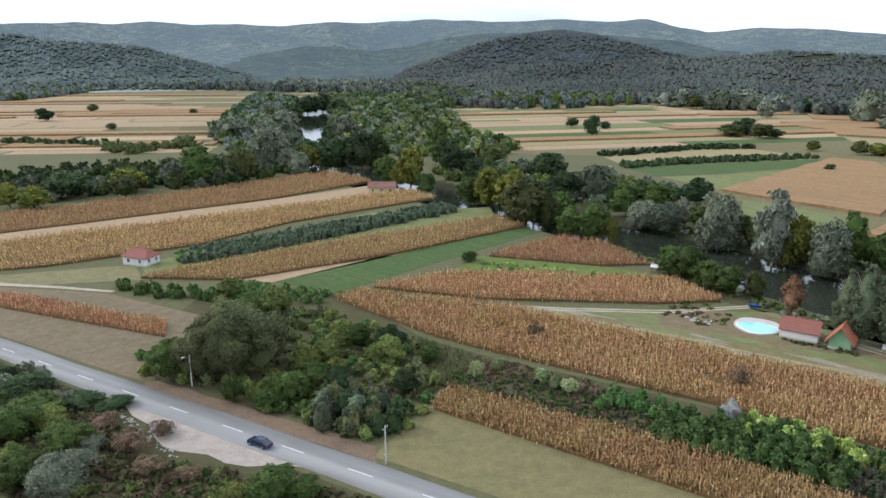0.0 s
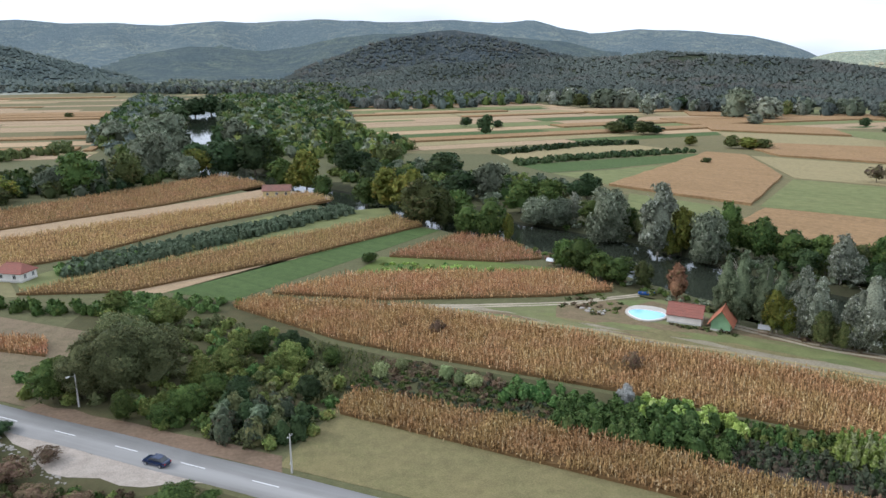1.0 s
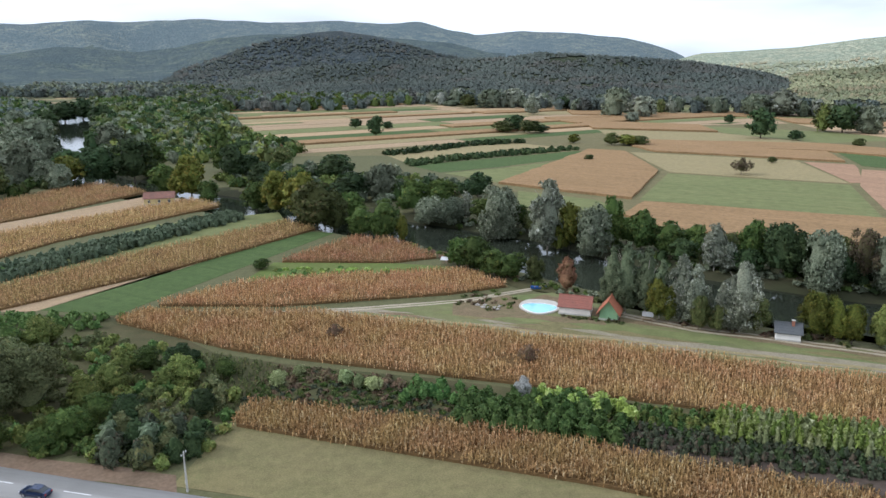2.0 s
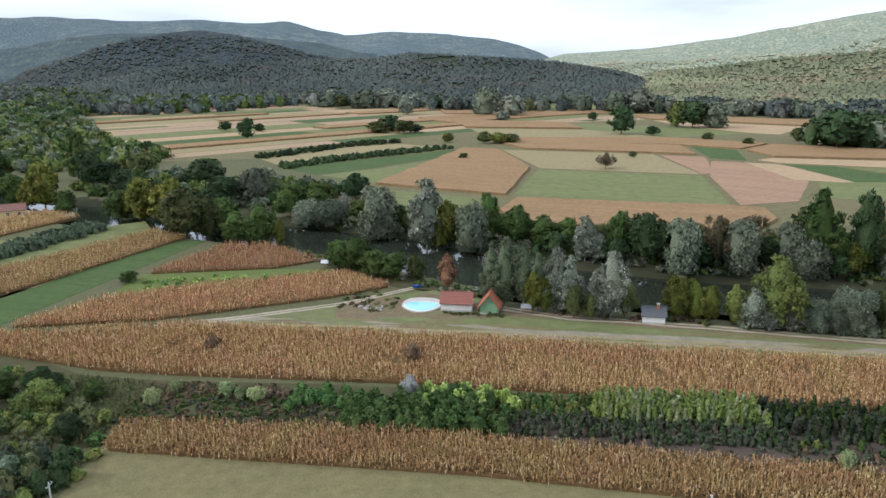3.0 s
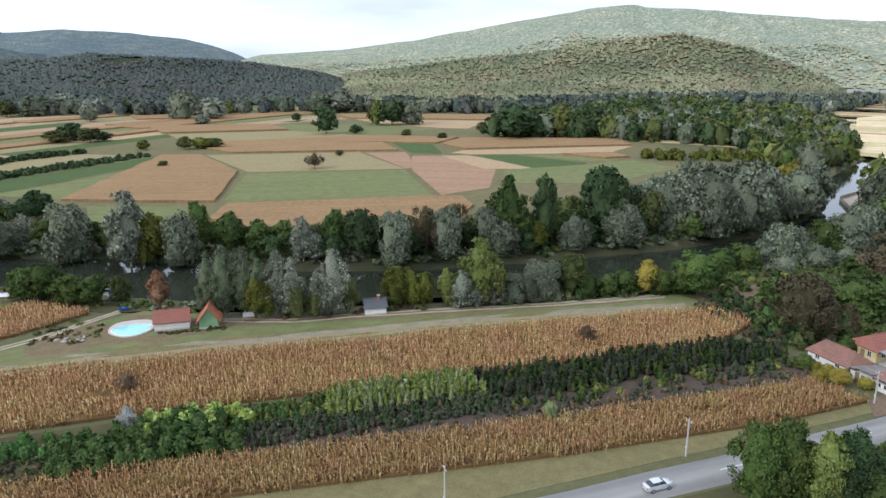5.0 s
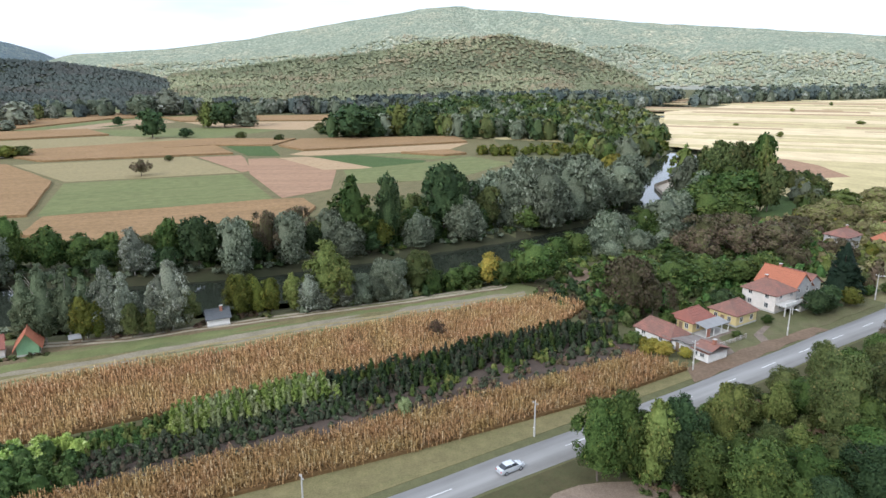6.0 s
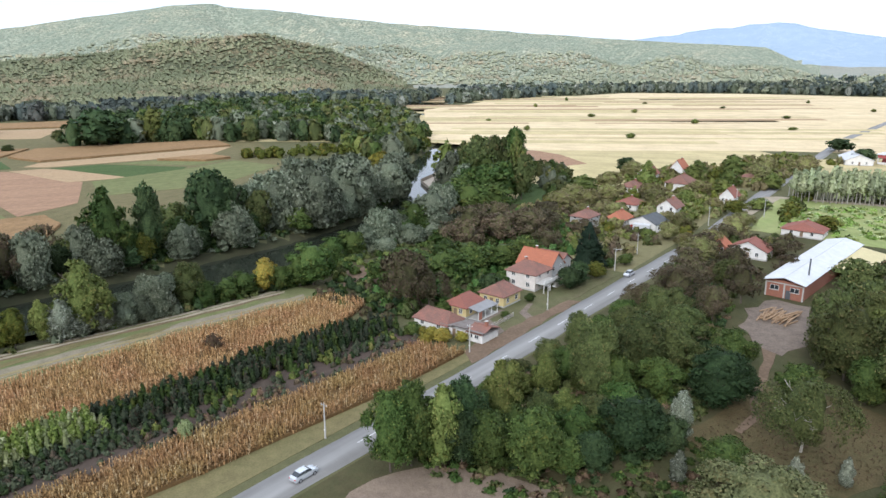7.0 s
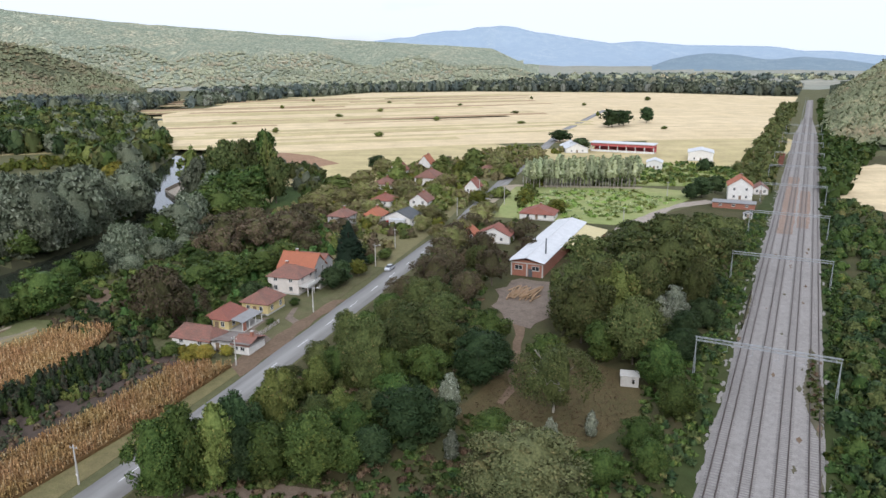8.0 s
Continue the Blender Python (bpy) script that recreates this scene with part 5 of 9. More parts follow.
for k, s in enumerate((37, 106, 166, 228, 286, 340, 396, 452, 520)):
    m = spot(*on_rail(s, 2.1), 0, RAIL_TURN)
    if k == 0:
        portal.matrix_world = m
    else:
        copy_thing(portal, m)


def mast_single():
    root = thing("catenary_mast", "grey steel mast with a bracket beside the far track", "railway mast", "catenary masts")
    bm = bmesh.new()
    lattice_mast(bm, 0, -0.2, 7.5)
    part("mast", bm, M_GALV, root)
    bm = bmesh.new()
    rod(bm, (0, 0, 6.8), (0, -3.2, 6.2), 0.05, 0.05, 4)
    rod(bm, (0, 0, 5.6), (0, -3.2, 6.2), 0.04, 0.04, 4)
    part("bracket", bm, M_GALV, root)
    return root


lone = mast_single()
for k, s in enumerate(range(590, 1000, 60)):
    m = spot(*on_rail(s, 5.2), 0, RAIL_TURN)
    if k == 0:
        lone.matrix_world = m
    else:
        copy_thing(lone, m)

# ---------- trees ----------
def forked(bm, a, way, length, r, rng, depth):
    """A limb that bends upward and forks twice."""
    b = a + way * length
    rod(bm, a, b, r, r * 0.62, 5)
    if depth:
        for k in range(2):
            turn = Vector((rng.uniform(-0.7, 0.7), rng.uniform(-0.7, 0.7), rng.uniform(-0.1, 0.5)))
            forked(bm, b, (way + turn).normalized(), length * rng.uniform(0.6, 0.85), r * 0.55, rng, depth - 1)


def trunk_mesh(h, w, rng, limbs=7, r=0.22, mat=None, lean=0.4, forks=0):
    bm = bmesh.new()
    p = Vector((0, 0, -0.3))
    top_p = Vector((rng.uniform(-lean, lean), rng.uniform(-lean, lean), h * 0.55))
    mid = (p + top_p) * 0.5 + Vector((rng.uniform(-0.3, 0.3), rng.uniform(-0.3, 0.3), 0))
    rod(bm, p, mid, r, r * 0.75)
    rod(bm, mid, top_p, r * 0.75, r * 0.45)
    for i in range(limbs):
        a = rng.uniform(0, 2 * math.pi)
        z0 = h * rng.uniform(0.22, 0.55)
        s = Vector((0, 0, 0)).lerp(top_p, z0 / (h * 0.55))
        s.z = z0
        e = s + Vector((math.cos(a) * w * 0.36, math.sin(a) * w * 0.36, h * rng.uniform(0.12, 0.32)))
        if forks:
            forked(bm, s, (e - s).normalized(), w * 0.19, r * 0.6, rng, forks)
            continue
        rod(bm, s, e, r * 0.4, r * 0.14, 5)
    me = bpy.data.meshes.new("trunk")
    bmesh.ops.recalc_face_normals(bm, faces=bm.faces)
    bm.to_mesh(me)
    bm.free()
    me.materials.append(mat or M_BARK)
    return me


SPECIES = {  # leaves, habit, height, width, leaf size, leaves per square metre, bark, label
    "green": ("green", "round", 12, 10, 0.62, 1.5, M_BARK, "green broadleaf tree with a full rounded crown", "tree"),
    "dark": ("dark", "round", 13, 10, 0.62, 1.5, M_BARK, "dark green broadleaf tree with a dense crown", "tree"),
    "light": ("light", "tall", 13, 8.5, 0.58, 1.5, M_BARK, "light green poplar with a loose upright crown", "tree"),
    "yellow": ("yellow", "round", 11, 8.5, 0.6, 1.5, M_BARK, "yellow-green tree turning to autumn colour", "tree"),
    "willow": ("willow", "weeping", 14, 12, 0.6, 1.5, M_BARK, "grey-green willow with billowing crown on the river bank", "willow"),
    "silver": ("silver", "tall", 14, 9, 0.52, 1.7, M_PALE_BARK, "silver-leaved white poplar with an upright crown", "poplar"),
    "olive": ("olive", "round", 12, 11, 0.58, 1.4, M_BARK, "olive-green tree with an airy crown", "tree"),
    "brown": ("brown", "open", 11, 12, 0.5, 1.6, M_BARK, "brownish tree with thinning dry crown", "tree"),
    "rust": ("rust", "tall", 10, 6, 0.5, 2.0, M_BARK, "small rust-coloured tree on the river bank", "tree"),
    "tall": ("green", "tall", 18, 12, 0.65, 1.4, M_BARK, "tall dense green poplar above its neighbours", "poplar"),
    "pale": ("pale", "tall", 10, 8, 0.5, 1.6, M_PALE_BARK, "pale grey dead-looking bush", "bush"),
    "autumn": ("autumn", "round", 11, 11, 0.55, 1.4, M_BARK, "fruit tree with turning olive-brown leaves, lightened for haze", "tree"),
    "gold": ("gold", "round", 9, 9, 0.55, 1.5, M_BARK, "golden yellow shrub", "bush"),
    "acacia": ("acacia", "round", 13, 11, 0.5, 1.4, M_BARK, "grey-green acacia with a soft feathery crown", "acacia"),
    "limby": ("olive", "open", 13, 13, 0.46, 1.4, M_PALE_BARK, "thin-leaved tree with pale bare limbs", "tree"),
    "drybush": ("weed", "open", 4, 4, 0.34, 1.4, M_BARK, "bare brownish bush", "bush"),
    "greypoplar": ("greypoplar", "tall", 15, 7, 0.5, 1.5, M_PALE_BARK, "grey-green poplar in a close clump", "poplar"),
    "whitebeam": ("palegreen", "round", 4, 4, 0.42, 1.4, M_PALE_BARK, "young pale-leaved bush", "bush"),
    "fir": ("fir", "cone", 13, 8, 0.55, 2.2, M_BARK, "dark dense fir beside the road", "fir"),
}
TREE_NAMES = {"willow": "willow_tree", "silver": "white_poplar", "light": "poplar_tree", "tall": "tall_poplar", "brown": "fruit_tree", "fir": "fir_tree", "yellow": "ash_tree", "autumn": "plum_tree", "olive": "maple_tree", "acacia": "acacia_tree", "limby": "walnut_tree", "dark": "elm_tree", "rust": "rusty_tree"}
TREE_BASE = {}


def tree_base(kind, variant, fine=1.0):
    key = (kind, variant, fine)
    if key not in TREE_BASE:
        leaves, habit, h, w, size, dens, bark, label, cat = SPECIES[kind]
        rng = random.Random(hash_of(kind) + variant * 17)
        nrng = np.random.default_rng(hash_of(kind) + variant * 31 + int(fine * 10))
        low = {"round": 0.14, "tall": 0.08, "weeping": 0.06, "open": 0.22, "cone": 0.05}[habit]
        form = Crown(habit, 2 * h * (1 - low) * 0.95 / w, nrng, {"open": 46, "cone": 60, "weeping": 40, "tall": 64}.get(habit, 52),
                     {"cone": 0.24, "weeping": 0.34, "open": 0.24, "tall": 0.28}.get(habit, 0.30), 0.1 if habit == "weeping" else 0.0)
        leaf = size * (0.86 if fine < 1.1 else 0.64) / fine ** 0.9
        count = card_count(form.area() * w * w / 4, leaf, {"open": 1.0, "tall": 1.3}.get(habit, 1.35))
        p, out_n = form.leaves(count, nrng, {"open": 0.6, "weeping": 0.35}.get(habit, 0.45))
        core = form.inside(9, 6, {"open": 0.6, "cone": 0.3}.get(habit, 0.42), habit != "open")
        up = np.array((0, 0, h * low))
        cards = leaf_cards(p * (w / 2) + up, out_n, leaf, nrng, 1.3 if habit in ("weeping", "tall") else 1.0)
        v, f, n = joined((core[0] * (w / 2) + up, core[1], core[2]), cards)
        crown = mesh_from("crown", v, f, M_LEAF[leaves], n)
        trunk = trunk_mesh(h, w, rng, 9 if habit == "open" else 6, 0.24 if h > 10 else 0.16, bark, 0.4, 2 if habit == "open" else 0)
        TREE_BASE[key] = (trunk, crown)
    return TREE_BASE[key]


def hash_of(text):
    return sum((i + 3) * ord(c) for i, c in enumerate(text))


def plant(kind, rows, group, fine=1.0, label="", name="tree", z=0.0):
    """Trees of one kind at rows of u, v, height, crown width."""
    leaves, habit, h0, w0, size, dens, bark, text, cat = SPECIES[kind]
    for i, (u, v, h, w) in enumerate(rows):
        far = math.hypot(u, v)
        trunk, crown = tree_base(kind, (i + int(abs(u))) % 3, (min(fine, 0.9 if far > 180 else 1.2 if far > 130 else 1.4)) if far < 270 else (0.7 if far < 420 else 0.42))
        root = thing(TREE_NAMES.get(kind, "tree") if name == "tree" else name, label or text, cat, group)
        base_z = z
        near_water = river_distance(np.array([float(u)]), np.array([float(v)]))[0]
        if near_water < RIVER_HALF + 3:
            base_z = z - 4.5 * min(1.0, (RIVER_HALF + 4 - near_water) / 7) ** 2 * 0.6
        root.matrix_world = spot(u, v, base_z, (u * 37 + v * 91) % 360, (w / w0, w / w0, (h - base_z) / h0))
        part("trunk", trunk, None, root)
        part("crown", crown, None, root)


BANK, FARBANK, VILLAGE, ROADWOOD, PLAIN, THICKET = ("trees on the near river bank", "trees on the far river bank", "village trees",
                                                      "trees between road and railway", "lone trees on the plain", "trees of the roadside thicket")
plant("green", [(-41, 201, 9, 8.5), (-36, 198, 10.5, 9.5), (-29, 193, 8.5, 9), (-24, 191, 8.2, 8), (101, 152, 6, 7), (106, 151, 6.8, 7.5), (123, 144, 12, 12), (120, 146, 8.5, 7), (115, 148, 7, 7), (95, 152, 6.8, 7)], BANK, 1.15)
plant("olive", [(-17.6, 190, 7.8, 5), (22.5, 162, 8.4, 5), (34.7, 163, 9, 6.4), (26.7, 161.5, 6.5, 4.4), (91.4, 154.4, 12, 8.5)], BANK, 1.15)
plant("rust", [(-8.6, 185, 9.6, 6)], BANK, 1.15)
plant("greypoplar", [(3, 171.7, 16.5, 6.4), (6.4, 170.3, 18.5, 7.2), (11.1, 169.5, 17.6, 7.2), (14.3, 167.7, 15.5, 5.6)], BANK, 1.15)
plant("light", [(68.3, 158.4, 17.8, 12.5), (59.3, 159.4, 10.2, 5.4)], BANK, 1.15)
plant("yellow", [(13.3, 166.6, 11.5, 6), (16.4, 165.6, 9.2, 5), (47, 161.8, 12, 7.4), (53.8, 160.3, 9.4, 5.4), (50.4, 160.8, 10.4, 5)], BANK, 1.15)
plant("gold", [(111.8, 150, 9.2, 7.5), (115, 149.5, 7, 4.5)], BANK, 1.15, "yellow-leaved ash on the river bank", "ash_tree")
plant("silver", [(18.8, 166, 17.5, 8), (21.8, 164.6, 15.5, 6.8), (31.3, 162.6, 17.6, 9.6), (29.1, 162.4, 14, 7), (62.5, 157.3, 10, 7.2), (70.7, 156, 8.4, 6.4), (66.2, 156.4, 7.2, 5.8)], BANK, 1.15)
plant("willow", [(83.5, 154.8, 10.8, 9.6), (75.9, 155.6, 7.6, 7), (79.9, 155, 8.2, 6)], BANK, 1.15)
plant("olive", [(-103, 241, 17, 19), (-97, 244, 11.5, 11), (150.5, 203, 16, 11)], FARBANK)
plant("green", [(-84, 236, 9.6, 11.5), (-74, 232, 13.5, 12), (-74, 272, 14, 12.6), (-64, 276, 14, 14), (3, 234, 17.5, 8.6), (12.5, 229.7, 14, 10.5), (21, 225, 11.5, 11), (42.7, 216, 15.5, 9), (162, 195, 9, 10.6)], FARBANK)
plant("dark", [(-135, 340, 13.5, 19), (-105, 290, 13, 12.3), (-55, 311, 11.5, 13.5), (49.7, 210, 16.5, 12.4), (54, 209, 14, 9), (134, 207, 26, 18), (140.6, 206, 21, 12)], FARBANK)
plant("silver", [(-52, 268, 11, 7), (-17.8, 234, 23, 13.4), (32.3, 213, 15, 9.4), (36, 212.5, 9.2, 7.2)], FARBANK)
plant("willow", [(-95, 295, 15.5, 14), (-65, 261, 9, 12.4), (-56, 259, 9.4, 11.2), (-36, 247, 16.5, 15), (-2.7, 228, 14.5, 12.4), (58, 201, 16, 12), (75, 202, 15.5, 11.6), (89.3, 204, 14.5, 10), (92.7, 199, 11, 11), (116.7, 196, 12, 9), (135, 196, 12, 12.6), (151, 212, 15.5, 9), (158.6, 203, 18, 13.6), (160, 200, 9.6, 7.6)], FARBANK)
plant("yellow", [(-67, 230, 9.4, 4.4), (-10.5, 234, 15, 8.6), (-13.7, 233, 7.6, 5.6), (104.6, 200, 10.2, 9.8), (132, 210.5, 9.6, 6.8)], FARBANK)
plant("tall", [(96.6, 203, 25, 15)], FARBANK)
plant("dark", [(108.3, 201, 25, 9)], FARBANK, label="tall narrow dark poplar beside a broader one", name="tall_poplar")
plant("brown", [(69.7, 207, 16, 10.6), (-58.4, 279, 8.4, 5.6), (83, 215, 14.5, 9.4)], FARBANK)
plant("willow", [(163, 202, 19, 17), (172, 196, 21, 18), (187, 199, 22, 20), (198, 203, 20, 18), (166, 214, 19, 18), (180, 212, 22, 19), (200, 216, 21, 20), (214, 222, 20, 18), (190, 228, 20, 18), (226, 234, 17, 15), (224, 209, 18, 18), (238, 218, 18, 17), (250, 229, 16, 15), (150, 210, 17, 15), (138, 200, 14, 12)], FARBANK)
plant("willow", [(174, 154, 6.5, 9), (193, 160, 14.5, 16), (208, 167, 14, 14), (182, 150, 6, 9), (160, 152, 5, 8)], BANK)
plant("gold", [(258, 246, 15, 14), (262, 252, 13, 12)], FARBANK, label="rounded golden tree at the water's edge", name="ash_tree")
plant("olive", [(295, 214, 22, 18), (289, 186, 18, 17), (300, 225, 17, 16)], BANK)
plant("green", [(283, 206, 20, 17), (246, 172, 17, 20), (311, 202, 26, 12), (266, 190, 14, 18), (220, 164, 13, 17), (272, 178, 14, 15), (232, 160, 12, 15), (316, 218, 18, 16), (224, 172, 13, 15), (236, 178, 13, 15), (249, 184, 14, 16), (261, 196, 14, 15), (271, 208, 13, 14), (278, 218, 11, 12)], BANK)
plant("green", [(148, 118, 9, 14), (160, 118, 8.6, 13), (136, 128, 8, 12), (168, 112, 8, 11), (178, 112, 8, 10), (152, 130, 6, 10), (164, 130, 7, 11), (138, 126, 5, 8), (178, 142, 6, 10), (156, 140, 4.5, 8)], VILLAGE, label="dense green orchard tree behind the farm houses")
plant("brown", [(125, 112, 15, 15), (129, 108, 10, 10), (187, 138, 13, 18), (190, 128, 11, 17), (201, 124, 11, 17), (213, 128, 9.5, 17), (176, 132, 11, 14), (225, 132, 9, 13), (205, 140, 11, 14), (193, 112, 7, 10), (215, 110, 7, 10)], VILLAGE)
plant("yellow", [(-290, 167, 9.8, 14), (-300, 163, 11, 10), (-289, 212, 11.8, 15), (-262, 306, 14, 15), (-186, 292, 19, 15), (-131, 266, 17, 14), (-118, 262, 17, 14), (-196, 296, 9, 9)], FARBANK)
plant("dark", [(-301, 189, 12, 19), (-253, 318, 17, 20), (-240, 326, 21, 20), (-185, 330, 19, 16), (-187, 348, 11, 14), (-138, 353, 12, 18), (-148, 300, 12, 14), (-160, 312, 13, 15), (-280, 330, 14, 18), (-108, 282, 12, 14), (-128, 288, 12, 14)], FARBANK)
plant("green", [(-274, 240, 20, 18), (-243, 345, 18, 17), (-96, 256, 11, 13), (-205, 300, 12, 14), (-170, 280, 9, 11), (-142, 270, 11, 12)], FARBANK)
plant("olive", [(-267, 262, 17, 15), (-180, 377, 12, 13), (-112, 256, 13, 13), (-276, 200, 10, 12)], FARBANK)
plant("willow", [(-283, 298, 21, 21), (-407, 392, 16, 26), (-96, 303, 14, 17), (-360, 380, 16, 18), (-330, 350, 16, 18), (-310, 320, 17, 18), (-420, 440, 15, 18), (-300, 262, 13, 15), (-380, 400, 15, 18), (-290, 240, 11, 13), (-284, 305, 13, 16), (-270, 298, 12, 15), (-256, 292, 11, 13), (-300, 316, 12, 14)], FARBANK)
plant("tall", [(-205, 356, 26, 13)], FARBANK)
plant("willow", [(169, 162, 11.5, 11.2), (175, 161, 9.9, 10.1), (164, 163, 6.9, 7.9), (262, 206, 16.6, 13.8), (254, 191, 13.5, 14.7)], BANK)
plant("green", [(186, 162, 11.6, 10.4), (199, 165, 11.7, 10.8), (215, 168, 11.1, 11.3), (153, 160, 7.7, 9.5), (253, 178, 19.5, 15.2), (254, 170, 17.6, 14.0), (176, 158, 7.2, 10.1), (187, 159, 6.9, 9.1), (144, 159, 7.3, 8.1)], BANK)
plant("light", [(260, 168, 30.3, 9.0), (286, 227, 20.0, 13.2)], BANK)
plant("olive", [(264, 191, 24.4, 16.1), (276, 190, 25.0, 15.3), (260, 165, 20.1, 12.5)], BANK)
plant("willow", [(-411, 454, 17.8, 21.6), (-337, 377, 12.9, 13.9), (-500, 529, 17.1, 23.2), (-330, 428, 16.8, 19.4)], FARBANK)
plant("dark", [(-545, 641, 19.3, 29.7), (-547, 670, 21.0, 27.8), (-474, 536, 18.4, 20.7), (-440, 562, 21.9, 23.1), (-362, 456, 14.0, 16.1), (-305, 374, 9.4, 13.3)], FARBANK)
plant("green", [(-30, 256, 9, 9), (-44, 262, 10, 10), (8, 240, 9, 9), (28, 226, 11, 10), (46, 222, 12, 10), (62, 213, 11, 10), (104, 212, 13, 11), (122, 206, 12, 10), (146, 204, 12, 10), (-12, 244, 8, 8)], FARBANK)
plant("olive", [(18, 234, 8, 9), (38, 224, 9, 9), (66, 218, 11, 10), (88, 210, 10, 9), (112, 206, 10, 9), (126, 216, 14, 12), (-24, 250, 7, 8)], FARBANK)
plant("dark", [(24, 219, 8, 8), (41, 210, 8, 8), (64, 206, 9, 8), (84, 206, 10, 8), (100, 198, 8, 7), (124, 199, 8, 8), (143, 199, 9, 8)], FARBANK)
plant("brown", [(76, 222, 8, 10), (90, 220, 8, 9), (60, 222, 7, 9)], FARBANK, label="bare reddish bush behind the river trees", name="bush")
# roadside thicket
plant("acacia", [(-100, 90, 14, 13), (-96, 95, 13, 12), (-107, 99, 12.5, 11.5), (-105, 88, 11, 10), (-112, 104, 9.5, 9)], THICKET, 1.35)
plant("green", [(-110, 84.5, 8, 8), (-91.6, 83, 5.6, 4.4), (-84, 84, 4.2, 5), (-87, 116, 5, 6), (-70, 116, 4, 4.6), (-82, 95, 5.4, 6), (-82.5, 88.5, 6, 6.4), (-121, 117, 6, 8)], THICKET, 1.35)
plant("light", [(-77, 112, 6.2, 6.4), (-89, 100, 6.4, 6.4), (-88, 106, 6, 6.6), (-116.5, 121, 7.6, 8), (-135, 124, 6, 7), (-89.5, 111.5, 6, 5.6), (-78, 108, 5, 4.5)], THICKET, 1.35, "bright willow-like young tree in the thicket")
plant("dark", [(-80, 117, 6, 6), (-76.5, 95.5, 5.4, 6.6), (-66, 101, 5.2, 5.6)], THICKET, 1.35)
# between road and railway
plant("green", [(79, 66, 8, 7.6), (78.5, 62, 9.4, 7.6), (79.5, 55, 9.4, 9), (81, 48, 11.4, 9.6), (84.5, 45, 6.4, 6.6), (85.5, 62, 5.8, 6.2), (128, 2, 10.4, 7.6), (99.5, 26.5, 5.6, 8), (117.4, -1, 8, 6.6), (104.6, 4, 6, 6.2), (94, 8.5, 5.4, 6), (97, 2, 6.4, 6), (110, 48.6, 9.6, 7.6), (137.5, 14, 8.8, 8)], ROADWOOD, 1.45)
plant("dark", [(77.5, 58.5, 9.6, 7.6), (120.5, 34.5, 11, 11.5), (96, 39.5, 10, 10.4), (99, 35, 7, 6.6), (124.5, 32, 7.2, 6.6)], ROADWOOD, 1.45)
plant("light", [(87, 66.5, 7.2, 5.8), (101, 65, 7.4, 6.8), (111, 55, 9.8, 6), (106, 61, 8.4, 6.4), (99.5, 53.5, 5.8, 6), (158, 13, 16, 10.5)], ROADWOOD, 1.45)
plant("olive", [(109, 52.5, 15.5, 10), (124, 50.6, 13, 11.5), (121.5, 62.5, 11.4, 6.8), (128, 46, 10.6, 9.4), (93.5, 54.5, 7.2, 5.8), (146, 19, 16, 12.4), (138, 7.6, 14.6, 11.5), (167.4, 7.3, 16.5, 11), (162, 24, 13, 9.6), (171, -4, 15, 8.4), (139, 60, 8, 8), (150, 58, 10, 9)], ROADWOOD, 1.4)
plant("silver", [(104.6, 35.2, 9.4, 5), (93, 31, 5.4, 3), (100.2, 17, 6.4, 2.6), (106.5, 11.6, 5.2, 2.6), (163.6, 0.7, 10.4, 8), (159, 3.6, 9, 5.4)], ROADWOOD, 1.45)
plant("limby", [(113, 19, 12.8, 13.5)], ROADWOOD, 1.35)
plant("green", [(69.0, 65.5, 13.5, 7.6), (72.1, 64.1, 14.7, 7.7)], ROADWOOD, 1.45)
plant("light", [(75.1, 60.3, 14.4, 7.3), (89.4, 59.7, 13.4, 7.0)], ROADWOOD, 1.45)
plant("dark", [(80.4, 60.3, 13.1, 7.1)], ROADWOOD, 1.45)
plant("acacia", [(84.5, 17.5, 11.5, 16)], ROADWOOD, 1.6, "broad grey-green tree with a domed crown")
plant("green", [(86, 54, 7.6, 8.4), (91, 60, 7, 7.6), (96, 66, 5.4, 6.4), (92, 47, 7.4, 8), (104, 45, 7.6, 8.4), (114, 60, 7.4, 7.6), (117, 44, 8, 8.4), (131, 63, 7.4, 8), (134, 54, 8.6, 9), (146, 64, 6.8, 8), (131, 24, 7, 8), (140, 38, 7.6, 8.6)], ROADWOOD, 1.4)
plant("olive", [(98, 46, 7.4, 8.2), (104, 66.5, 6, 6.6), (116, 66, 6, 6.8), (143, 50, 9.4, 9.6), (155, 56, 9, 9), (130, 38.5, 7.4, 8.6), (150, 6, 10, 10), (180, 12, 12, 12), (155, 24, 10.5, 10), (172, 18, 12, 11), (182, 20, 11, 11)], ROADWOOD, 1.4)
plant("dark", [(134, 2, 7.4, 8), (142, -1.5, 7.6, 8), (152, -2, 8, 8.4), (88, 42, 6.4, 7), (182, -6, 9, 10), (164, -6, 7, 8)], ROADWOOD, 1.4)
plant("brown", [(168, 60, 11, 13.5), (156, 65, 8, 8.4), (179, 48, 10.4, 10.6), (230, 52, 6.6, 10), (193, 66.5, 7, 9), (162, 49.5, 9.2, 9.8), (182, 61, 9, 9), (206, 58, 8, 10), (211, 45, 6.6, 8)], ROADWOOD, 1.3)
plant("olive", [(187, 3, 16.5, 14), (200, -5, 16, 13.5), (176, 64, 8.5, 9), (190, 55, 8, 8)], ROADWOOD, 1.25)
plant("olive", [(205, 13, 12, 15), (216, -2, 13, 14), (228, 4, 12, 14), (214, 18, 10, 12), (238, -10, 11, 13), (246, 2, 9, 11), (196, 2, 11, 13)], ROADWOOD, 1.2)
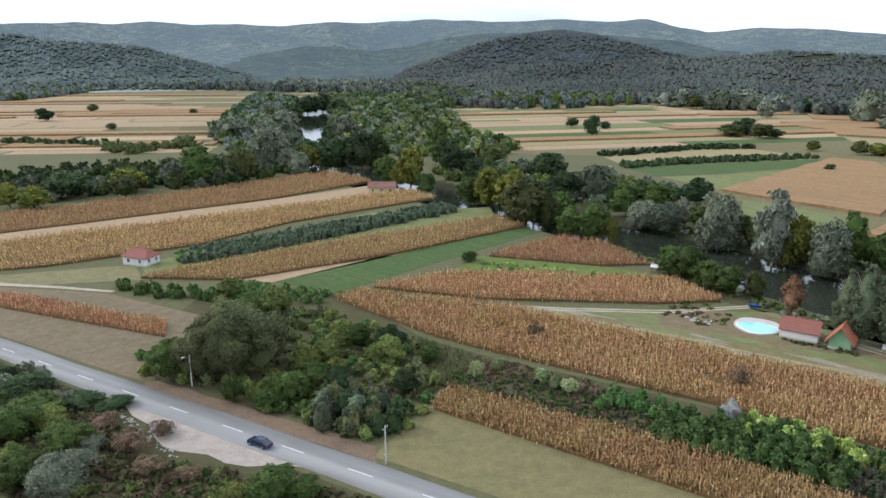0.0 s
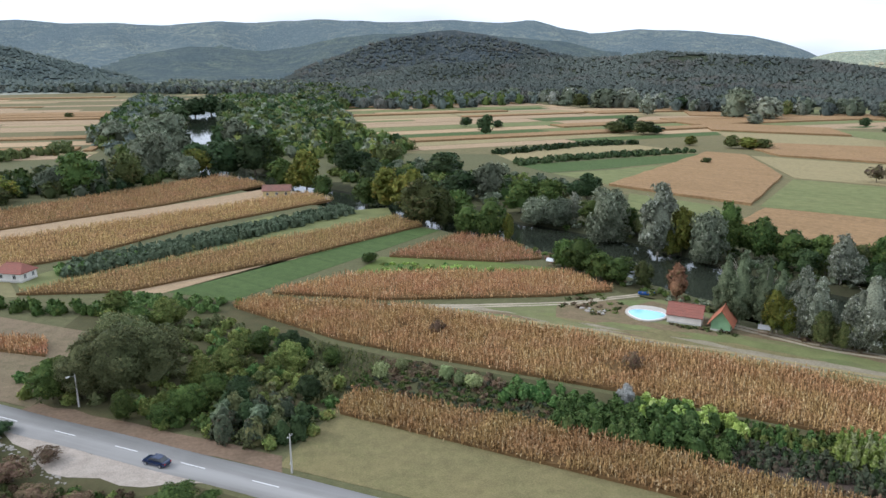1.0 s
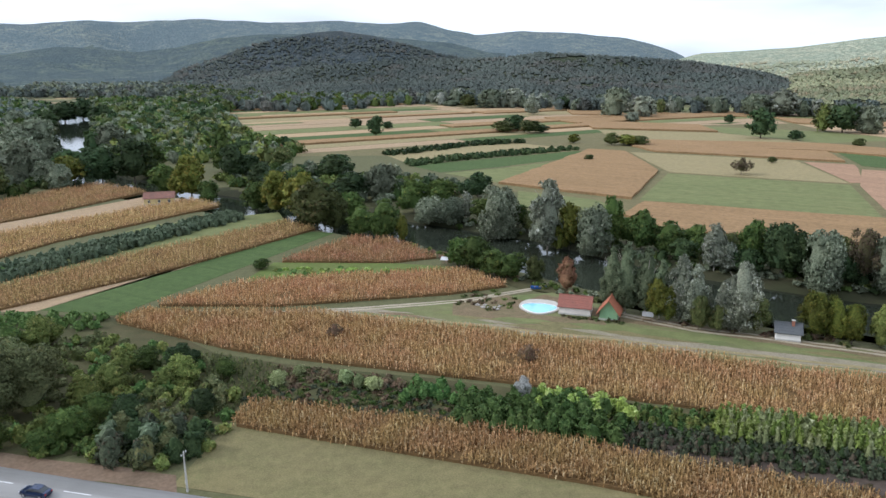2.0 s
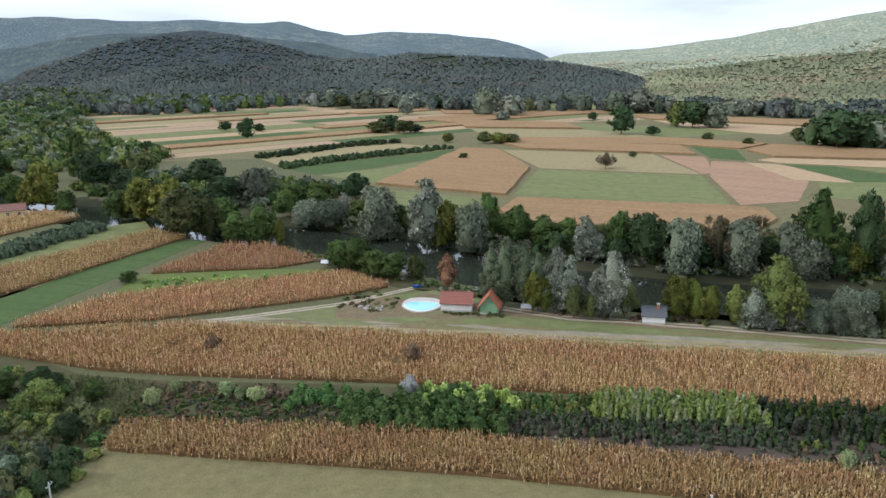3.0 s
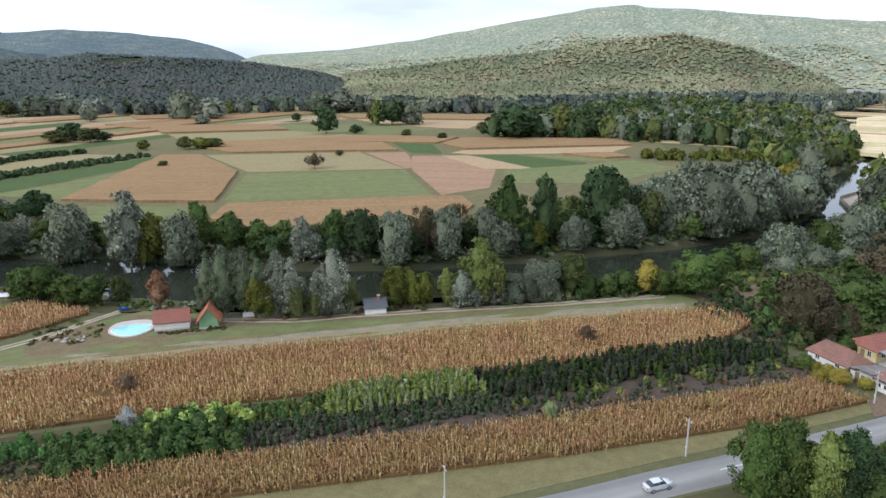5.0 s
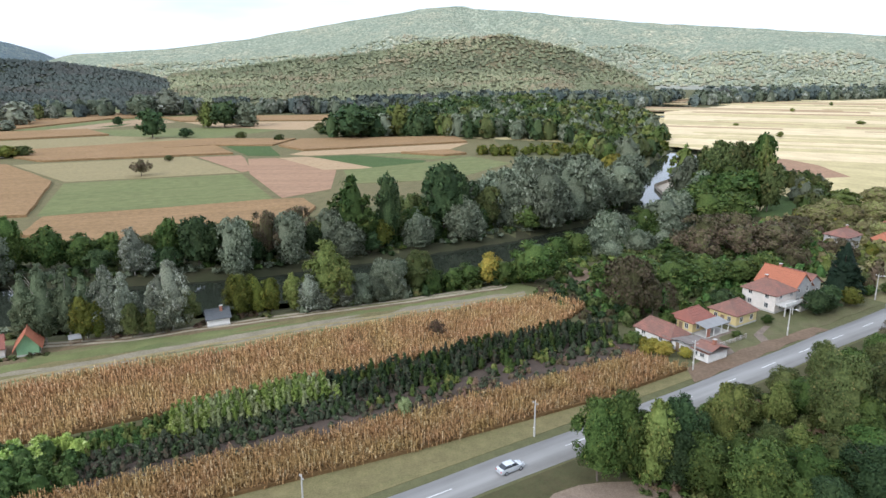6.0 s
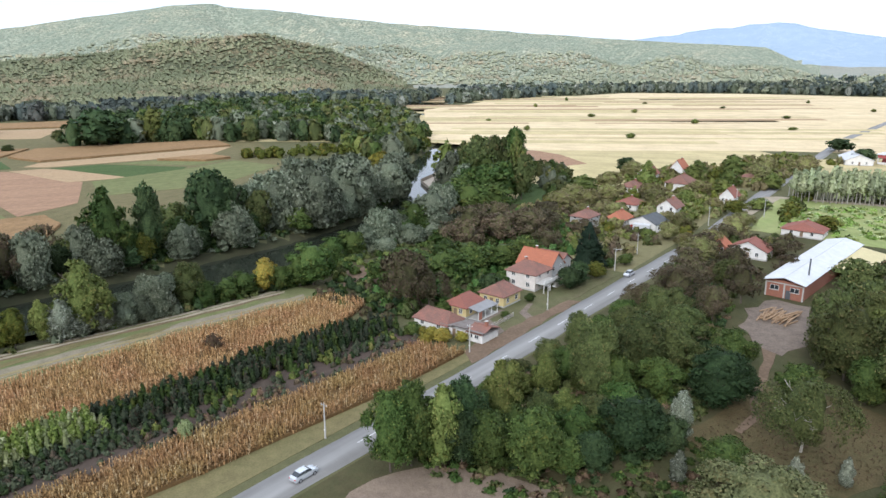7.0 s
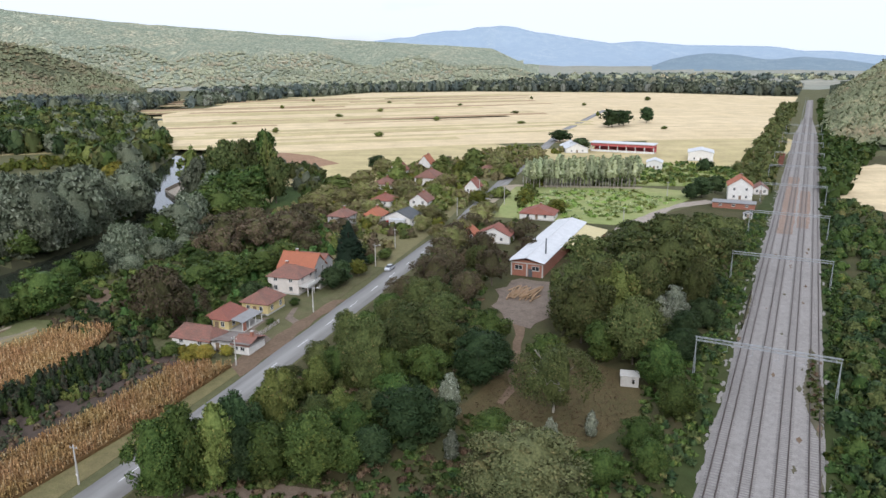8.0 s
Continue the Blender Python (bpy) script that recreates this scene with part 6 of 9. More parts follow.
plant("brown", [(196, 68.5, 8, 10), (216, 70, 8, 10), (236, 71, 7, 9)], ROADWOOD, 1.2)
plant("autumn", [(206, 68.5, 9, 11), (226, 71.5, 7, 9), (250, 72, 7, 9), (264, 73, 6, 8)], ROADWOOD, 1.2)
plant("fir", [(184, 93, 15.5, 12)], VILLAGE, 1.2)
plant("dark", [(163, 87.5, 6.5, 7.5), (169, 88, 6.5, 7), (148, 103, 5, 6)], VILLAGE, 1.3, "dark grey-green tree before the white house")
plant("yellow", [(176, 86.5, 5, 5.5), (179, 88, 4, 4)], VILLAGE, 1.3, "yellowing shrub by the roadside poles", "bush")
plant("green", [(138, 101, 3, 4), (126.5, 101.5, 3.5, 4.5), (148, 90.5, 2.2, 3), (152, 103, 4, 6), (134.5, 89, 1.6, 2.4), (112.5, 99, 3, 4), (188, 88, 3, 4), (194, 86, 3.5, 5)], VILLAGE, 1.4, "green bush in the farm yard", "bush")
plant("gold", [(114, 94.5, 2.6, 3.2), (113.5, 96.8, 2.2, 2.6), (116, 92.8, 2, 2.6)], VILLAGE, 1.5, "bright yellow shrub before the farm shed", "bush")
plant("light", [(288, 150, 9, 17), (314, 132, 10, 12), (331, 138, 12, 10), (336, 118, 11, 13), (377, 112, 12, 15), (302, 78, 5, 10), (345, 104, 9, 11), (360, 124, 10, 13), (352, 86, 8, 10), (326, 100, 7, 9), (296, 106, 6, 8)], VILLAGE)
plant("autumn", [(262, 134, 8, 11), (278, 132, 8, 11), (296, 122, 7, 10), (318, 108, 7, 10), (254, 118, 5.5, 8), (276, 108, 6, 8), (366, 96, 9, 12), (390, 100, 10, 13), (404, 84, 10, 13), (290, 92, 5, 7), (342, 150, 9, 12), (246, 90, 7, 9)], VILLAGE)
plant("autumn", [(240, 124, 7, 10), (256, 106, 5.5, 7), (286, 116, 7, 9), (250, 140, 8, 12), (268, 144, 8, 12), (232, 88, 6, 8), (225, 80, 5, 6), (310, 148, 8, 12), (244, 70, 7, 9)], VILLAGE)
plant("yellow", [(285, 82, 6, 9), (276, 48, 6, 9), (300, 66, 5, 8), (350, 112, 8, 8)], VILLAGE)
plant("dark", [(355, 160, 9, 12), (328, -6, 9, 11), (322, -2, 7, 8), (405, -8, 7, 9), (340, -12, 8, 9), (640, 66, 16, 20), (660, 58, 14, 16), (690, 40, 15, 14), (470, 68, 9, 14), (520, 90, 9, 16)], VILLAGE)
plant("olive", [(200, 26, 11, 12), (224, 14, 11, 13), (236, 6, 11, 12), (206, -6, 10, 12), (226, -12, 10, 12), (246, -14, 9, 11), (256, -6, 8, 10), (190, -4, 11, 12)], ROADWOOD, 1.2)
# the plain
plant("dark", [(262, 514, 20, 20), (332, 527, 21, 22), (-694, 423, 13, 18)], PLAIN, label="dark lone tree between the fields")
plant("light", [(281, 500, 27, 19), (174, 656, 22, 13)], PLAIN, label="light green poplar in a field row")
plant("dark", [(-180, 548, 17, 13), (-219, 610, 9, 11), (-189, 610, 7, 10), (-78, 617, 14, 19), (-54, 603, 7, 14), (114, 592, 24, 20), (137, 583, 8, 11), (188, 652, 24, 25), (243, 503, 27, 35), (-55, 884, 16, 21), (111, 722, 9, 9), (250, 504, 22, 23)], PLAIN, label="dark lone tree between the fields")
plant("silver", [(-82, 802, 23, 20), (-119, 926, 25, 36), (33, 779, 24, 30), (178, 828, 29, 38), (22, 728, 10, 14)], PLAIN)
plant("willow", [(-145, 904, 22, 35), (6, 794, 29, 31), (96, 864, 19, 12), (152, 828, 23, 32), (320, 788, 18, 36), (-200, 926, 7, 22), (207, 652, 21, 25)], PLAIN, label="grey-green willow at the plain's edge")
plant("yellow", [(-24, 532, 7, 9), (14, 526, 8, 16)], PLAIN, label="yellow-green bush between the fields", name="bush")
plant("olive", [(-85, 602, 10, 21), (-63, 598, 11, 19), (3, 525, 9, 10), (23, 526, 7, 12), (176, 662, 23, 18), (234, 545, 10, 9), (322, 865, 9, 20), (54, 828, 17, 13), (-174, 904, 17, 21)], PLAIN, label="low bush between the fields", name="bush")
plant("brown", [(70, 402, 9, 11)], PLAIN, label="bare pinkish tree in a stubble field")
plant("olive", [(-10, 440, 4, 6), (-770, 528, 9, 14), (-560, 400, 6, 10), (-640, 560, 6, 9), (190, 520, 5, 8), (95, 452, 4, 5), (170, 548, 6, 9)], PLAIN, label="low bush between the fields")
rng_plain = random.Random(12)
plant("light", [to_uv(*q) + (rng_plain.uniform(2.5, 6), rng_plain.uniform(5, 9)) for q in
                ((560, -60), (610, 20), (700, 60), (760, -40), (690, -130), (820, -90), (900, -200), (760, -230), (640, -200), (980, -120), (860, -350), (700, -300), (760, -380),
                 (1010, -330), (930, -470), (620, -290), (560, -300), (1040, -20), (900, 20))], PLAIN, label="small round bush on the straw plain")


# ---------- thickets, hedges and woods: joined foliage ----------
def leafy_patch(name, poly, spacing, heights, leaves, label, category, size=0.5, dens=1.6, seed=1, wide=0.5, skip=0.15, bases=None):
    """Shrubs or crowns filling a plan area, in uneven heights, as one mass."""
    rng = np.random.default_rng(seed)
    p = np.asarray(poly, float)
    (u0, v0), (u1, v1) = p.min(0), p.max(0)
    u, v = np.meshgrid(np.arange(u0, u1, spacing), np.arange(v0, v1, spacing))
    u, v = u.ravel() + rng.normal(0, spacing * 0.33, u.size), v.ravel() + rng.normal(0, spacing * 0.33, v.size)
    ok = inside(poly, u, v) & (rng.uniform(0, 1, u.size) > skip) & (river_distance(u, v) > RIVER_HALF + (3.5 if bases is None else -0.5))
    u, v = u[ok], v[ok]
    vary = 0.6 * lattice_noise(u, v, spacing * 4, seed) + 0.4 * rng.uniform(0, 1, len(u))
    h = heights[0] + (heights[1] - heights[0]) * vary
    z = np.zeros(len(u)) if bases is None else bases(u, v)
    sorts = leaves if isinstance(leaves, tuple) else (leaves,)
    high = heights[1] > 6.5
    far = np.hypot(u, v).mean()
    size = max(size, 0.004 * far)
    r = np.clip(h * wide * rng.uniform(0.75, 1.25, len(u)), spacing * 0.5, spacing * (0.85 if high else 1.05))
    return grown_mass(name, u, v, z, r, h, ("round", "weeping", "tall") if high else ("bush", "bush", "round"), sorts, size, 0.95 if far > 170 else 1.25, rng, label, category)


def grown_mass(name, u, v, z, r, h, forms, sorts, size, cover, rng, label, category, loose=0.45):
    """Many plants of a few crown forms as one mass; every plant takes one of the sorts of leaves."""
    x = at3(np.stack([u, v, z], 1))
    sort_of = rng.integers(0, len(sorts), len(u))
    models = [Crown(forms[k % len(forms)], 2.0, rng, 16, 0.4) for k in range(9)]
    model_of = rng.integers(0, 9, len(u))
    sets, index = [], []
    for k, model in enumerate(models):
        for i in np.nonzero(model_of == k)[0]:
            scale = np.array((r[i], r[i], h[i] * 0.5))
            turn = rng.uniform(0, 2 * math.pi)
            c, s = math.cos(turn), math.sin(turn)
            spin = np.array(((c, -s, 0), (s, c, 0), (0, 0, 1)))
            p, n = model.leaves(card_count(model.area() * r[i] * (r[i] + h[i] * 0.5) / 2, size, cover), rng, loose)
            n = (n / scale) @ spin.T
            n /= np.linalg.norm(n, axis=1)[:, None]
            cards = leaf_cards((p * scale) @ spin.T + x[i], n, size, rng)
            cp, cf, cn = model.inside(6, 4, 0.3, False)
            one = joined(((cp * scale) @ spin.T + x[i], cf, cn @ spin.T), cards)
            sets.append(one)
            index.append(np.full(len(one[1]), sort_of[i]))
    vv, ff, nn = joined(*sets)
    return single(name, mesh_from(name, vv, ff, [M_LEAF[q] for q in sorts], nn, index=np.concatenate(index)), label, category, kind="stuff")


def weed_patch(name, poly, tall, leaves, label, category, seed):
    """Loose standing weeds and dry grass: bent blades in uneven clumps."""
    v, f, n = corn_plants(poly, 0.95, 0.8, np.random.default_rng(seed), tall * 0.85, 4, 20.0, 0.2, 0.6)
    return single(name, mesh_from(name, v, f, M_LEAF[leaves], n), label, category, kind="stuff")


def stalk_patch(name, poly, spacing, heights, leaves, label, category, seed=1, skip=0.0):
    """Upright leafy stems in rows (nursery saplings)."""
    rng = np.random.default_rng(seed)
    p = np.asarray(poly, float)
    (u0, v0), (u1, v1) = p.min(0), p.max(0)
    u, v = np.meshgrid(np.arange(u0, u1, spacing * 0.8), np.arange(v0, v1, spacing * 1.15))
    u, v = u.ravel() + rng.normal(0, 0.2, u.size), v.ravel() + rng.normal(0, 0.2, v.size)
    ok = inside(poly, u, v) & (rng.uniform(0, 1, u.size) >= skip)
    u, v = u[ok], v[ok]
    h = heights[0] + (heights[1] - heights[0]) * (0.5 * lattice_noise(u, v, 6, seed) + 0.5 * rng.uniform(0, 1, len(u)))
    return grown_mass(name, u, v, np.zeros(len(u)), np.full(len(u), spacing * 0.52), h, ("spire",), leaves if isinstance(leaves, tuple) else (leaves,), 0.5, 1.1, rng, label, category, 0.35)


# nursery strip between the corn fields
field("nursery_soil", [(-4, 103.5), (4, 114), (50, 117), (112, 111), (112, 94.5), (60, 98), (20, 102)], M_DARKSOIL, "dark bare soil between rows of saplings", "soil", 0.17, 0.6)
leafy_patch("weeds", [(-62, 107), (-62, 123), (-34, 121), (-24, 117), (-22, 108)], 1.25, (0.25, 0.75), ("olive", "green", "sapling", "weed"), "dull grass and weeds in the nursery strip", "weeds", 0.24, 0.9, 21, 0.9, 0.03)
leafy_patch("weeds", [(-60, 117.5), (-60, 123), (-36, 122), (-34, 118)], 1.4, (0.5, 1.3), ("brown", "weed", "brown"), "dry brown weeds in the nursery strip", "weeds", 0.24, 0.9, 121, 0.8, 0.1)
leafy_patch("shrubs", [(-34, 112), (-33, 121.5), (-22, 121), (-20, 113)], 2.2, (1.6, 3.0), "lush", "lush green broad-leaved shrubs", "shrubs", 0.44, 1.92, 22, 0.5)
leafy_patch("shrubs", [(-22, 106), (-24, 117), (-2, 119), (5, 114), (5, 104)], 2.2, (2.4, 3.8), "lush", "tall lush green shrubs in the nursery strip", "shrubs", 0.47, 1.92, 23, 0.5)
leafy_patch("shrubs", [(-10, 114), (-9, 121), (5, 119.5), (8, 114)], 2.0, (2.2, 3.4), "bright", "bright green shrubs in the nursery strip", "shrubs", 0.44, 1.92, 24, 0.5)
stalk_patch("saplings", [(20, 110), (20, 119), (48, 117.5), (48, 109)], 1.5, (3.0, 4.2), ("bright", "bright", "palegreen"), "rows of bright green nursery saplings", "saplings", 25)
stalk_patch("saplings", [(3, 106), (4, 113), (22, 113), (50, 110), (52, 103)], 1.5, (1.2, 2.4), ("sapling", "dark", "sapling", "sapling"), "dark bare-stemmed saplings in rows", "saplings", 26, 0.1)
stalk_patch("saplings", [(3, 102.5), (3, 106), (52, 103), (84, 101.5), (112, 98.5), (112, 95), (80, 97), (52, 99)], 1.4, (0.6, 1.7), ("sapling", "brown", "weed", "sapling"), "thin bare stems standing in dark soil", "saplings", 126, 0.55)
stalk_patch("saplings", [(49, 107), (49, 117), (80, 116), (112, 112), (112, 103), (80, 105)], 1.7, (2.4, 3.9), ("sapling", "green", "sapling", "dark"), "rows of dark green nursery saplings", "saplings", 27, 0.08)
stalk_patch("saplings", [(50, 102.5), (50, 107.5), (80, 105.5), (112, 103.5), (112, 98.5), (80, 100.5)], 1.6, (1.0, 2.4), ("green", "sapling", "dark", "light", "sapling"), "mixed young saplings before the taller rows", "saplings", 227, 0.35)
stalk_patch("saplings", [(5, 112), (6, 119), (21, 119), (21, 112)], 1.5, (1.2, 2.3), ("green", "light", "lush"), "young green saplings in the nursery strip", "saplings", 127)
stalk_patch("saplings", [(62, 106), (61, 112), (72, 111), (71, 106)], 1.5, (1.8, 3.0), "green", "green nursery saplings among darker rows", "saplings", 28)
plant("pale", [(-12.5, 119.5, 4.6, 3.6)], "single bushes in the nursery strip", 1.6, "pale grey dead-looking bush in the nursery strip", "bush")
plant("green", [(-116, 61, 4.6, 10.2), (-113, 56, 5.7, 8.7), (-102, 58, 4.7, 7.5), (-65, 65, 4.6, 7.6), (-99, 49, 5.1, 6.9), (-61, 67, 3.1, 5.0)], "bushes below the road", 1.7, "green bush on the slope below the road", "bush")
plant("light", [(-111, 61, 4.6, 6.9), (-89, 51, 2.3, 3.8), (-104, 51, 4.6, 5.4), (-69, 62, 2.8, 5.0)], "bushes below the road", 1.7, "light green bush below the road", "bush")
plant("willow", [(-92, 51, 5.8, 8.9), (-118, 66, 2.6, 6.3), (-98, 60, 2.8, 4.7)], "bushes below the road", 1.7, "grey-green rounded bush below the road", "bush")
plant("dark", [(-124, 64, 5.3, 9.6), (-114, 69, 2.2, 7.5), (-133, 65, 4.6, 6.7), (-108, 71, 1.9, 6.3)], "bushes below the road", 1.7, "dark green bush at the road's edge", "bush")
leafy_patch("weeds", [(-36, 168), (-26, 164.5), (-20, 166), (-20, 174), (-26, 181), (-33, 178)], 1.9, (0.12, 0.45), ("weed", "olive", "light"), "dry tall grass beside the pool", "weeds", 0.22, 0.9, 201, 0.8, 0.4)
leafy_patch("weeds", [(-9, 163.6), (6, 161.8), (6, 163), (-9, 164.9)], 1.2, (0.3, 0.8), ("weed", "olive", "brown"), "dry weeds along the pool house wall", "weeds", 0.24, 0.9, 202, 0.8, 0.1)
plant("drybush", [(-93, 63, 3.5, 6.5), (-103, 65, 2.5, 6.9), (-85, 60, 3.0, 5.4), (-93, 69, 2.1, 4.9), (-79, 62, 2.2, 4.4)], "bushes below the road", 1.5, "rusty dry bush below the lay-by", "bush")
plant("drybush", [(-13, 134, 4.8, 3.8), (79, 125, 4.4, 3.9), (-56, 138, 4.1, 3.7)], "single bushes in the nursery strip", 1.5, "bare brownish bush standing in the corn", "bush")
plant("whitebeam", [(-46, 118, 3.2, 3.2), (-43, 117, 2.8, 2.6), (-40, 116.4, 3.1, 3.2), (-58, 114, 3.6, 3.2), (-56, 119, 2.6, 2.4)], "single bushes in the nursery strip", 1.6, "young pale green bush in the weeds", "bush")
plant("whitebeam", [(55, 97.6, 3.8, 2.8)], "single bushes in the nursery strip", 1.6, "lone light green sapling by the corn", "bush")
plant("gold", [(113, 91, 3.4, 4.5), (110, 93, 2.8, 3), (116, 88, 2.4, 3)], VILLAGE, 1.4, "golden yellow shrub beside the farm sheds", "bush")
leafy_patch("weeds", [(-94, 177), (-92, 187), (-66, 194), (-46, 196.5), (-44, 194.5), (-70, 187)], 2.2, (0.2, 0.7), ("bright", "light", "lush"), "fresh green weeds in the strip between corn wedges", "weeds", 0.4, 0.9, 203, 0.8, 0.35)
plant("green", [(-97.5, 186, 3.4, 5.2)], "single bushes in the nursery strip", 1.4, "round green bush at the corner of the corn", "bush")
# roadside thicket
leafy_patch("thicket", [(-122, 82.5), (-84, 82.5), (-63, 83), (-58, 94), (-62, 108), (-78, 122), (-112, 130), (-140, 124), (-122, 104)], 3.0, (0.7, 3.0), ("light", "lush", "olive", "light", "acacia"),
            "dense green roadside thicket", "thicket", 0.42, 1.4, 31, 0.55, 0.4)
leafy_patch("thicket", [(-92, 86), (-78, 84), (-68, 88), (-70, 96), (-84, 98)], 3.2, (1.8, 3.8), ("green", "green", "light"), "darker shrubs in the thicket", "thicket", 0.53, 1.36, 32, 0.55, 0.3)
leafy_patch("thicket", [(-76, 84.5), (-62, 83.5), (-58.5, 93), (-70, 97), (-77, 92)], 2.4, (3.4, 5.2), ("acacia", "sapling", "dark", "hedge"), "grey-green twiggy bush in the thicket", "thicket", 0.32, 1.76, 33, 0.5, 0.3)
leafy_patch("thicket", [(-132, 126), (-112, 132), (-106, 140), (-126, 139), (-146, 134)], 2.6, (1.0, 2.6), "lush", "lush green scrub at the field corner", "scrub", 0.47, 1.44, 34, 0.55, 0.2)
leafy_patch("hedge", [(-168, 113), (-150, 116), (-132, 122), (-134, 126), (-152, 121), (-168, 117)], 2.2, (2.0, 3.6), "green", "green hedge by the farm lane", "hedge", 0.47, 1.44, 35, 0.5)
weed_patch("weeds", [(-74, 104), (-62, 100), (-60, 122), (-80, 126)], 1.3, "olive", "low weeds at the end of the corn", "weeds", 36)
leafy_patch("hedge", [(-170, 139), (-160, 162), (-138, 236), (-132, 256), (-146, 254), (-166, 190), (-179, 150)], 1.9, (2.3, 3.1), "hedge", "long grey-green hedge between fields", "hedge", 0.53, 1.28, 38, 0.5, 0.05)
leafy_patch("hedge", [(-180, 146), (-172, 140), (-162, 165), (-168, 172)], 2.6, (1.4, 2.6), "lush", "green shrubs beside the red-roofed hut", "hedge", 0.47, 1.44, 39, 0.5)
# verge scrub on the railway side of the road
leafy_patch("scrub", [(-170, 71), (-150, 71.5), (-126, 71), (-118, 62), (-112, 40), (-150, 44)], 3.4, (1.4, 4.2), ("green", "olive", "willow", "light"), "green scrub below the road", "scrub", 0.63, 0.64, 41, 0.55, 0.2)
leafy_patch("scrub", [(-88, 64), (-72, 67.5), (-56, 70), (-50, 66), (-56, 40), (-84, 40)], 2.1, (0.4, 1.7), ("olive", "weed", "green", "light"), "olive scrub at the road's edge", "scrub", 0.3, 1.2, 43, 0.6, 0.1)
leafy_patch("weeds", [(-126, 71.6), (-112, 71.4), (-98, 65.5), (-88, 60), (-74, 67), (-56, 70.8), (-50, 70.5), (-40, 60), (-50, 40), (-90, 34), (-124, 40)], 1.6, (0.3, 1.3), ("weed", "autumn", "weed", "olive", "brown"), "low mixed weeds below the lay-by", "weeds", 0.28, 1.0, 46, 0.7, 0.08)
weed_patch("weeds", [(104, 34), (122, 31), (132, 28), (134, 12), (118, 6), (104, 12), (98, 22)], 0.35, "weed", "sparse dry weeds round the concrete hut", "weeds", 159)
leafy_patch("weeds", [on_rail(*q) for q in ((24, -7.6), (40, -7.6), (58, -6.2), (50, -5.6), (38, -5.2), (28, -6.4))], 0.8, (0.15, 0.4), ("weed", "olive", "green"), "low weeds growing through the outer track", "weeds", 0.2, 0.9, 160, 0.8, 0.3, lambda u, v: np.full(len(u), 0.46))
leafy_patch("verge_weeds", [on_rail(*q) for q in ((-30, -8.8), (120, -8.8), (250, -8.8), (250, -13), (120, -12.6), (-30, -11))], 2.1, (0.3, 1.5), ("green", "dark", "lush", "green"), "dense green weeds along the ballast edge", "scrub", 0.32, 1.0, 158, 0.7, 0.15)
# undergrowth between road and railway
leafy_patch("undergrowth", [(70, 63), (98, 68), (150, 67), (190, 66), (186, 50), (160, 46), (140, 40), (118, 36), (96, 36), (84, 44)], 3.2, (0.6, 2.8), ("green", "olive", "dark"),
            "dense green undergrowth beside the road", "undergrowth", 0.42, 1.2, 51, 0.55, 0.3)
leafy_patch("undergrowth", [(72, 66), (110, 69), (190, 66), (188, 52), (160, 46), (146, 38), (112, 38), (96, 32), (84, 24), (74, 34)], 2.1, (0.2, 0.9), ("green", "olive", "weed", "dark"),
            "rough grass and weeds under the roadside trees", "undergrowth", 0.32, 0.9, 151, 0.8, 0.3)
leafy_patch("undergrowth", [(88, 12), (118, 6), (136, 2), (190, -6), (240, -16), (250, 6), (200, 26), (170, 22), (142, 24), (137, 7), (118, 5), (102, 11), (94, 20)], 3.4, (0.5, 2.2), ("dark", "green", "olive"),
            "dark undergrowth beside the railway", "undergrowth", 0.45, 1.4, 52, 0.55, 0.55)
leafy_patch("undergrowth", [(60, 2), (86, -1.5), (100, -4), (150, -10.5), (230, -21.5), (300, -30.5), (300, -24), (200, -4), (134, 5), (116, 4), (90, 12), (60, 14)], 1.9, (0.25, 1.5), ("green", "olive", "dark", "green"), "low green bushes and grass along the railway", "scrub", 0.3, 1.1, 53, 0.7, 0.12)
leafy_patch("undergrowth", [(74, 40), (84, 40), (96, 32), (110, 30), (104, 35), (96, 22), (88, 26), (76, 32)], 2.0, (0.3, 1.1), ("olive", "green", "weed"), "low weeds in a clearing", "weeds", 0.34, 1.0, 54, 0.7, 0.2)
leafy_patch("scrub", [(100, -24), (200, -40), (330, -58), (330, -66), (250, -75), (180, -80), (60, -70), (60, -20)], 4.6, (1.5, 4.6), ("green", "olive", "dark"), "green scrub beyond the railway", "scrub", 0.79, 0.40, 55, 0.55, 0.15)
leafy_patch("scrub", [(330, -55), (560, -87), (900, -132), (1060, -153), (1060, -175), (800, -160), (520, -112), (460, -92), (340, -64)], 6.0, (3.0, 8.0), "green", "trees and scrub along the railway", "scrub", 1.37, 0.16, 56, 0.5, 0.1)
leafy_patch("scrub", [(340, -34), (420, -44), (600, -67), (1000, -121), (1000, -104), (600, -52), (420, -24), (345, -26)], 5.0, (2.0, 5.5), "olive", "scrub on the station side of the railway", "scrub", 1.26, 0.16, 57, 0.5, 0.25)
# river banks
leafy_patch("riverside_scrub", [(58, 157), (84, 152.5), (118, 147), (134, 146), (138, 158), (100, 159), (62, 163)], 2.6, (1.2, 4.2), ("green", "olive", "willow", "dark"),
            "green scrub along the near river bank", "scrub", 0.45, 1.2, 61, 0.55, 0.15, bank_z)
leafy_patch("riverside_scrub", [(-62, 214), (-46, 206), (-20, 187), (-6, 178), (16, 168), (16, 172), (-8, 186), (-22, 196), (-48, 214), (-60, 222)], 2.4, (0.4, 1.5), ("green", "olive", "willow", "weed"),
            "low scrub along the near river bank", "scrub", 0.45, 1.0, 60, 0.55, 0.4, bank_z)
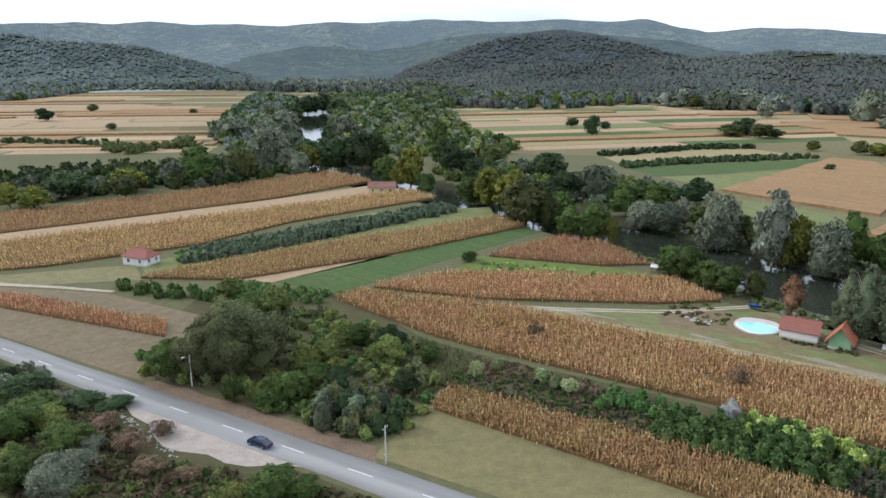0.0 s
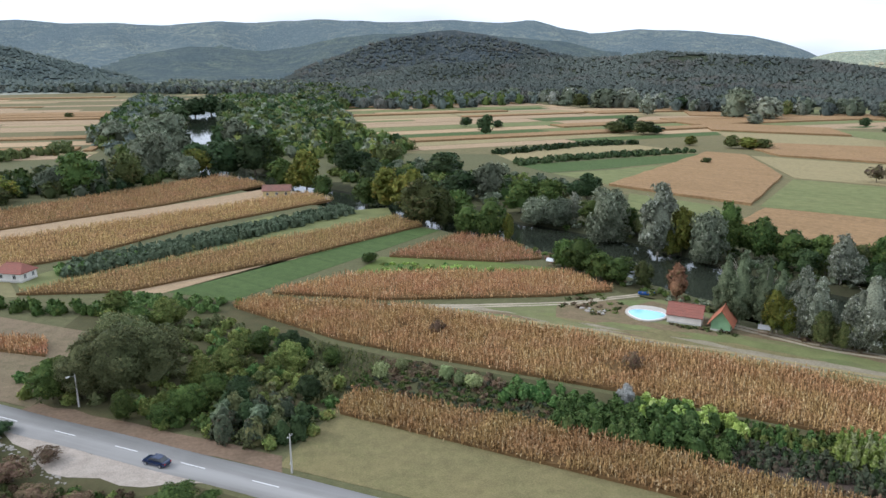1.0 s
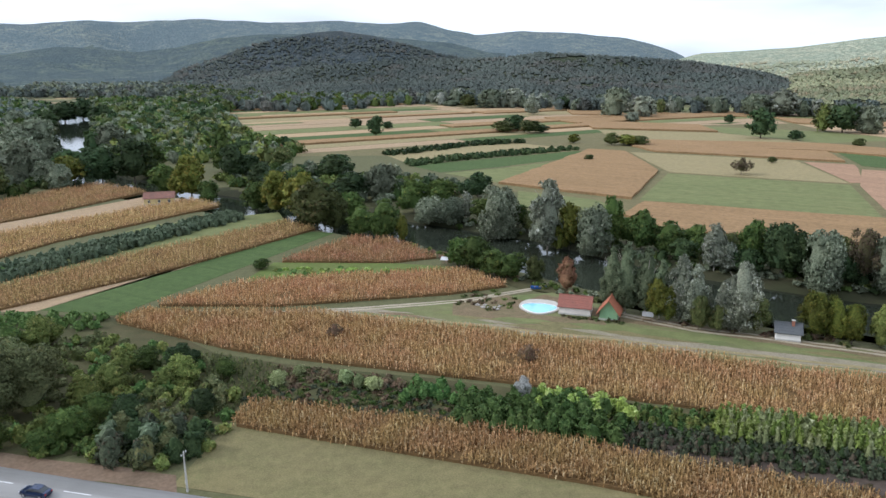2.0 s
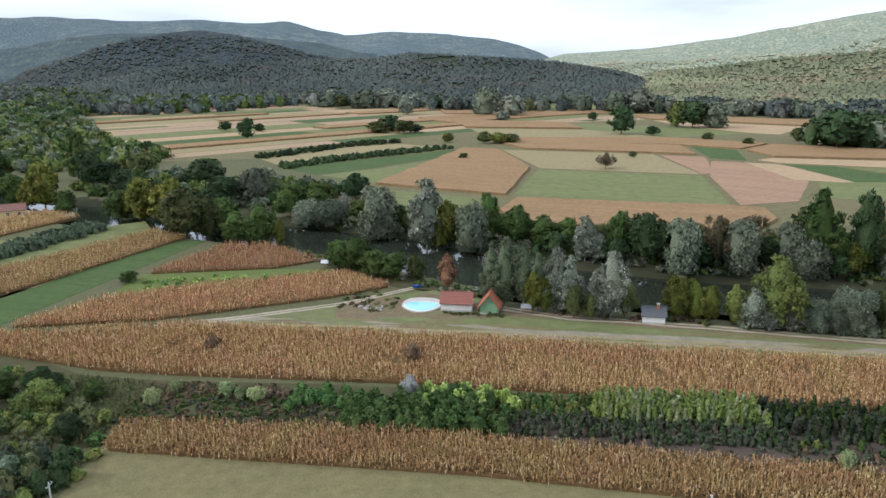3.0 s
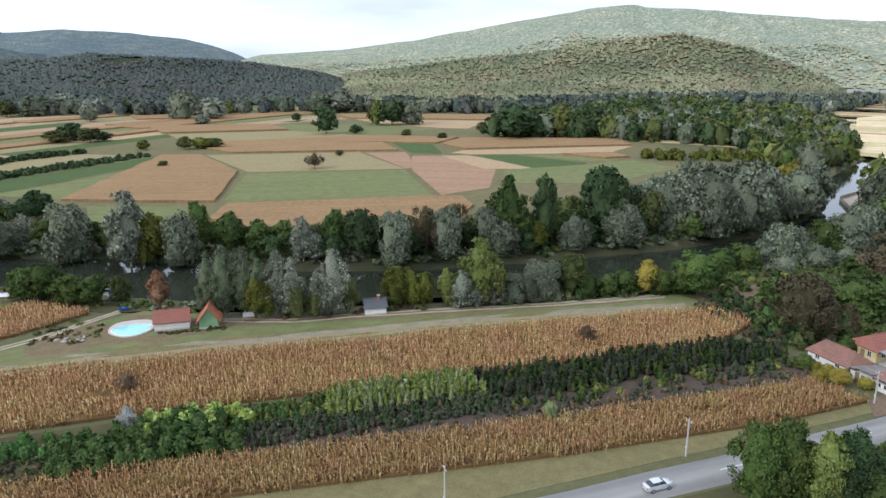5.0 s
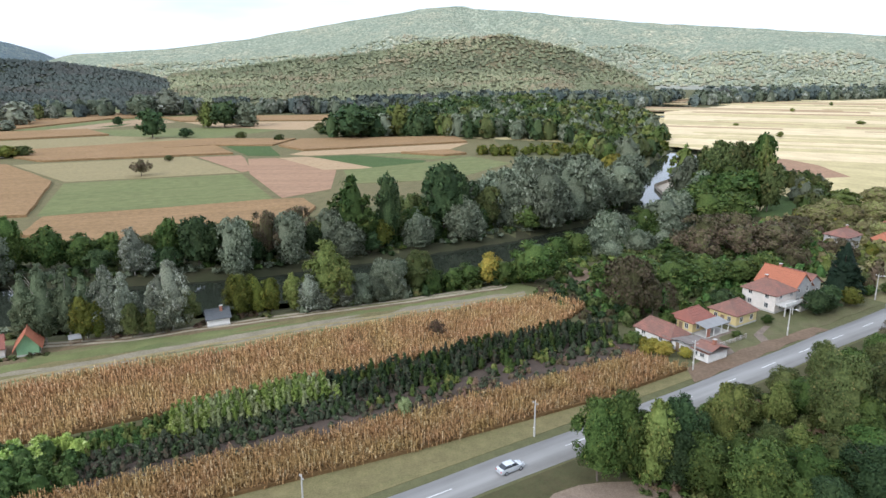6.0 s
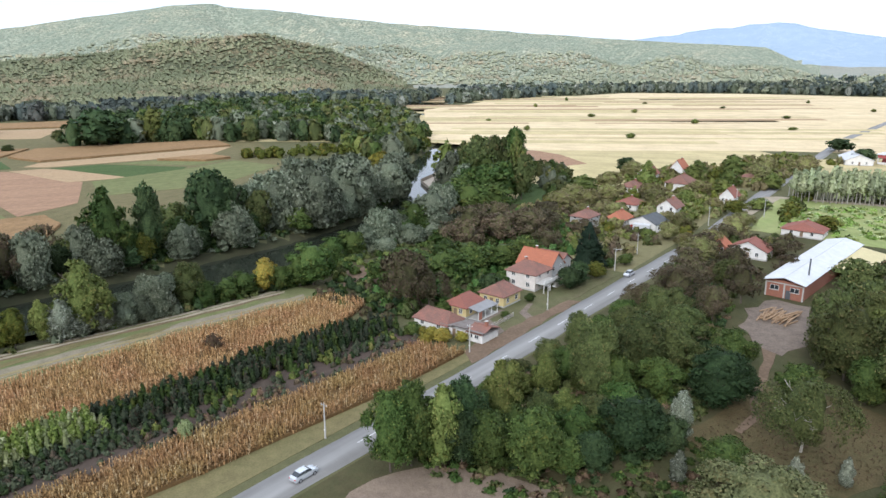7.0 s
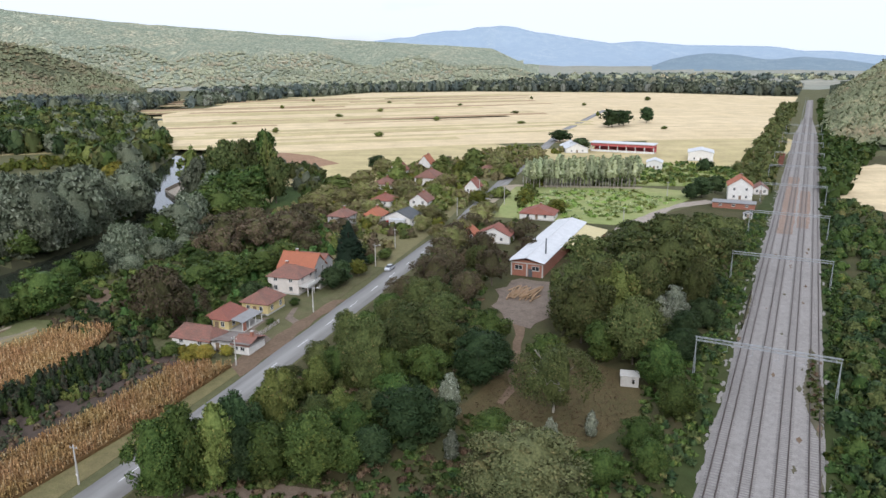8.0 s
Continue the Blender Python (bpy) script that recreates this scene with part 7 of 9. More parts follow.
leafy_patch("riverside_scrub", [(16, 165), (58, 157), (58, 161), (18, 169)], 2.4, (0.4, 1.6), ("brown", "olive", "weed"), "dull low scrub under the riverside trees", "scrub", 0.45, 1.0, 59, 0.55, 0.45)
leafy_patch("riverside_scrub", [(-70, 262), (-34, 252), (0, 231), (28, 212), (60, 201), (100, 195), (150, 192), (194, 196), (232, 212), (226, 217), (190, 203), (150, 199), (100, 201), (62, 208), (30, 219), (2, 238), (-30, 258), (-70, 268)], 2.8, (0.4, 1.9), ("dark", "green", "willow"),
            "dark bushes overhanging the far water's edge", "scrub", 0.5, 1.0, 161, 0.55, 0.3, bank_z)
leafy_patch("riverside_scrub", [(128, 156), (150, 159), (196, 163), (244, 180), (280, 212), (290, 206), (250, 170), (200, 156), (150, 152)], 2.8, (0.8, 2.8), ("dark", "green", "willow"),
            "dark bushes overhanging the near water's edge", "scrub", 0.55, 1.0, 162, 0.55, 0.15, bank_z)
leafy_patch("riverside_scrub", [(128, 138), (150, 142), (200, 150), (250, 160), (246, 174), (205, 164), (160, 158), (130, 152)], 3.4, (0.8, 2.6), ("green", "olive", "light"), "dense green scrub along the river", "scrub", 0.63, 1.04, 62, 0.55, 0.15)
leafy_patch("riverside_scrub", [(120, 104), (200, 104), (225, 118), (250, 148), (200, 150), (140, 142), (122, 126)], 3.6, (1.4, 4.2), ("green", "lush", "olive"), "dense green orchard scrub behind the houses", "scrub", 0.63, 0.96, 63, 0.55, 0.2)
leafy_patch("riverside_scrub", [(16, 222), (36, 214), (70, 205), (130, 199), (200, 202), (236, 218), (226, 240), (180, 222), (130, 212), (70, 216), (30, 226)], 4.4, (1.6, 4.6), ("dark", "green", "olive"),
            "dark undergrowth along the far river bank", "scrub", 0.65, 1.1, 64, 0.55, 0.2)
leafy_patch("riverside_wood", [(-330, 330), (-250, 300), (-200, 276), (-130, 246), (-96, 240), (-84, 244), (-84, 262), (-130, 276), (-200, 310), (-280, 370)], 6.0, (3.0, 7.0), ("green", "olive", "willow", "light"), "dense green wood along the river", "wood", 1.5, 0.11, 65, 0.5, 0.15)
leafy_patch("riverside_wood", [(-200, 326), (-130, 290), (-76, 276), (-60, 300), (-60, 330), (-120, 350), (-190, 380)], 7.5, (2.5, 7.0), ("dark", "green", "light", "willow"), "dark wood across the river", "wood", 1.5, 0.11, 66, 0.5, 0.15)
leafy_patch("riverside_wood", [(-330, 130), (-306, 150), (-285, 218), (-262, 240), (-258, 308), (-230, 310), (-290, 380), (-330, 300), (-380, 200)], 7.0, (3.0, 8.0), ("green", "olive", "willow", "dark"), "mixed wood beyond the corn", "wood", 1.7, 0.10, 67, 0.5, 0.15)
leafy_patch("riverside_wood", [(-440, 400), (-330, 320), (-300, 350), (-360, 440), (-480, 560), (-600, 740), (-660, 720), (-540, 560)], 9.0, (4.0, 12.0), ("willow", "hillblue", "green", "olive"), "grey-green wood along the upstream river", "wood", 2.3, 0.07, 68, 0.5, 0.15)
leafy_patch("riverside_wood", [(-300, 372), (-200, 385), (-190, 440), (-270, 520), (-340, 620), (-440, 760), (-540, 760), (-420, 560), (-340, 450)], 9.0, (3.5, 11.0), ("dark", "green", "olive", "willow", "light"), "dark wood on the upstream bank", "wood", 2.3, 0.07, 69, 0.5, 0.15)
leafy_patch("riverside_wood", [(-350, 420), (-395, 500), (-450, 570), (-540, 690), (-640, 800), (-560, 900), (-440, 800), (-400, 680), (-330, 500), (-310, 440)], 8.0, (7.0, 17.0), ("dark", "green", "olive", "willow"), "tall mixed wood on the upstream bank", "wood", 1.9, 0.08, 168, 0.5, 0.1)
leafy_patch("riverside_wood", [(-400, 410), (-450, 495), (-520, 590), (-620, 720), (-760, 850), (-820, 850), (-640, 640), (-510, 480), (-440, 400)], 8.0, (6.0, 15.0), ("willow", "hillblue", "green", "dark"), "grey-green wood beside the upstream reach", "wood", 1.9, 0.08, 169, 0.5, 0.1)
leafy_patch("riverside_wood", [(-470, 720), (-560, 900), (-700, 1060), (-820, 1200), (-640, 1240), (-500, 960), (-440, 800)], 11.0, (7.0, 18.0), ("dark", "hill", "green", "willow"), "dark wood between the far fields", "wood", 2.4, 0.07, 170, 0.5, 0.1)
leafy_patch("hedge", [(-540, 290), (-446, 318), (-440, 326), (-540, 298)], 5.0, (3.0, 6.0), "dark", "dark hedge across the far fields", "hedge", 0.95, 0.64, 70, 0.5)
leafy_patch("hedge", [(-445, 300), (-405, 300), (-395, 345), (-430, 372), (-440, 366), (-410, 340)], 5.0, (3.0, 7.0), "olive", "scrubby hedge by the far fields", "hedge", 0.95, 0.64, 71, 0.5, 0.3)
leafy_patch("riverside_wood", [(255, 150), (320, 192), (330, 214), (300, 236), (330, 262), (400, 296), (420, 280), (350, 230), (336, 190), (290, 150)], 7.0, (4.0, 9.0), ("light", "olive", "willow", "green"), "green wood along the downstream bank", "wood", 1.5, 0.11, 72, 0.5, 0.15)
leafy_patch("riverside_wood", [(306, 300), (332, 296), (372, 316), (430, 360), (560, 500), (640, 640), (560, 640), (420, 470), (366, 400), (330, 350)], 9.0, (7.0, 15.0), ("willow", "green", "olive", "dark", "light"), "broad green wood beyond the river bend", "wood", 2.0, 0.08, 73, 0.5, 0.15)
leafy_patch("riverside_wood", [(225, 520), (300, 472), (372, 388), (440, 480), (560, 640), (500, 720), (380, 620), (300, 560)], 10.0, (12.0, 22.0), ("dark", "green", "dark", "olive", "willow"), "tall dark wood on the plain", "wood", 2.5, 0.07, 74, 0.5, 0.1)
leafy_patch("hedge", [(262, 375), (280, 378), (372, 344), (420, 330), (400, 300), (330, 330), (280, 352)], 6.0, (3.0, 7.0), "yellow", "yellowing hedge across the river", "hedge", 0.95, 0.56, 75, 0.5, 0.25)
leafy_patch("hedge", [(-142, 444), (-98, 512), (-62, 534), (-56, 526), (-90, 502), (-132, 436)], 3.2, (1.6, 3.2), "dark", "dark hedge line between far fields", "hedge", 0.84, 0.72, 76, 0.5, 0.05)
leafy_patch("hedge", [(-118, 406), (-90, 440), (-25, 500), (-18, 492), (-82, 430), (-108, 396)], 3.2, (1.6, 3.4), "dark", "dark hedge line between far fields", "hedge", 0.84, 0.72, 77, 0.5, 0.05)
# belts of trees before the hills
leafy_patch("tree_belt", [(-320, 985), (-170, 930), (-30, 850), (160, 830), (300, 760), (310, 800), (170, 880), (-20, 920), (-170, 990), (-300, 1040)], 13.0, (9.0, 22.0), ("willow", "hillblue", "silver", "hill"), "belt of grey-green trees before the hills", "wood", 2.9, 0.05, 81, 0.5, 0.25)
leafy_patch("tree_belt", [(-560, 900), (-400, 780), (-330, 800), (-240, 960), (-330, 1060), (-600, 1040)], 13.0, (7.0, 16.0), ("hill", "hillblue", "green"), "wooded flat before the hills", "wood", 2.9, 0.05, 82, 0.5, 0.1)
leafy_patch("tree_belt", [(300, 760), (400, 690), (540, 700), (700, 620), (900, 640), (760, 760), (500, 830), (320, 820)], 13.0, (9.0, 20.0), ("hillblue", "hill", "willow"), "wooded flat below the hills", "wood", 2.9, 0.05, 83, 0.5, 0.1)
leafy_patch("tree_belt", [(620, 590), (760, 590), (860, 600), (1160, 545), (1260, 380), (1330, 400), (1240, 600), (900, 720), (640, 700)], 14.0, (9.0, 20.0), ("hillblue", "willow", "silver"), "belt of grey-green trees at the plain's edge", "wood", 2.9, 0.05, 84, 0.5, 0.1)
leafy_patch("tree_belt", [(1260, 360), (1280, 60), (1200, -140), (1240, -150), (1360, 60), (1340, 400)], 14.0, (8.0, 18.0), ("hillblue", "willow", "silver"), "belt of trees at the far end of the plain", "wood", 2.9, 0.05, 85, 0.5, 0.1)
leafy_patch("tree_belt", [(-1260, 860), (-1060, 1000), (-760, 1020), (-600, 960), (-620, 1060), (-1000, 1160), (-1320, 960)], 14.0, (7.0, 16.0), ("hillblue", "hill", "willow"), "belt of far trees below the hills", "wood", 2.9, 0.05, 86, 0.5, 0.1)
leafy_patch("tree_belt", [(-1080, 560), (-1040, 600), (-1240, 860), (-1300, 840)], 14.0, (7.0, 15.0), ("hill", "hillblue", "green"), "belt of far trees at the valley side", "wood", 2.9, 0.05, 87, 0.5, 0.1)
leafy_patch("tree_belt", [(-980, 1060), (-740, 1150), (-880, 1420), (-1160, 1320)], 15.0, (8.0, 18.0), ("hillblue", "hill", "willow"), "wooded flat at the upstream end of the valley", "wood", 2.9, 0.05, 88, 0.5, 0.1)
# village greenery
leafy_patch("garden_scrub", [(226, 84), (300, 92), (340, 108), (400, 108), (420, 84), (470, 74), (460, 110), (380, 150), (300, 160), (250, 150), (228, 130)], 6.0, (1.2, 4.5), ("autumn", "light", "yellow"), "garden shrubs and fruit trees between the houses", "garden", 0.7, 0.45, 91, 0.5, 0.5)
leafy_patch("garden_scrub", [(186, 62), (235, 70), (262, 66), (262, 50), (230, 48), (200, 52)], 4.0, (1.2, 4.0), ("brown", "olive", "weed"), "brownish shrubs round the sheds", "garden", 0.7, 0.45, 92, 0.5, 0.4)
leafy_patch("garden_scrub", [(345, 58), (350, 20), (362, -18), (415, -26), (436, 4), (416, 20), (398, 58)], 3.6, (0.6, 2.0), ("bright", "light", "lush"), "bright green weeds by the station", "weeds", 0.7, 0.45, 93, 0.5, 0.3)
leafy_patch("garden_scrub", [(266, 62), (320, 66), (336, 24), (318, 2), (268, 26)], 3.0, (0.2, 0.8), ("light", "bright", "palegreen"), "patchy light green weeds behind the saw mill", "weeds", 0.7, 0.45, 94, 0.7, 0.3)


leafy_patch("garden_scrub", [(194, 90), (228, 88), (232, 100), (226, 116), (236, 128), (262, 128), (290, 130), (300, 150), (250, 156), (210, 144), (196, 112)], 4.0, (1.5, 4.5), ("autumn", "olive", "light", "brown"), "dense garden bushes round the village houses", "garden", 0.6, 0.9, 95, 0.55, 0.3)
leafy_patch("garden_scrub", [(244, 84), (330, 90), (332, 104), (300, 112), (276, 110), (256, 92)], 4.0, (1.2, 4.0), ("autumn", "light", "yellow"), "garden bushes along the village street", "garden", 0.6, 0.9, 96, 0.55, 0.4)
leafy_patch("garden_scrub", [(240, 64), (330, 72), (400, 84), (400, 76), (334, 66), (266, 60)], 4.0, (1.2, 3.6), ("olive", "light", "yellow"), "garden bushes along the village street", "garden", 0.6, 0.9, 97, 0.55, 0.4)
leafy_patch("garden_scrub", [(340, 84), (470, 92), (480, 112), (400, 130), (350, 160), (330, 150), (345, 120)], 5.0, (2.0, 5.5), ("autumn", "light", "autumn"), "garden trees at the village edge", "garden", 0.8, 0.5, 98, 0.5, 0.3)
leafy_patch("garden_scrub", [(128, 108), (116, 108), (112, 118), (116, 138), (130, 140), (138, 120)], 3.0, (1.0, 3.0), ("dark", "green", "brown"), "dark scrub beyond the corn", "scrub", 0.5, 1.0, 99, 0.55, 0.35)
leafy_patch("scrub", [(92, -23.5), (200, -37.5), (200, -52), (140, -48), (92, -40)], 2.3, (0.4, 2.6), ("green", "dark", "olive", "green"), "dense green bushes beyond the railway", "scrub", 0.32, 1.1, 153, 0.6, 0.08)


# woods on the nearer hill sides
def hill_wood(name, kind_index, bearings_deg, dist, count, leaves, label, seed, size=(5.0, 10.0)):
    rng = np.random.default_rng(seed)
    b = rng.uniform(*bearings_deg, count)
    r = np.sqrt(rng.uniform(dist[0] ** 2, dist[1] ** 2, count))
    x, y = r * np.sin(np.radians(b)), r * np.cos(np.radians(b))
    h, which = hill_height(b, r, x, y)
    gaps = lattice_noise(x, y, 130, 2) * 0.6 + lattice_noise(x, y, 50, 7) * 0.4
    ok = np.isin(which, kind_index) & (h > 1.5) & (gaps > 0.14)
    x, y, h = x[ok], y[ok], h[ok]
    rad = rng.uniform(size[0], size[1], len(x)) * 0.5
    core = lumps(np.stack([x, y, h + rad * 0.4], 1), rad[:, None], rng, 1.1, 0.3, OCT)
    each = 6
    d = rng.normal(0, 1, (len(x) * each, 3))
    d[:, 2] = np.abs(d[:, 2]) + 0.2
    d /= np.linalg.norm(d, axis=1)[:, None]
    c = np.repeat(np.stack([x, y, h + rad * 0.4], 1), each, 0) + d * np.repeat(rad, each)[:, None]
    cards = leaf_cards(c, d, 2.3, rng)
    step = 12.0
    lie = []
    for dx, dy in ((step, 0), (0, step)):
        xx, yy = x + dx, y + dy
        lie.append((hill_height(np.degrees(np.arctan2(xx, yy)), np.hypot(xx, yy), xx, yy)[0] - h) / step)
    slope = np.stack([-lie[0], -lie[1], np.full(len(x), 0.8)], 1)
    slope /= np.linalg.norm(slope, axis=1)[:, None]
    v, f, n = joined(core, cards)
    n = n * 0.55 + np.concatenate([np.repeat(slope, len(OCT[0]), 0), np.repeat(slope, each * 3, 0)]) * 0.9
    n /= np.linalg.norm(n, axis=1)[:, None]
    return single(name, mesh_from(name, v, f, M_LEAF[leaves], n), label, "wood", kind="stuff")


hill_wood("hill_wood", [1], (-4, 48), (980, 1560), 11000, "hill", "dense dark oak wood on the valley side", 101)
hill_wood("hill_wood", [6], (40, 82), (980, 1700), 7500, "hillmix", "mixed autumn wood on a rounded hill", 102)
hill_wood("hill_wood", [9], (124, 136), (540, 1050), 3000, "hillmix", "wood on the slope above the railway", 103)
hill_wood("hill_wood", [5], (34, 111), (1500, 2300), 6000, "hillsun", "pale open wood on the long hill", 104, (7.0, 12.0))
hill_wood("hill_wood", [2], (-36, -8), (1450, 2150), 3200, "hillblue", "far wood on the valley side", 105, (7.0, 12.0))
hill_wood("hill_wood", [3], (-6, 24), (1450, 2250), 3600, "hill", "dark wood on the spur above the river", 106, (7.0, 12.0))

def sector(*rows):
    """Plan corners from bearings and distances."""
    return [to_uv(r * math.sin(radians(b)), r * math.cos(radians(b))) for b, r in rows]


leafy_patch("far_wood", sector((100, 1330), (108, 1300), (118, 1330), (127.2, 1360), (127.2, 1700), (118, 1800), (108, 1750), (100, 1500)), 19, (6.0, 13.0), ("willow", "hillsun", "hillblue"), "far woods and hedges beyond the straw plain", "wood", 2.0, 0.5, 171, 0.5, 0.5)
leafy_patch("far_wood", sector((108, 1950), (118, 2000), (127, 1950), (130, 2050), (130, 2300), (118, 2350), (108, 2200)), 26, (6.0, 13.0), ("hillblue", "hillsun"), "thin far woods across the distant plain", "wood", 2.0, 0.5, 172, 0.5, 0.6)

# ---------- buildings ----------
M_WHITE = plain_mat("white_render", (0.74, 0.72, 0.68), (0.62, 0.60, 0.56), 0.8, 0.9, 0, 0.15)
M_YELLOW = plain_mat("yellow_render", (0.62, 0.50, 0.24), (0.50, 0.40, 0.20), 0.8, 0.9, 0, 0.15)
M_GREENWALL = plain_mat("green_painted_boards", (0.22, 0.36, 0.20), (0.17, 0.30, 0.16), 1.0, 0.7, 0, 0.1)
M_GREYWALL = plain_mat("grey_render", (0.45, 0.44, 0.42), (0.36, 0.35, 0.33), 0.8, 0.9, 0, 0.15)
M_BRICKWALL = plain_mat("red_brick_wall", (0.34, 0.145, 0.095), (0.26, 0.12, 0.085), 2.0, 0.9, 0, 0.3)
M_CONCRETE = plain_mat("weathered_concrete", (0.48, 0.46, 0.42), (0.38, 0.36, 0.33), 1.0, 0.85, 0, 0.2)
M_TILE_RED = tile_mat("red_roof_tiles", (0.29, 0.105, 0.075), (0.24, 0.095, 0.07), (0.19, 0.085, 0.065))
M_TILE_ORANGE = tile_mat("orange_roof_tiles", (0.42, 0.15, 0.08), (0.37, 0.135, 0.075), (0.28, 0.11, 0.065))
M_TILE_OLD = tile_mat("old_mossy_roof_tiles", (0.30, 0.13, 0.095), (0.19, 0.105, 0.08), (0.15, 0.09, 0.072))
M_SHEET = plain_mat("pale_metal_sheet", (0.62, 0.62, 0.62), (0.50, 0.505, 0.51), 0.5, 0.5, 0.2, 0)
M_SHEET_GREY = plain_mat("grey_corrugated_sheet", (0.27, 0.265, 0.26), (0.20, 0.195, 0.19), 0.6, 0.6, 0.2, 0.1)
M_SHEET_DARK = plain_mat("dark_grey_roofing", (0.10, 0.105, 0.11), (0.075, 0.08, 0.085), 0.6, 0.7, 0, 0.1)
M_SHEET_YELLOW = plain_mat("yellowed_sheet_roof", (0.55, 0.47, 0.24), (0.48, 0.41, 0.22), 0.5, 0.6, 0, 0)
M_OLDFELT = plain_mat("patched_old_roofing", (0.20, 0.175, 0.155), (0.11, 0.085, 0.075), 0.5, 0.85, 0, 0.3)
M_STAINED = plain_mat("stained_pale_render", (0.70, 0.645, 0.59), (0.54, 0.485, 0.43), 0.45, 0.9, 0, 0.2)
M_FRAME = plain_mat("painted_window_frame", (0.66, 0.65, 0.62), (0.58, 0.57, 0.54), 2.0, 0.6, 0, 0)
M_WOOD = plain_mat("weathered_wood", (0.24, 0.17, 0.11), (0.17, 0.12, 0.08), 2.0, 0.85, 0, 0.3)
M_LOG = plain_mat("cut_logs", (0.36, 0.24, 0.14), (0.27, 0.18, 0.11), 1.5, 0.85, 0, 0.3)
M_PINK = plain_mat("pinkish_red_render", (0.52, 0.13, 0.13), (0.45, 0.12, 0.12), 1.0, 0.85, 0, 0.1)
gm, gn, gl, gb = material("window_glass", 0.08, 0, 0.6)
gb.inputs["Base Color"].default_value = (0.03, 0.035, 0.04, 1)
M_GLASS = gm


def window_part(root, x, y, z, w, h, face, deep=0.1):
    """A window in a wall at y (face -1 or 1), or, with face 'e'/'w', at x."""
    def rect(a0, a1, z0, z1, d0, d1):
        if face in ("e", "w"):
            s = 1 if face == "e" else -1
            return (min(x + s * d0, x + s * d1), max(x + s * d0, x + s * d1), y + a0, y + a1, z0, z1)
        return (x + a0, x + a1, min(y + face * d0, y + face * d1), max(y + face * d0, y + face * d1), z0, z1)
    t = 0.09
    win = part("window", boxes(rect(-w / 2, -w / 2 + t, z, z + h, -0.02, 0.06), rect(w / 2 - t, w / 2, z, z + h, -0.02, 0.06),
                               rect(-w / 2 + t, w / 2 - t, z, z + t, -0.02, 0.06), rect(-w / 2 + t, w / 2 - t, z + h - t, z + h, -0.02, 0.06),
                               rect(-t / 2, t / 2, z + t, z + h - t, -0.02, 0.05)), M_FRAME, root)
    part("pane", boxes(rect(-w / 2 + t, w / 2 - t, z + t, z + h - t, 0.004, 0.02)), M_GLASS, win)
    part("sill", boxes(rect(-w / 2 - 0.08, w / 2 + 0.08, z - 0.07, z, -0.02, 0.14)), M_CONCRETE, win)


def roof_part(root, x0, x1, y0, y1, z, rise, mat, over=0.45, hip=0.0, thick=0.18, name="roof"):
    """Ridge along x; hip is how far the ridge ends stand in from the gables."""
    bm = bmesh.new()
    xa, xb, ya, yb, ym = x0 - over, x1 + over, y0 - over, y1 + over, (y0 + y1) / 2
    drop = rise * over / ((y1 - y0) / 2)
    levels = []
    for dz in (0.0, -thick):
        levels.append([bm.verts.new(q) for q in ((xa, ya, z - drop + dz), (xb, ya, z - drop + dz), (xb, yb, z - drop + dz), (xa, yb, z - drop + dz),
                                                 (xa + hip, ym, z + rise + dz), (xb - hip, ym, z + rise + dz))])
    t, b = levels
    for f in ((0, 1, 5, 4), (2, 3, 4, 5)):
        bm.faces.new([t[i] for i in f])
        bm.faces.new([b[i] for i in f][::-1])
    for f in ((3, 0, 4), (1, 2, 5)):
        if hip > 0:
            bm.faces.new([t[i] for i in f])
            bm.faces.new([b[i] for i in f][::-1])
        else:
            i, j, k = f
            bm.faces.new((t[i], t[k], b[k], b[i]))
            bm.faces.new((t[k], t[j], b[j], b[k]))
    for i, j in (((0, 1), (2, 3)) if hip <= 0 else ((0, 1), (1, 2), (2, 3), (3, 0))):
        bm.faces.new((t[i], b[i], b[j], t[j]))
    made = part(name, bm, mat, root)
    ridge = bmesh.new()
    rod(ridge, (xa + hip, ym, z + rise + 0.02), (xb - hip, ym, z + rise + 0.02), 0.13, 0.13, 6)
    part("ridge", ridge, mat, made)
    return made


def course_parts(roof, x0, x1, y0, y1, z, rise, mat, over=0.45, step=0.45, hip=0.0):
    """Tile courses: each a low batten of tile edges across a slope."""
    ym, half = (y0 + y1) / 2, (y1 - y0) / 2 + over
    drop = rise * over / ((y1 - y0) / 2)
    n = int(half / step)
    for s in (-1, 1):
        for i in range(1, n):
            t = i / n
            y, zz, cut = ym + s * half * (1 - t), z - drop + (rise + drop) * t, hip * t
            part("tile_course", boxes((x0 - over + cut + 0.05, x1 + over - cut - 0.05, y - 0.05, y + 0.05, zz - 0.03, zz + 0.035)), mat, roof)


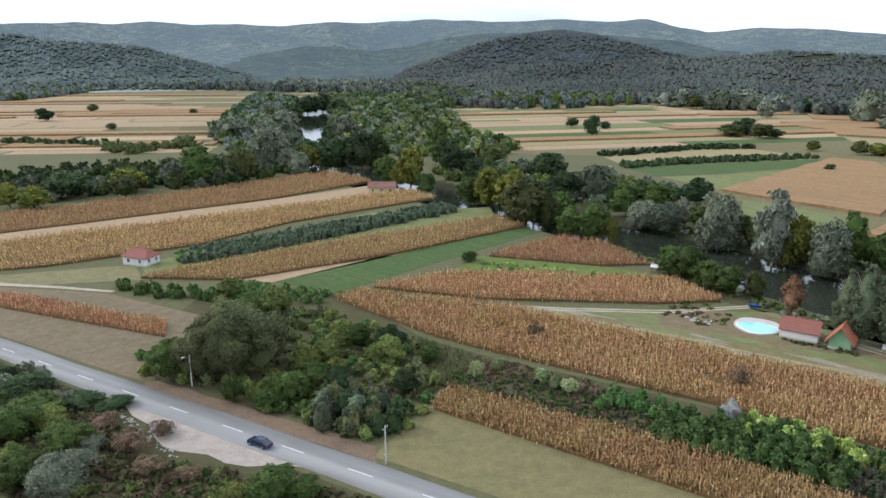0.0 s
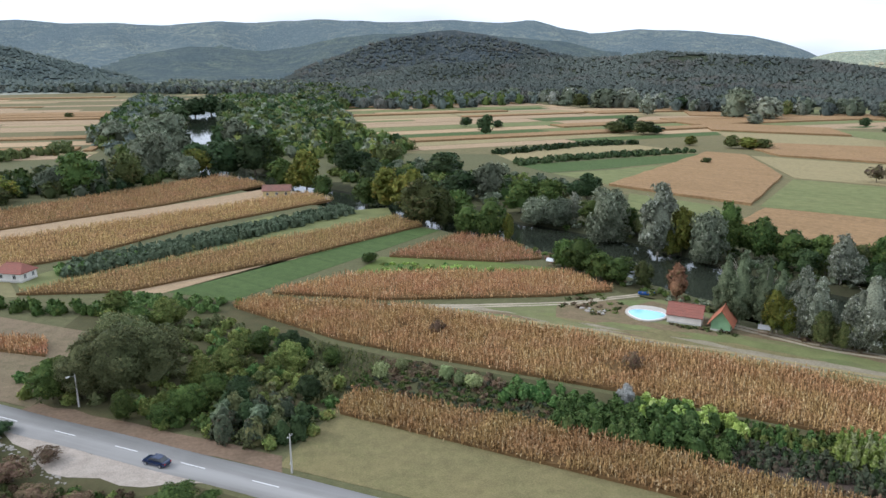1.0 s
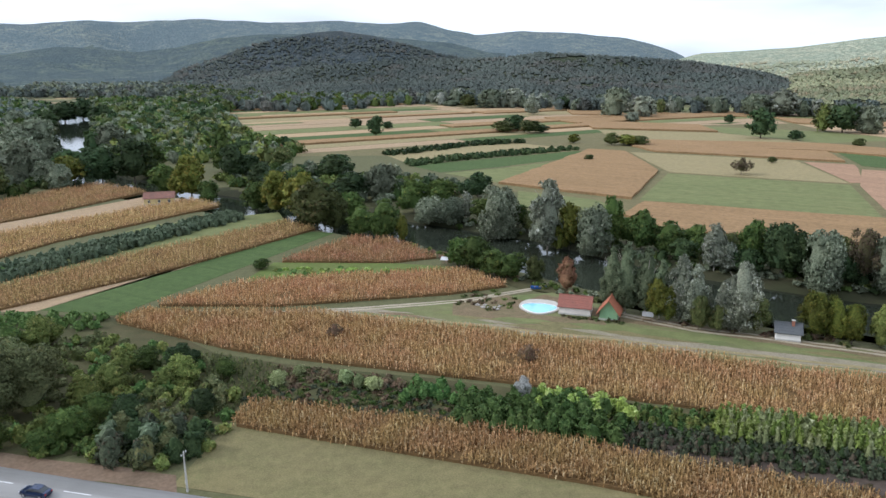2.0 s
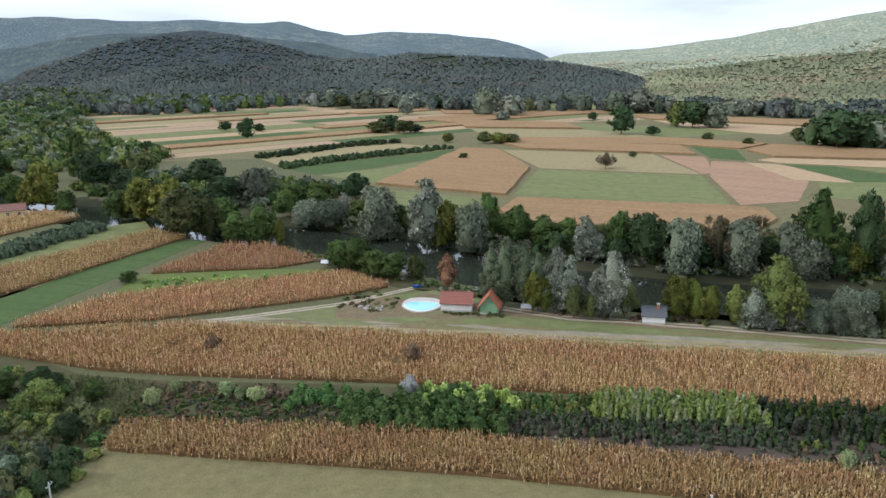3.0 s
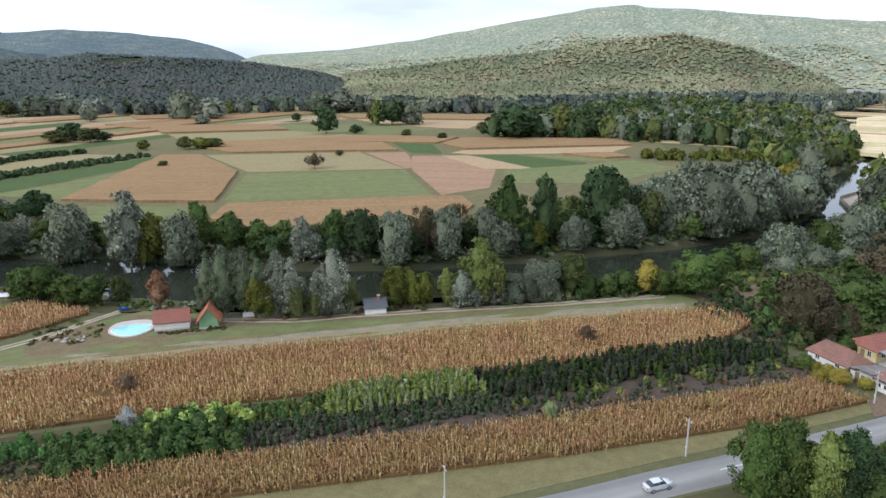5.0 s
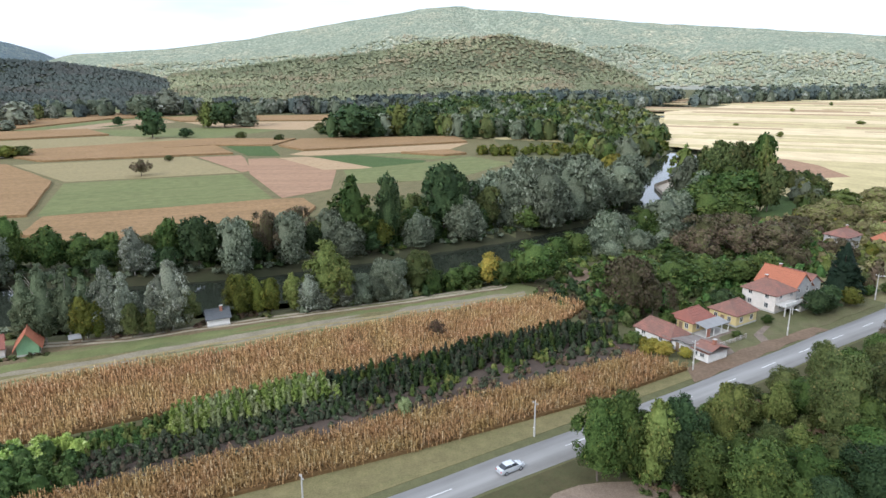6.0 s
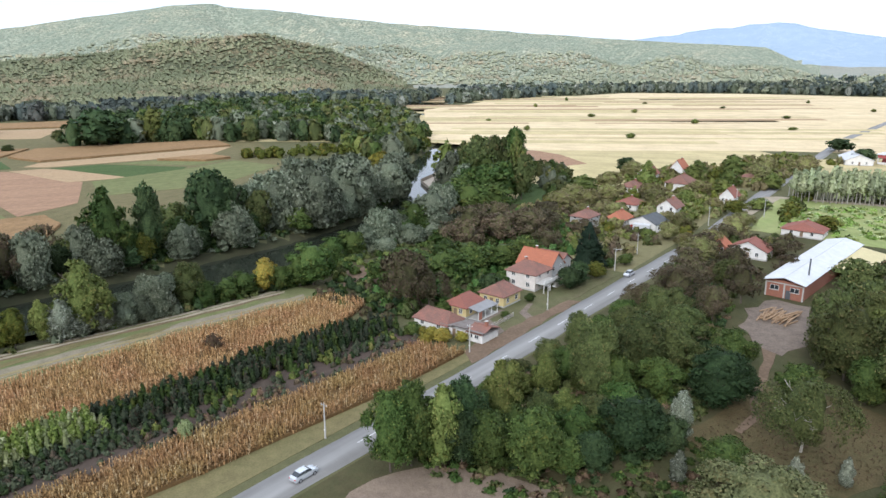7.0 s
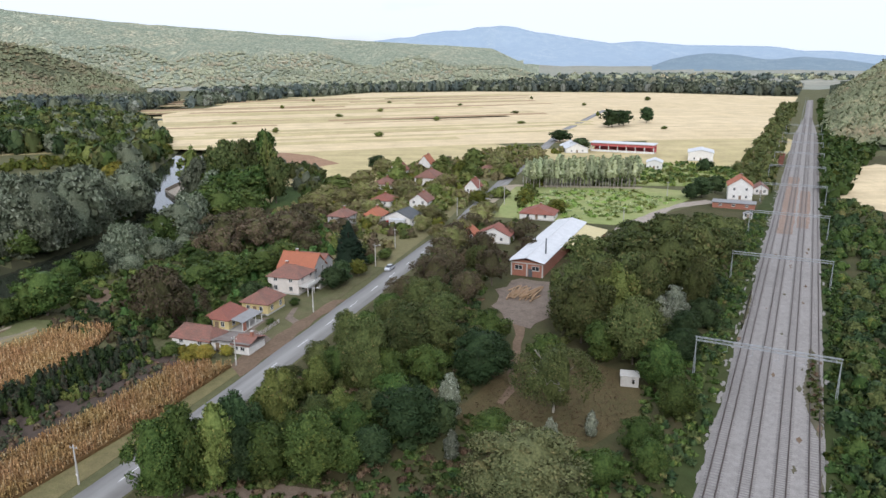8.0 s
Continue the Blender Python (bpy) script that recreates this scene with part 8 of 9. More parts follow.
def house(name, u, v, turn, long, deep, wall_h, rise, wall, roof, label, hip=0.0, windows=3, storeys=1, chimney=True, category="house", group="", over=0.45, door=True):
    """A house, its long side along x; turn from the road's direction."""
    root = thing(name, label, category, group, m=spot(u, v, 0, turn))
    bm = bmesh.new()
    x0, x1, y0, y1 = -long / 2, long / 2, -deep / 2, deep / 2
    box(bm, x0, x1, y0, y1, -0.2, wall_h)
    if hip <= 0:
        for x in (x0, x1):
            a = [bm.verts.new((x, y, z)) for y, z in ((y0, wall_h), (y1, wall_h), (0, wall_h + rise - 0.12))]
            b = [bm.verts.new((x + (0.25 if x < 0 else -0.25), y, z)) for y, z in ((y0, wall_h), (y1, wall_h), (0, wall_h + rise - 0.12))]
            bm.faces.new(a), bm.faces.new(b[::-1])
            bm.faces.new((a[1], a[2], b[2], b[1])), bm.faces.new((a[2], a[0], b[0], b[2]))
    part("wall", bm, wall, root)
    part("plinth", boxes((x0 - 0.06, x1 + 0.06, y0 - 0.06, y1 + 0.06, -0.2, 0.45)), M_CONCRETE, root)
    made = roof_part(root, x0, x1, y0, y1, wall_h, rise, roof, over, hip)
    course_parts(made, x0, x1, y0, y1, wall_h, rise, roof, over, 0.55, hip)
    for s in range(storeys):
        z = 1.0 + s * (wall_h / storeys)
        for side in (-1, 1):
            for i in range(windows):
                window_part(root, x0 + long * (i + 0.5) / windows, side * deep / 2, z, 1.1, 1.25, side)
        for side in ("e", "w") if windows else ():
            for i in range(2):
                window_part(root, x1 if side == "e" else x0, y0 + deep * (i + 0.5) / 2, z, 1.0, 1.25, side)
    if door:
        d = part("door", boxes((x0 - 0.06, x0 + 0.02, -0.5, 0.5, 0.1, 2.1)), M_WOOD, root)
        part("handle", boxes((x0 - 0.1, x0 - 0.06, 0.3, 0.42, 1.05, 1.1)), M_GALV, d)
    if chimney:
        stack = part("chimney", boxes((long * 0.12, long * 0.12 + 0.6, -0.7, -0.1, wall_h + rise * 0.5, wall_h + rise + 0.7)), M_BRICKWALL, root)
        part("cap", boxes((long * 0.12 - 0.08, long * 0.12 + 0.68, -0.78, -0.02, wall_h + rise + 0.7, wall_h + rise + 0.82)), M_CONCRETE, stack)
    return root


FARM, VILLAGE_HOUSES = "farm houses by the road", "village houses"
house("farm_shed", 120.2, 97.8, 90, 9.5, 6, 2.4, 1.9, M_WHITE, M_TILE_OLD, "low white farm shed with a sagging old tile roof", 1.6, 2, group=FARM, chimney=False, category="shed")
# lean-to sheds in front of it
lean_to = thing("lean_to", "low whitewashed lean-to sheds with grey sheet roofs", "shed", FARM, m=spot(120.5, 89.5, 0, 90))
part("wall", boxes((-6, 5, -3, 3, -0.2, 1.75)), M_WHITE, lean_to)
bm = bmesh.new()
for xa, xb, z in ((-6.4, -1.8, 2.45), (-1.7, 2.0, 2.7), (2.1, 5.4, 2.35)):
    v = [bm.verts.new(q) for q in ((xa, -3.4, z - 0.5), (xb, -3.4, z - 0.5), (xb, 3.4, z + 0.1), (xa, 3.4, z + 0.1), (xa, -3.4, z - 0.6), (xb, -3.4, z - 0.6), (xb, 3.4, z), (xa, 3.4, z))]
    for f in ((0, 1, 2, 3), (7, 6, 5, 4), (0, 4, 5, 1), (1, 5, 6, 2), (2, 6, 7, 3), (3, 7, 4, 0)):
        bm.faces.new([v[i] for i in f])
part("roof", bm, M_OLDFELT, lean_to)
roof_part(lean_to, -6, -2, -3, 3, 2.3, 0.9, M_TILE_OLD, 0.35, 0, 0.12, "tile_roof")
for x in (-4.5, -2.9, 0.4, 3.6):
    window_part(lean_to, x, 3.0, 0.9, 1.1, 0.9, 1)
part("door", boxes((1.2, 2.1, 2.98, 3.06, 0, 1.95)), M_WOOD, lean_to)
stack = part("chimney", boxes((-5.3, -4.7, -0.3, 0.3, 2.0, 4.2)), M_BRICKWALL, lean_to)
part("cap", boxes((-5.36, -4.64, -0.36, 0.36, 4.2, 4.32)), M_CONCRETE, stack)

house("farm_house", 131.5, 98.8, 0, 7.4, 6.4, 3.0, 1.9, M_YELLOW, M_TILE_RED, "small yellow farm house with a red tiled roof", 2.0, 2, group=FARM, chimney=False)
porch = thing("porch", "grey sheet-roofed porch before the red-roofed house", "porch", FARM, m=spot(132.2, 94.0, 0, 0))
bm = bmesh.new()
v = [bm.verts.new(q) for q in ((-4, -1.9, 2.35), (4, -1.9, 2.35), (4, 1.4, 2.85), (-4, 1.4, 2.85), (-4, -1.9, 2.25), (4, -1.9, 2.25), (4, 1.4, 2.75), (-4, 1.4, 2.75))]
for f in ((0, 1, 2, 3), (7, 6, 5, 4), (0, 4, 5, 1), (1, 5, 6, 2), (2, 6, 7, 3), (3, 7, 4, 0)):
    bm.faces.new([v[i] for i in f])
part("roof", bm, M_SHEET_GREY, porch)
for x in (-3.8, -1.2, 1.4, 3.8):
    part("post", boxes((x - 0.07, x + 0.07, -1.75, -1.61, -0.1, 2.3)), M_FRAME, porch)
part("floor_slab", boxes((-4, 4, -1.9, 1.4, -0.2, 0.25)), M_CONCRETE, porch)
part("brick_screen", boxes((-3.8, -2.6, -1.8, -1.66, 0.25, 2.2)), M_BRICKWALL, porch)

house("farm_house", 143.2, 96.4, 0, 7.6, 7.2, 3.2, 2.1, M_YELLOW, M_TILE_OLD, "yellow farm house with a weathered tile roof", 2.4, 2, group=FARM, chimney=False)
house("white_house", 159.5, 98.0, 90, 9, 8.6, 4.8, 2.1, M_STAINED, M_TILE_OLD, "two-storey white house with a hipped red tile roof", 3.2, 2, 2, group=FARM)
house("tall_house", 167, 99.0, 90, 10.5, 7.5, 4.8, 3.4, M_GREYWALL, M_TILE_ORANGE, "two-storey house with a steep orange tile roof", 0, 2, 2, group=FARM)
house("outhouse", 175, 99.5, 90, 8, 6, 4.0, 2.0, M_GREYWALL, M_TILE_OLD, "outhouse with a dull tile roof behind the orange roof", 0, 2, group=FARM, chimney=False)
balcony = thing("balcony", "concrete balcony and outside stair on the white house", "balcony", FARM, m=spot(158.5, 92.0, 0, 0))
part("floor_slab", boxes((-3.4, 3.4, -1.4, 1.4, 2.35, 2.55)), M_CONCRETE, balcony)
for x in (-3.2, 0, 3.2):
    part("post", boxes((x - 0.12, x + 0.12, -1.3, -1.06, -0.1, 2.35)), M_CONCRETE, balcony)
part("parapet", boxes((-3.4, 3.4, -1.4, -1.26, 2.55, 3.4)), M_WHITE, balcony)
part("stair", boxes(*[(3.4 + 0.3 * i, 3.75 + 0.3 * i, -1.3, -0.2, -0.1, 2.55 - 0.18 * i) for i in range(13)]), M_CONCRETE, balcony)


def satellite_dish(u, v, z):
    root = thing("satellite_dish", "white satellite dish on a house wall", "satellite dish", m=spot(u, v, z, 20))
    bm = bmesh.new()
    bmesh.ops.create_uvsphere(bm, u_segments=14, v_segments=8, radius=0.7)
    bmesh.ops.delete(bm, geom=[q for q in bm.verts if q.co.z > -0.35], context="VERTS")
    bmesh.ops.rotate(bm, verts=bm.verts, matrix=Matrix.Rotation(radians(-60), 3, "X"))
    part("dish", bm, M_WHITE, root, smooth=True)
    bm = bmesh.new()
    rod(bm, (0, 0.4, -0.2), (0, 1.2, -0.5), 0.05)
    part("arm", bm, M_GALV, root)


satellite_dish(168.5, 93.4, 6.0)
# village
house("village_house", 231, 119, 0, 8.5, 7.5, 4.6, 1.9, M_GREYWALL, M_TILE_OLD, "pale village house with a hipped tile roof", 2.8, 2, 2, group=VILLAGE_HOUSES)
house("village_house", 242.5, 111, 0, 9, 7, 2.8, 2.3, M_WHITE, M_TILE_ORANGE, "low white village house with an orange roof", 2.0, 2, group=VILLAGE_HOUSES)
house("barn", 241.5, 99, -8, 9, 10.5, 3.4, 2.2, M_WHITE, M_SHEET_DARK, "white barn with a dark grey roof", 0, 2, group=VILLAGE_HOUSES, category="barn", chimney=False)
house("village_house", 266, 101, 0, 8, 7.5, 4.6, 2.8, M_WHITE, M_TILE_OLD, "tall white village house with a steep brown roof", 0, 2, 2, group=VILLAGE_HOUSES)
house("village_house", 271, 120, 0, 8, 9, 2.8, 2.0, M_WHITE, M_TILE_RED, "low village house with a red roof among trees", 2, 2, group=VILLAGE_HOUSES)
house("village_house", 325, 119, 0, 10, 12, 4.0, 3.4, M_WHITE, M_TILE_OLD, "broad village house with a large weathered roof", 2, 3, group=VILLAGE_HOUSES)
house("village_house", 308, 135, 0, 9, 11, 2.8, 2.4, M_WHITE, M_TILE_OLD, "low village house with a dull roof among trees", 2, 2, group=VILLAGE_HOUSES)
house("village_house", 341, 142, 0, 8, 8, 4.0, 4.0, M_WHITE, M_TILE_RED, "village house with a tall red roof", 0, 2, group=VILLAGE_HOUSES)
house("village_house", 364, 135, 0, 8, 7, 4.6, 4.2, M_WHITE, M_TILE_ORANGE, "village house with a tall orange roof", 0, 2, group=VILLAGE_HOUSES)
house("village_house", 309, 92, 0, 8, 6, 3.4, 3.2, M_WHITE, M_TILE_RED, "small white village house with a steep roof", 0, 2, group=VILLAGE_HOUSES)
house("barn", 226.5, 59.5, 0, 7, 11, 3.0, 2.6, M_WHITE, M_TILE_RED, "whitewashed barn with a red tile roof", 0, 2, group=VILLAGE_HOUSES, category="barn", chimney=False)
house("outhouse", 226, 68.5, 0, 5, 5, 2.6, 2.0, M_BRICKWALL, M_TILE_ORANGE, "small brick outhouse with an orange roof", 0, 1, group=VILLAGE_HOUSES, chimney=False, category="shed")
house("village_house", 266, 53, 0, 9, 13, 2.6, 2.4, M_WHITE, M_TILE_RED, "low house with a faded red roof behind bushes", 2, 3, group=VILLAGE_HOUSES)
house("village_house", 366, 100, 0, 8, 9, 3.0, 2.2, M_WHITE, M_TILE_OLD, "far village house with a pale roof", 2, 2, group=VILLAGE_HOUSES)

# saw mill
mill = thing("saw_mill", "brick saw mill with a long pale sheet roof", "saw mill", m=spot(190, 40.8, 0, -4))
part("wall", boxes((0, 54, -4.6, 4.6, -0.2, 4.6)), M_BRICKWALL, mill)
part("band", boxes((-0.08, 0, -4.7, 4.7, 3.7, 4.0), (-0.08, 0, -4.7, -4.3, -0.2, 3.7), (-0.08, 0, -0.2, 0.2, -0.2, 3.7), (-0.08, 0, 4.3, 4.7, -0.2, 3.7)), M_CONCRETE, mill)
roof_part(mill, -0.5, 54, -4.6, 4.6, 4.7, 1.1, M_SHEET, 0.7, 0, 0.12)
for y in (-2.5, 2.4):
    window_part(mill, 0, y, 1.9, 2.2, 1.3, "w")
part("door", boxes((-0.07, 0.02, -1.6, -0.4, 0, 2.3)), M_SHEET_DARK, mill)
side_roof = bmesh.new()
v = [side_roof.verts.new(q) for q in ((22, -5.2, 4.3), (52, -5.2, 4.3), (52, -13, 3.1), (30, -13, 3.1), (22, -5.2, 4.15), (52, -5.2, 4.15), (52, -13, 2.95), (30, -13, 2.95))]
for f in ((3, 2, 1, 0), (4, 5, 6, 7), (0, 1, 5, 4), (1, 2, 6, 5), (2, 3, 7, 6), (3, 0, 4, 7)):
    side_roof.faces.new([v[i] for i in f])
part("side_roof", side_roof, M_SHEET_YELLOW, mill, "yellowed sheet roof over the saw bay")
part("side_wall", boxes((22, 51, -12.4, -12.1, -0.2, 2.95), (51, 51.3, -12.4, -4.6, -0.2, 3.0)), M_BRICKWALL, mill)
bm = bmesh.new()
rod(bm, (8, -3.2, 4.2), (8, -3.2, 9.5), 0.22, 0.2, 8)
part("flue", bm, M_SHEET_DARK, mill)

rng_log = random.Random(9)
log_bm = bmesh.new()
rod(log_bm, (-2.6, 0, 0), (2.6, 0, 0), 0.19, 0.16, 8)
log_me = bpy.data.meshes.new("log")
bmesh.ops.recalc_face_normals(log_bm, faces=log_bm.faces)
log_bm.to_mesh(log_me)
log_bm.free()
log_me.materials.append(M_LOG)
for k in range(46):
    layer = min(3, k // 14)
    single("log", log_me, "felled log lying in a loose pile in the yard", "log", "logs in the timber yard", "",
           spot(171.5 + rng_log.uniform(-1.5, 1.5) + (k % 3) * 2.2, 34.5 + (k % 14) * 0.52 + rng_log.uniform(-0.15, 0.15), 0.33 + 0.3 * layer, rng_log.uniform(-16, 16) - 8))

# station and buildings along the line
house("station", 331, -21.5, 0, 11, 9.8, 6.4, 3.4, M_WHITE, M_TILE_ORANGE, "white station house with an orange gabled roof", 0, 2, 2)
annex = thing("platform_shed", "long low station shed with a grey roof", "shed", m=spot(309, -18.5, 0, -6))
part("wall", boxes((-3, 3, -8, 8, -0.2, 2.3)), M_BRICKWALL, annex)
part("roof", boxes((-3.5, 3.5, -8.4, 8.4, 2.3, 2.55)), M_SHEET_GREY, annex)
for y in (-5, 0, 5):
    window_part(annex, -3, y, 1.0, 1.2, 0.9, "w")
house("signal_hut", 288, -22.5, 0, 3, 3, 2.2, 0.7, M_WHITE, M_SHEET_GREY, "small white signal hut by the tracks", 0, 1, chimney=False, category="hut", over=0.25)
house("station_outhouse", 346, -31, 0, 8, 6, 2.8, 2.0, M_WHITE, M_TILE_OLD, "small white outhouse beside the station", 0, 1, chimney=False, category="shed")
house("white_hall", 452, -6, 0, 16, 14, 5.2, 1.6, M_WHITE, M_SHEET, "large white hall at the plain's edge", 0, 3, chimney=False, category="hall")
house("white_hall", 470, 72, 20, 22, 14, 3.2, 3.0, M_WHITE, M_SHEET, "hall with a bright white roof", 0, 3, chimney=False, category="hall")
depot = thing("depot", "long red and white building with dark open bays", "depot", m=spot(474, 41, 0, -7))
part("wall", boxes((-4, 6, -20, 20, 3.9, 5.6)), M_PINK, depot)
part("roof", boxes((-5, 7, -20.6, 20.6, 5.6, 6.0)), M_SHEET, depot)
part("back_wall", boxes((5.6, 6, -20, 20, -0.2, 3.9)), M_PINK, depot)
part("floor_slab", boxes((-4, 5.6, -20, 20, -0.2, 0.2)), M_CONCRETE, depot)
for k in range(8):
    y = -19.8 + 5.66 * k
    part("pillar", boxes((-4, -3.5, y - 0.25, y + 0.25, 0.2, 3.9)), M_FRAME, depot)
part("front_wall", boxes((-4.02, -3.6, -19.5, 19.5, 0.2, 1.4)), M_WHITE, depot)
house("white_hall", 408, 18, 0, 10, 8, 4.2, 1.4, M_WHITE, M_SHEET, "small white hall by the poplar row", 0, 2, chimney=False, category="hall")
hut = thing("concrete_hut", "small flat-roofed pale concrete hut with a dark opening", "hut", m=spot(128.6, 7.4, 0, 5))
part("wall", boxes((-1.3, -1.15, -1.65, -0.95, 0, 2.15), (-1.3, -1.15, -0.35, 1.65, 0, 2.15), (-1.3, -1.15, -0.95, -0.35, 0, 0.7), (-1.3, -1.15, -0.95, -0.35, 1.75, 2.15), (1.15, 1.3, -1.65, 1.65, 0, 2.15), (-1.15, 1.15, -1.65, -1.5, 0, 2.15), (-1.15, 1.15, 1.5, 1.65, 0, 2.15)), M_CONCRETE, hut)
part("roof", boxes((-1.45, 1.45, -1.8, 1.8, 2.15, 2.28)), M_CONCRETE, hut)
part("window_frame", boxes((-1.33, -1.22, -0.97, -0.91, 0.7, 1.75), (-1.33, -1.22, -0.39, -0.33, 0.7, 1.75), (-1.33, -1.22, -0.91, -0.39, 1.69, 1.75)), M_WHITE, hut)
# upstream
house("red_roofed_hut", -182.5, 135, 10, 8.5, 6, 3.0, 1.9, M_WHITE, M_TILE_RED, "small white hut with a red hipped roof by a hedge", 2.2, 2, chimney=False, category="hut")
house("field_house", -186, 268, 28, 12, 6.5, 3.2, 1.9, M_YELLOW, M_TILE_OLD, "low cream house with a brown roof before the wood", 0, 3, chimney=False)
# riverside weekend houses
house("pool_house", -5.3, 168.2, -4, 7.6, 5.2, 2.3, 2.0, M_STAINED, M_TILE_RED, "low pale pool house with a brick-red tile roof", 0, 0, chimney=False, over=0.3, category="pool house")
house("green_hut", 2.8, 166, 82, 4.6, 4.2, 2.5, 2.7, M_GREENWALL, M_TILE_ORANGE, "green wooden hut with a steep orange roof", 0, 0, chimney=False, door=False, over=0.7, category="hut")
house("white_hut", 41, 160.8, -6, 5.0, 3.6, 2.3, 1.5, M_WHITE, M_SHEET_DARK, "small white hut with a dark roof by the river track", 0, 0, chimney=True, over=0.4, category="hut")

# pool: a pale deck with a free-form blue basin
M_DECK = plain_mat("pale_stone_deck", (0.46, 0.42, 0.37), (0.38, 0.35, 0.30), 0.7, 0.85, 0, 0.1)
pool_m, pn, pl, pb = material("pool_water", 0.05, 0, 0.5)
pb.inputs["Base Color"].default_value = (0.26, 0.55, 0.70, 1)
bump_of(pn, pl, pb, noise_of(pn, pl, 1.5, 2, 0.3, 0.7), 0.1, 0.04)
pool = thing("swimming_pool", "kidney-shaped blue pool with a white rim in a pale deck", "swimming pool", m=spot(-14.2, 168.7, 0, 0))


def kidney(r, n=40):
    return [((3.9 + r) * math.cos(a) * (1 + 0.10 * math.cos(2 * a)), (3.5 + r) * math.sin(a) + 0.5 * math.cos(2 * a)) for a in (2 * math.pi * i / n for i in range(n))]


def ring(outer, inner, z0, z1):
    bm = bmesh.new()
    n = len(outer)
    rows4 = [[bm.verts.new((*p, z)) for p in q] for q, z in ((outer, z0), (outer, z1), (inner, z1), (inner, z0))]
    for a, b in ((0, 1), (1, 2), (2, 3), (3, 0)):
        for i in range(n):
            bm.faces.new((rows4[a][i], rows4[a][(i + 1) % n], rows4[b][(i + 1) % n], rows4[b][i]))
    return bm


part("deck", ring([(p[0], p[1] + max(0, min(2.6, 0.9 * p[1]))) for p in kidney(0.7)], kidney(0.2), -0.1, 0.34), M_DECK, pool)
part("rim", ring(kidney(0.2), kidney(0.0), -0.1, 0.40), M_WHITE, pool)
bm = bmesh.new()
bm.faces.new([bm.verts.new((*p, 0.3)) for p in kidney(0.02)])
part("pool_water", bm, pool_m, pool)
M_BLUE_PAINT = plain_mat("blue_painted_board", (0.04, 0.12, 0.35), (0.03, 0.09, 0.28), 2.0, 0.6, 0, 0)
M_ROCK = plain_mat("pale_rock", (0.34, 0.31, 0.27), (0.24, 0.22, 0.19), 1.0, 0.9, 0, 0.3)


def boat(u, v, turn, mat, label):
    root = thing("rowing_boat", label, "boat", m=spot(u, v, 0, turn))
    bm = bmesh.new()
    prev = None
    for x, w, k in ((-2.0, 0.55, 0.1), (-1.0, 0.75, 0.02), (0.4, 0.75, 0.02), (1.4, 0.5, 0.1), (2.2, 0.06, 0.3)):
        cur = [bm.verts.new((x, y, z)) for y, z in ((-w, 0.62 + k), (-w * 0.7, 0.1 + k), (w * 0.7, 0.1 + k), (w, 0.62 + k))]
        if prev:
            for i in range(3):
                bm.faces.new((prev[i], prev[i + 1], cur[i + 1], cur[i]))
        else:
            bm.faces.new(cur)
        prev = cur
    bm.faces.new(prev[::-1])
    part("hull", bm, mat, root)
    for x in (-0.9, 0.5):
        part("thwart", boxes((x - 0.12, x + 0.12, -0.62, 0.62, 0.45, 0.5)), M_WOOD, root)


boat(-16, 184.5, 10, M_BLUE_PAINT, "blue rowing boat laid up on the bank")


def feeder(u, v, roof_mat, label, w=2.0):
    root = thing("garden_shelter", label, "shelter", m=spot(u, v, 0, -5))
    for x in (-w / 2, w / 2):
        for y in (-0.7, 0.7):
            part("post", boxes((x - 0.06, x + 0.06, y - 0.06, y + 0.06, -0.1, 1.9)), M_WOOD, root)
    roof_part(root, -w / 2, w / 2, -0.8, 0.8, 1.9, 0.45, roof_mat, 0.3, 0, 0.08)
    part("bench", boxes((-w / 2 + 0.1, w / 2 - 0.1, 0.2, 0.6, 0.42, 0.48)), M_WOOD, root)


feeder(11.5, 165, M_SHEET_GREY, "small wooden shelter with a greenish roof")
feeder(-45.5, 202, M_SHEET, "small white-roofed stand at the field's end", 1.8)
rng_rock = random.Random(4)


def rock_mesh(seed):
    bm = bmesh.new()
    bmesh.ops.create_icosphere(bm, subdivisions=2, radius=1.0)
    rr = random.Random(seed)
    for q in bm.verts:
        q.co *= 1 + rr.uniform(-0.22, 0.22)
        q.co.z *= 0.6
    me = bpy.data.meshes.new("rock")
    bm.to_mesh(me)
    bm.free()
    me.materials.append(M_ROCK)
    return me


ROCKS = [rock_mesh(s) for s in range(3)]
for k in range(16):
    s = rng_rock.uniform(0.25, 0.6)
    single("rock", rng_rock.choice(ROCKS), "pale boulder at the meadow's edge by the pool", "rock", "rocks by the pool", "", spot(-27 + rng_rock.uniform(-3, 4), 167 + rng_rock.uniform(-1.4, 2.2), s * 0.3, rng_rock.uniform(0, 180), (s, s, s)))
for k in range(60):
    s = rng_rock.uniform(0.1, 0.34)
    t = rng_rock.uniform(0, 1)
    single("rubble", rng_rock.choice(ROCKS), "pale rubble tipped beside the lay-by", "rubble", "rubble by the lay-by", "", spot(-112 + 26 * t + rng_rock.uniform(-1, 1), 72.5 - 7.0 * t + rng_rock.uniform(-1.2, 0.4), s * 0.3, rng_rock.uniform(0, 180), (s, s, s * 0.8)))


# poplar row behind the saw mill
rng_pop = random.Random(8)
row_rng = np.random.default_rng(77)
POP = []
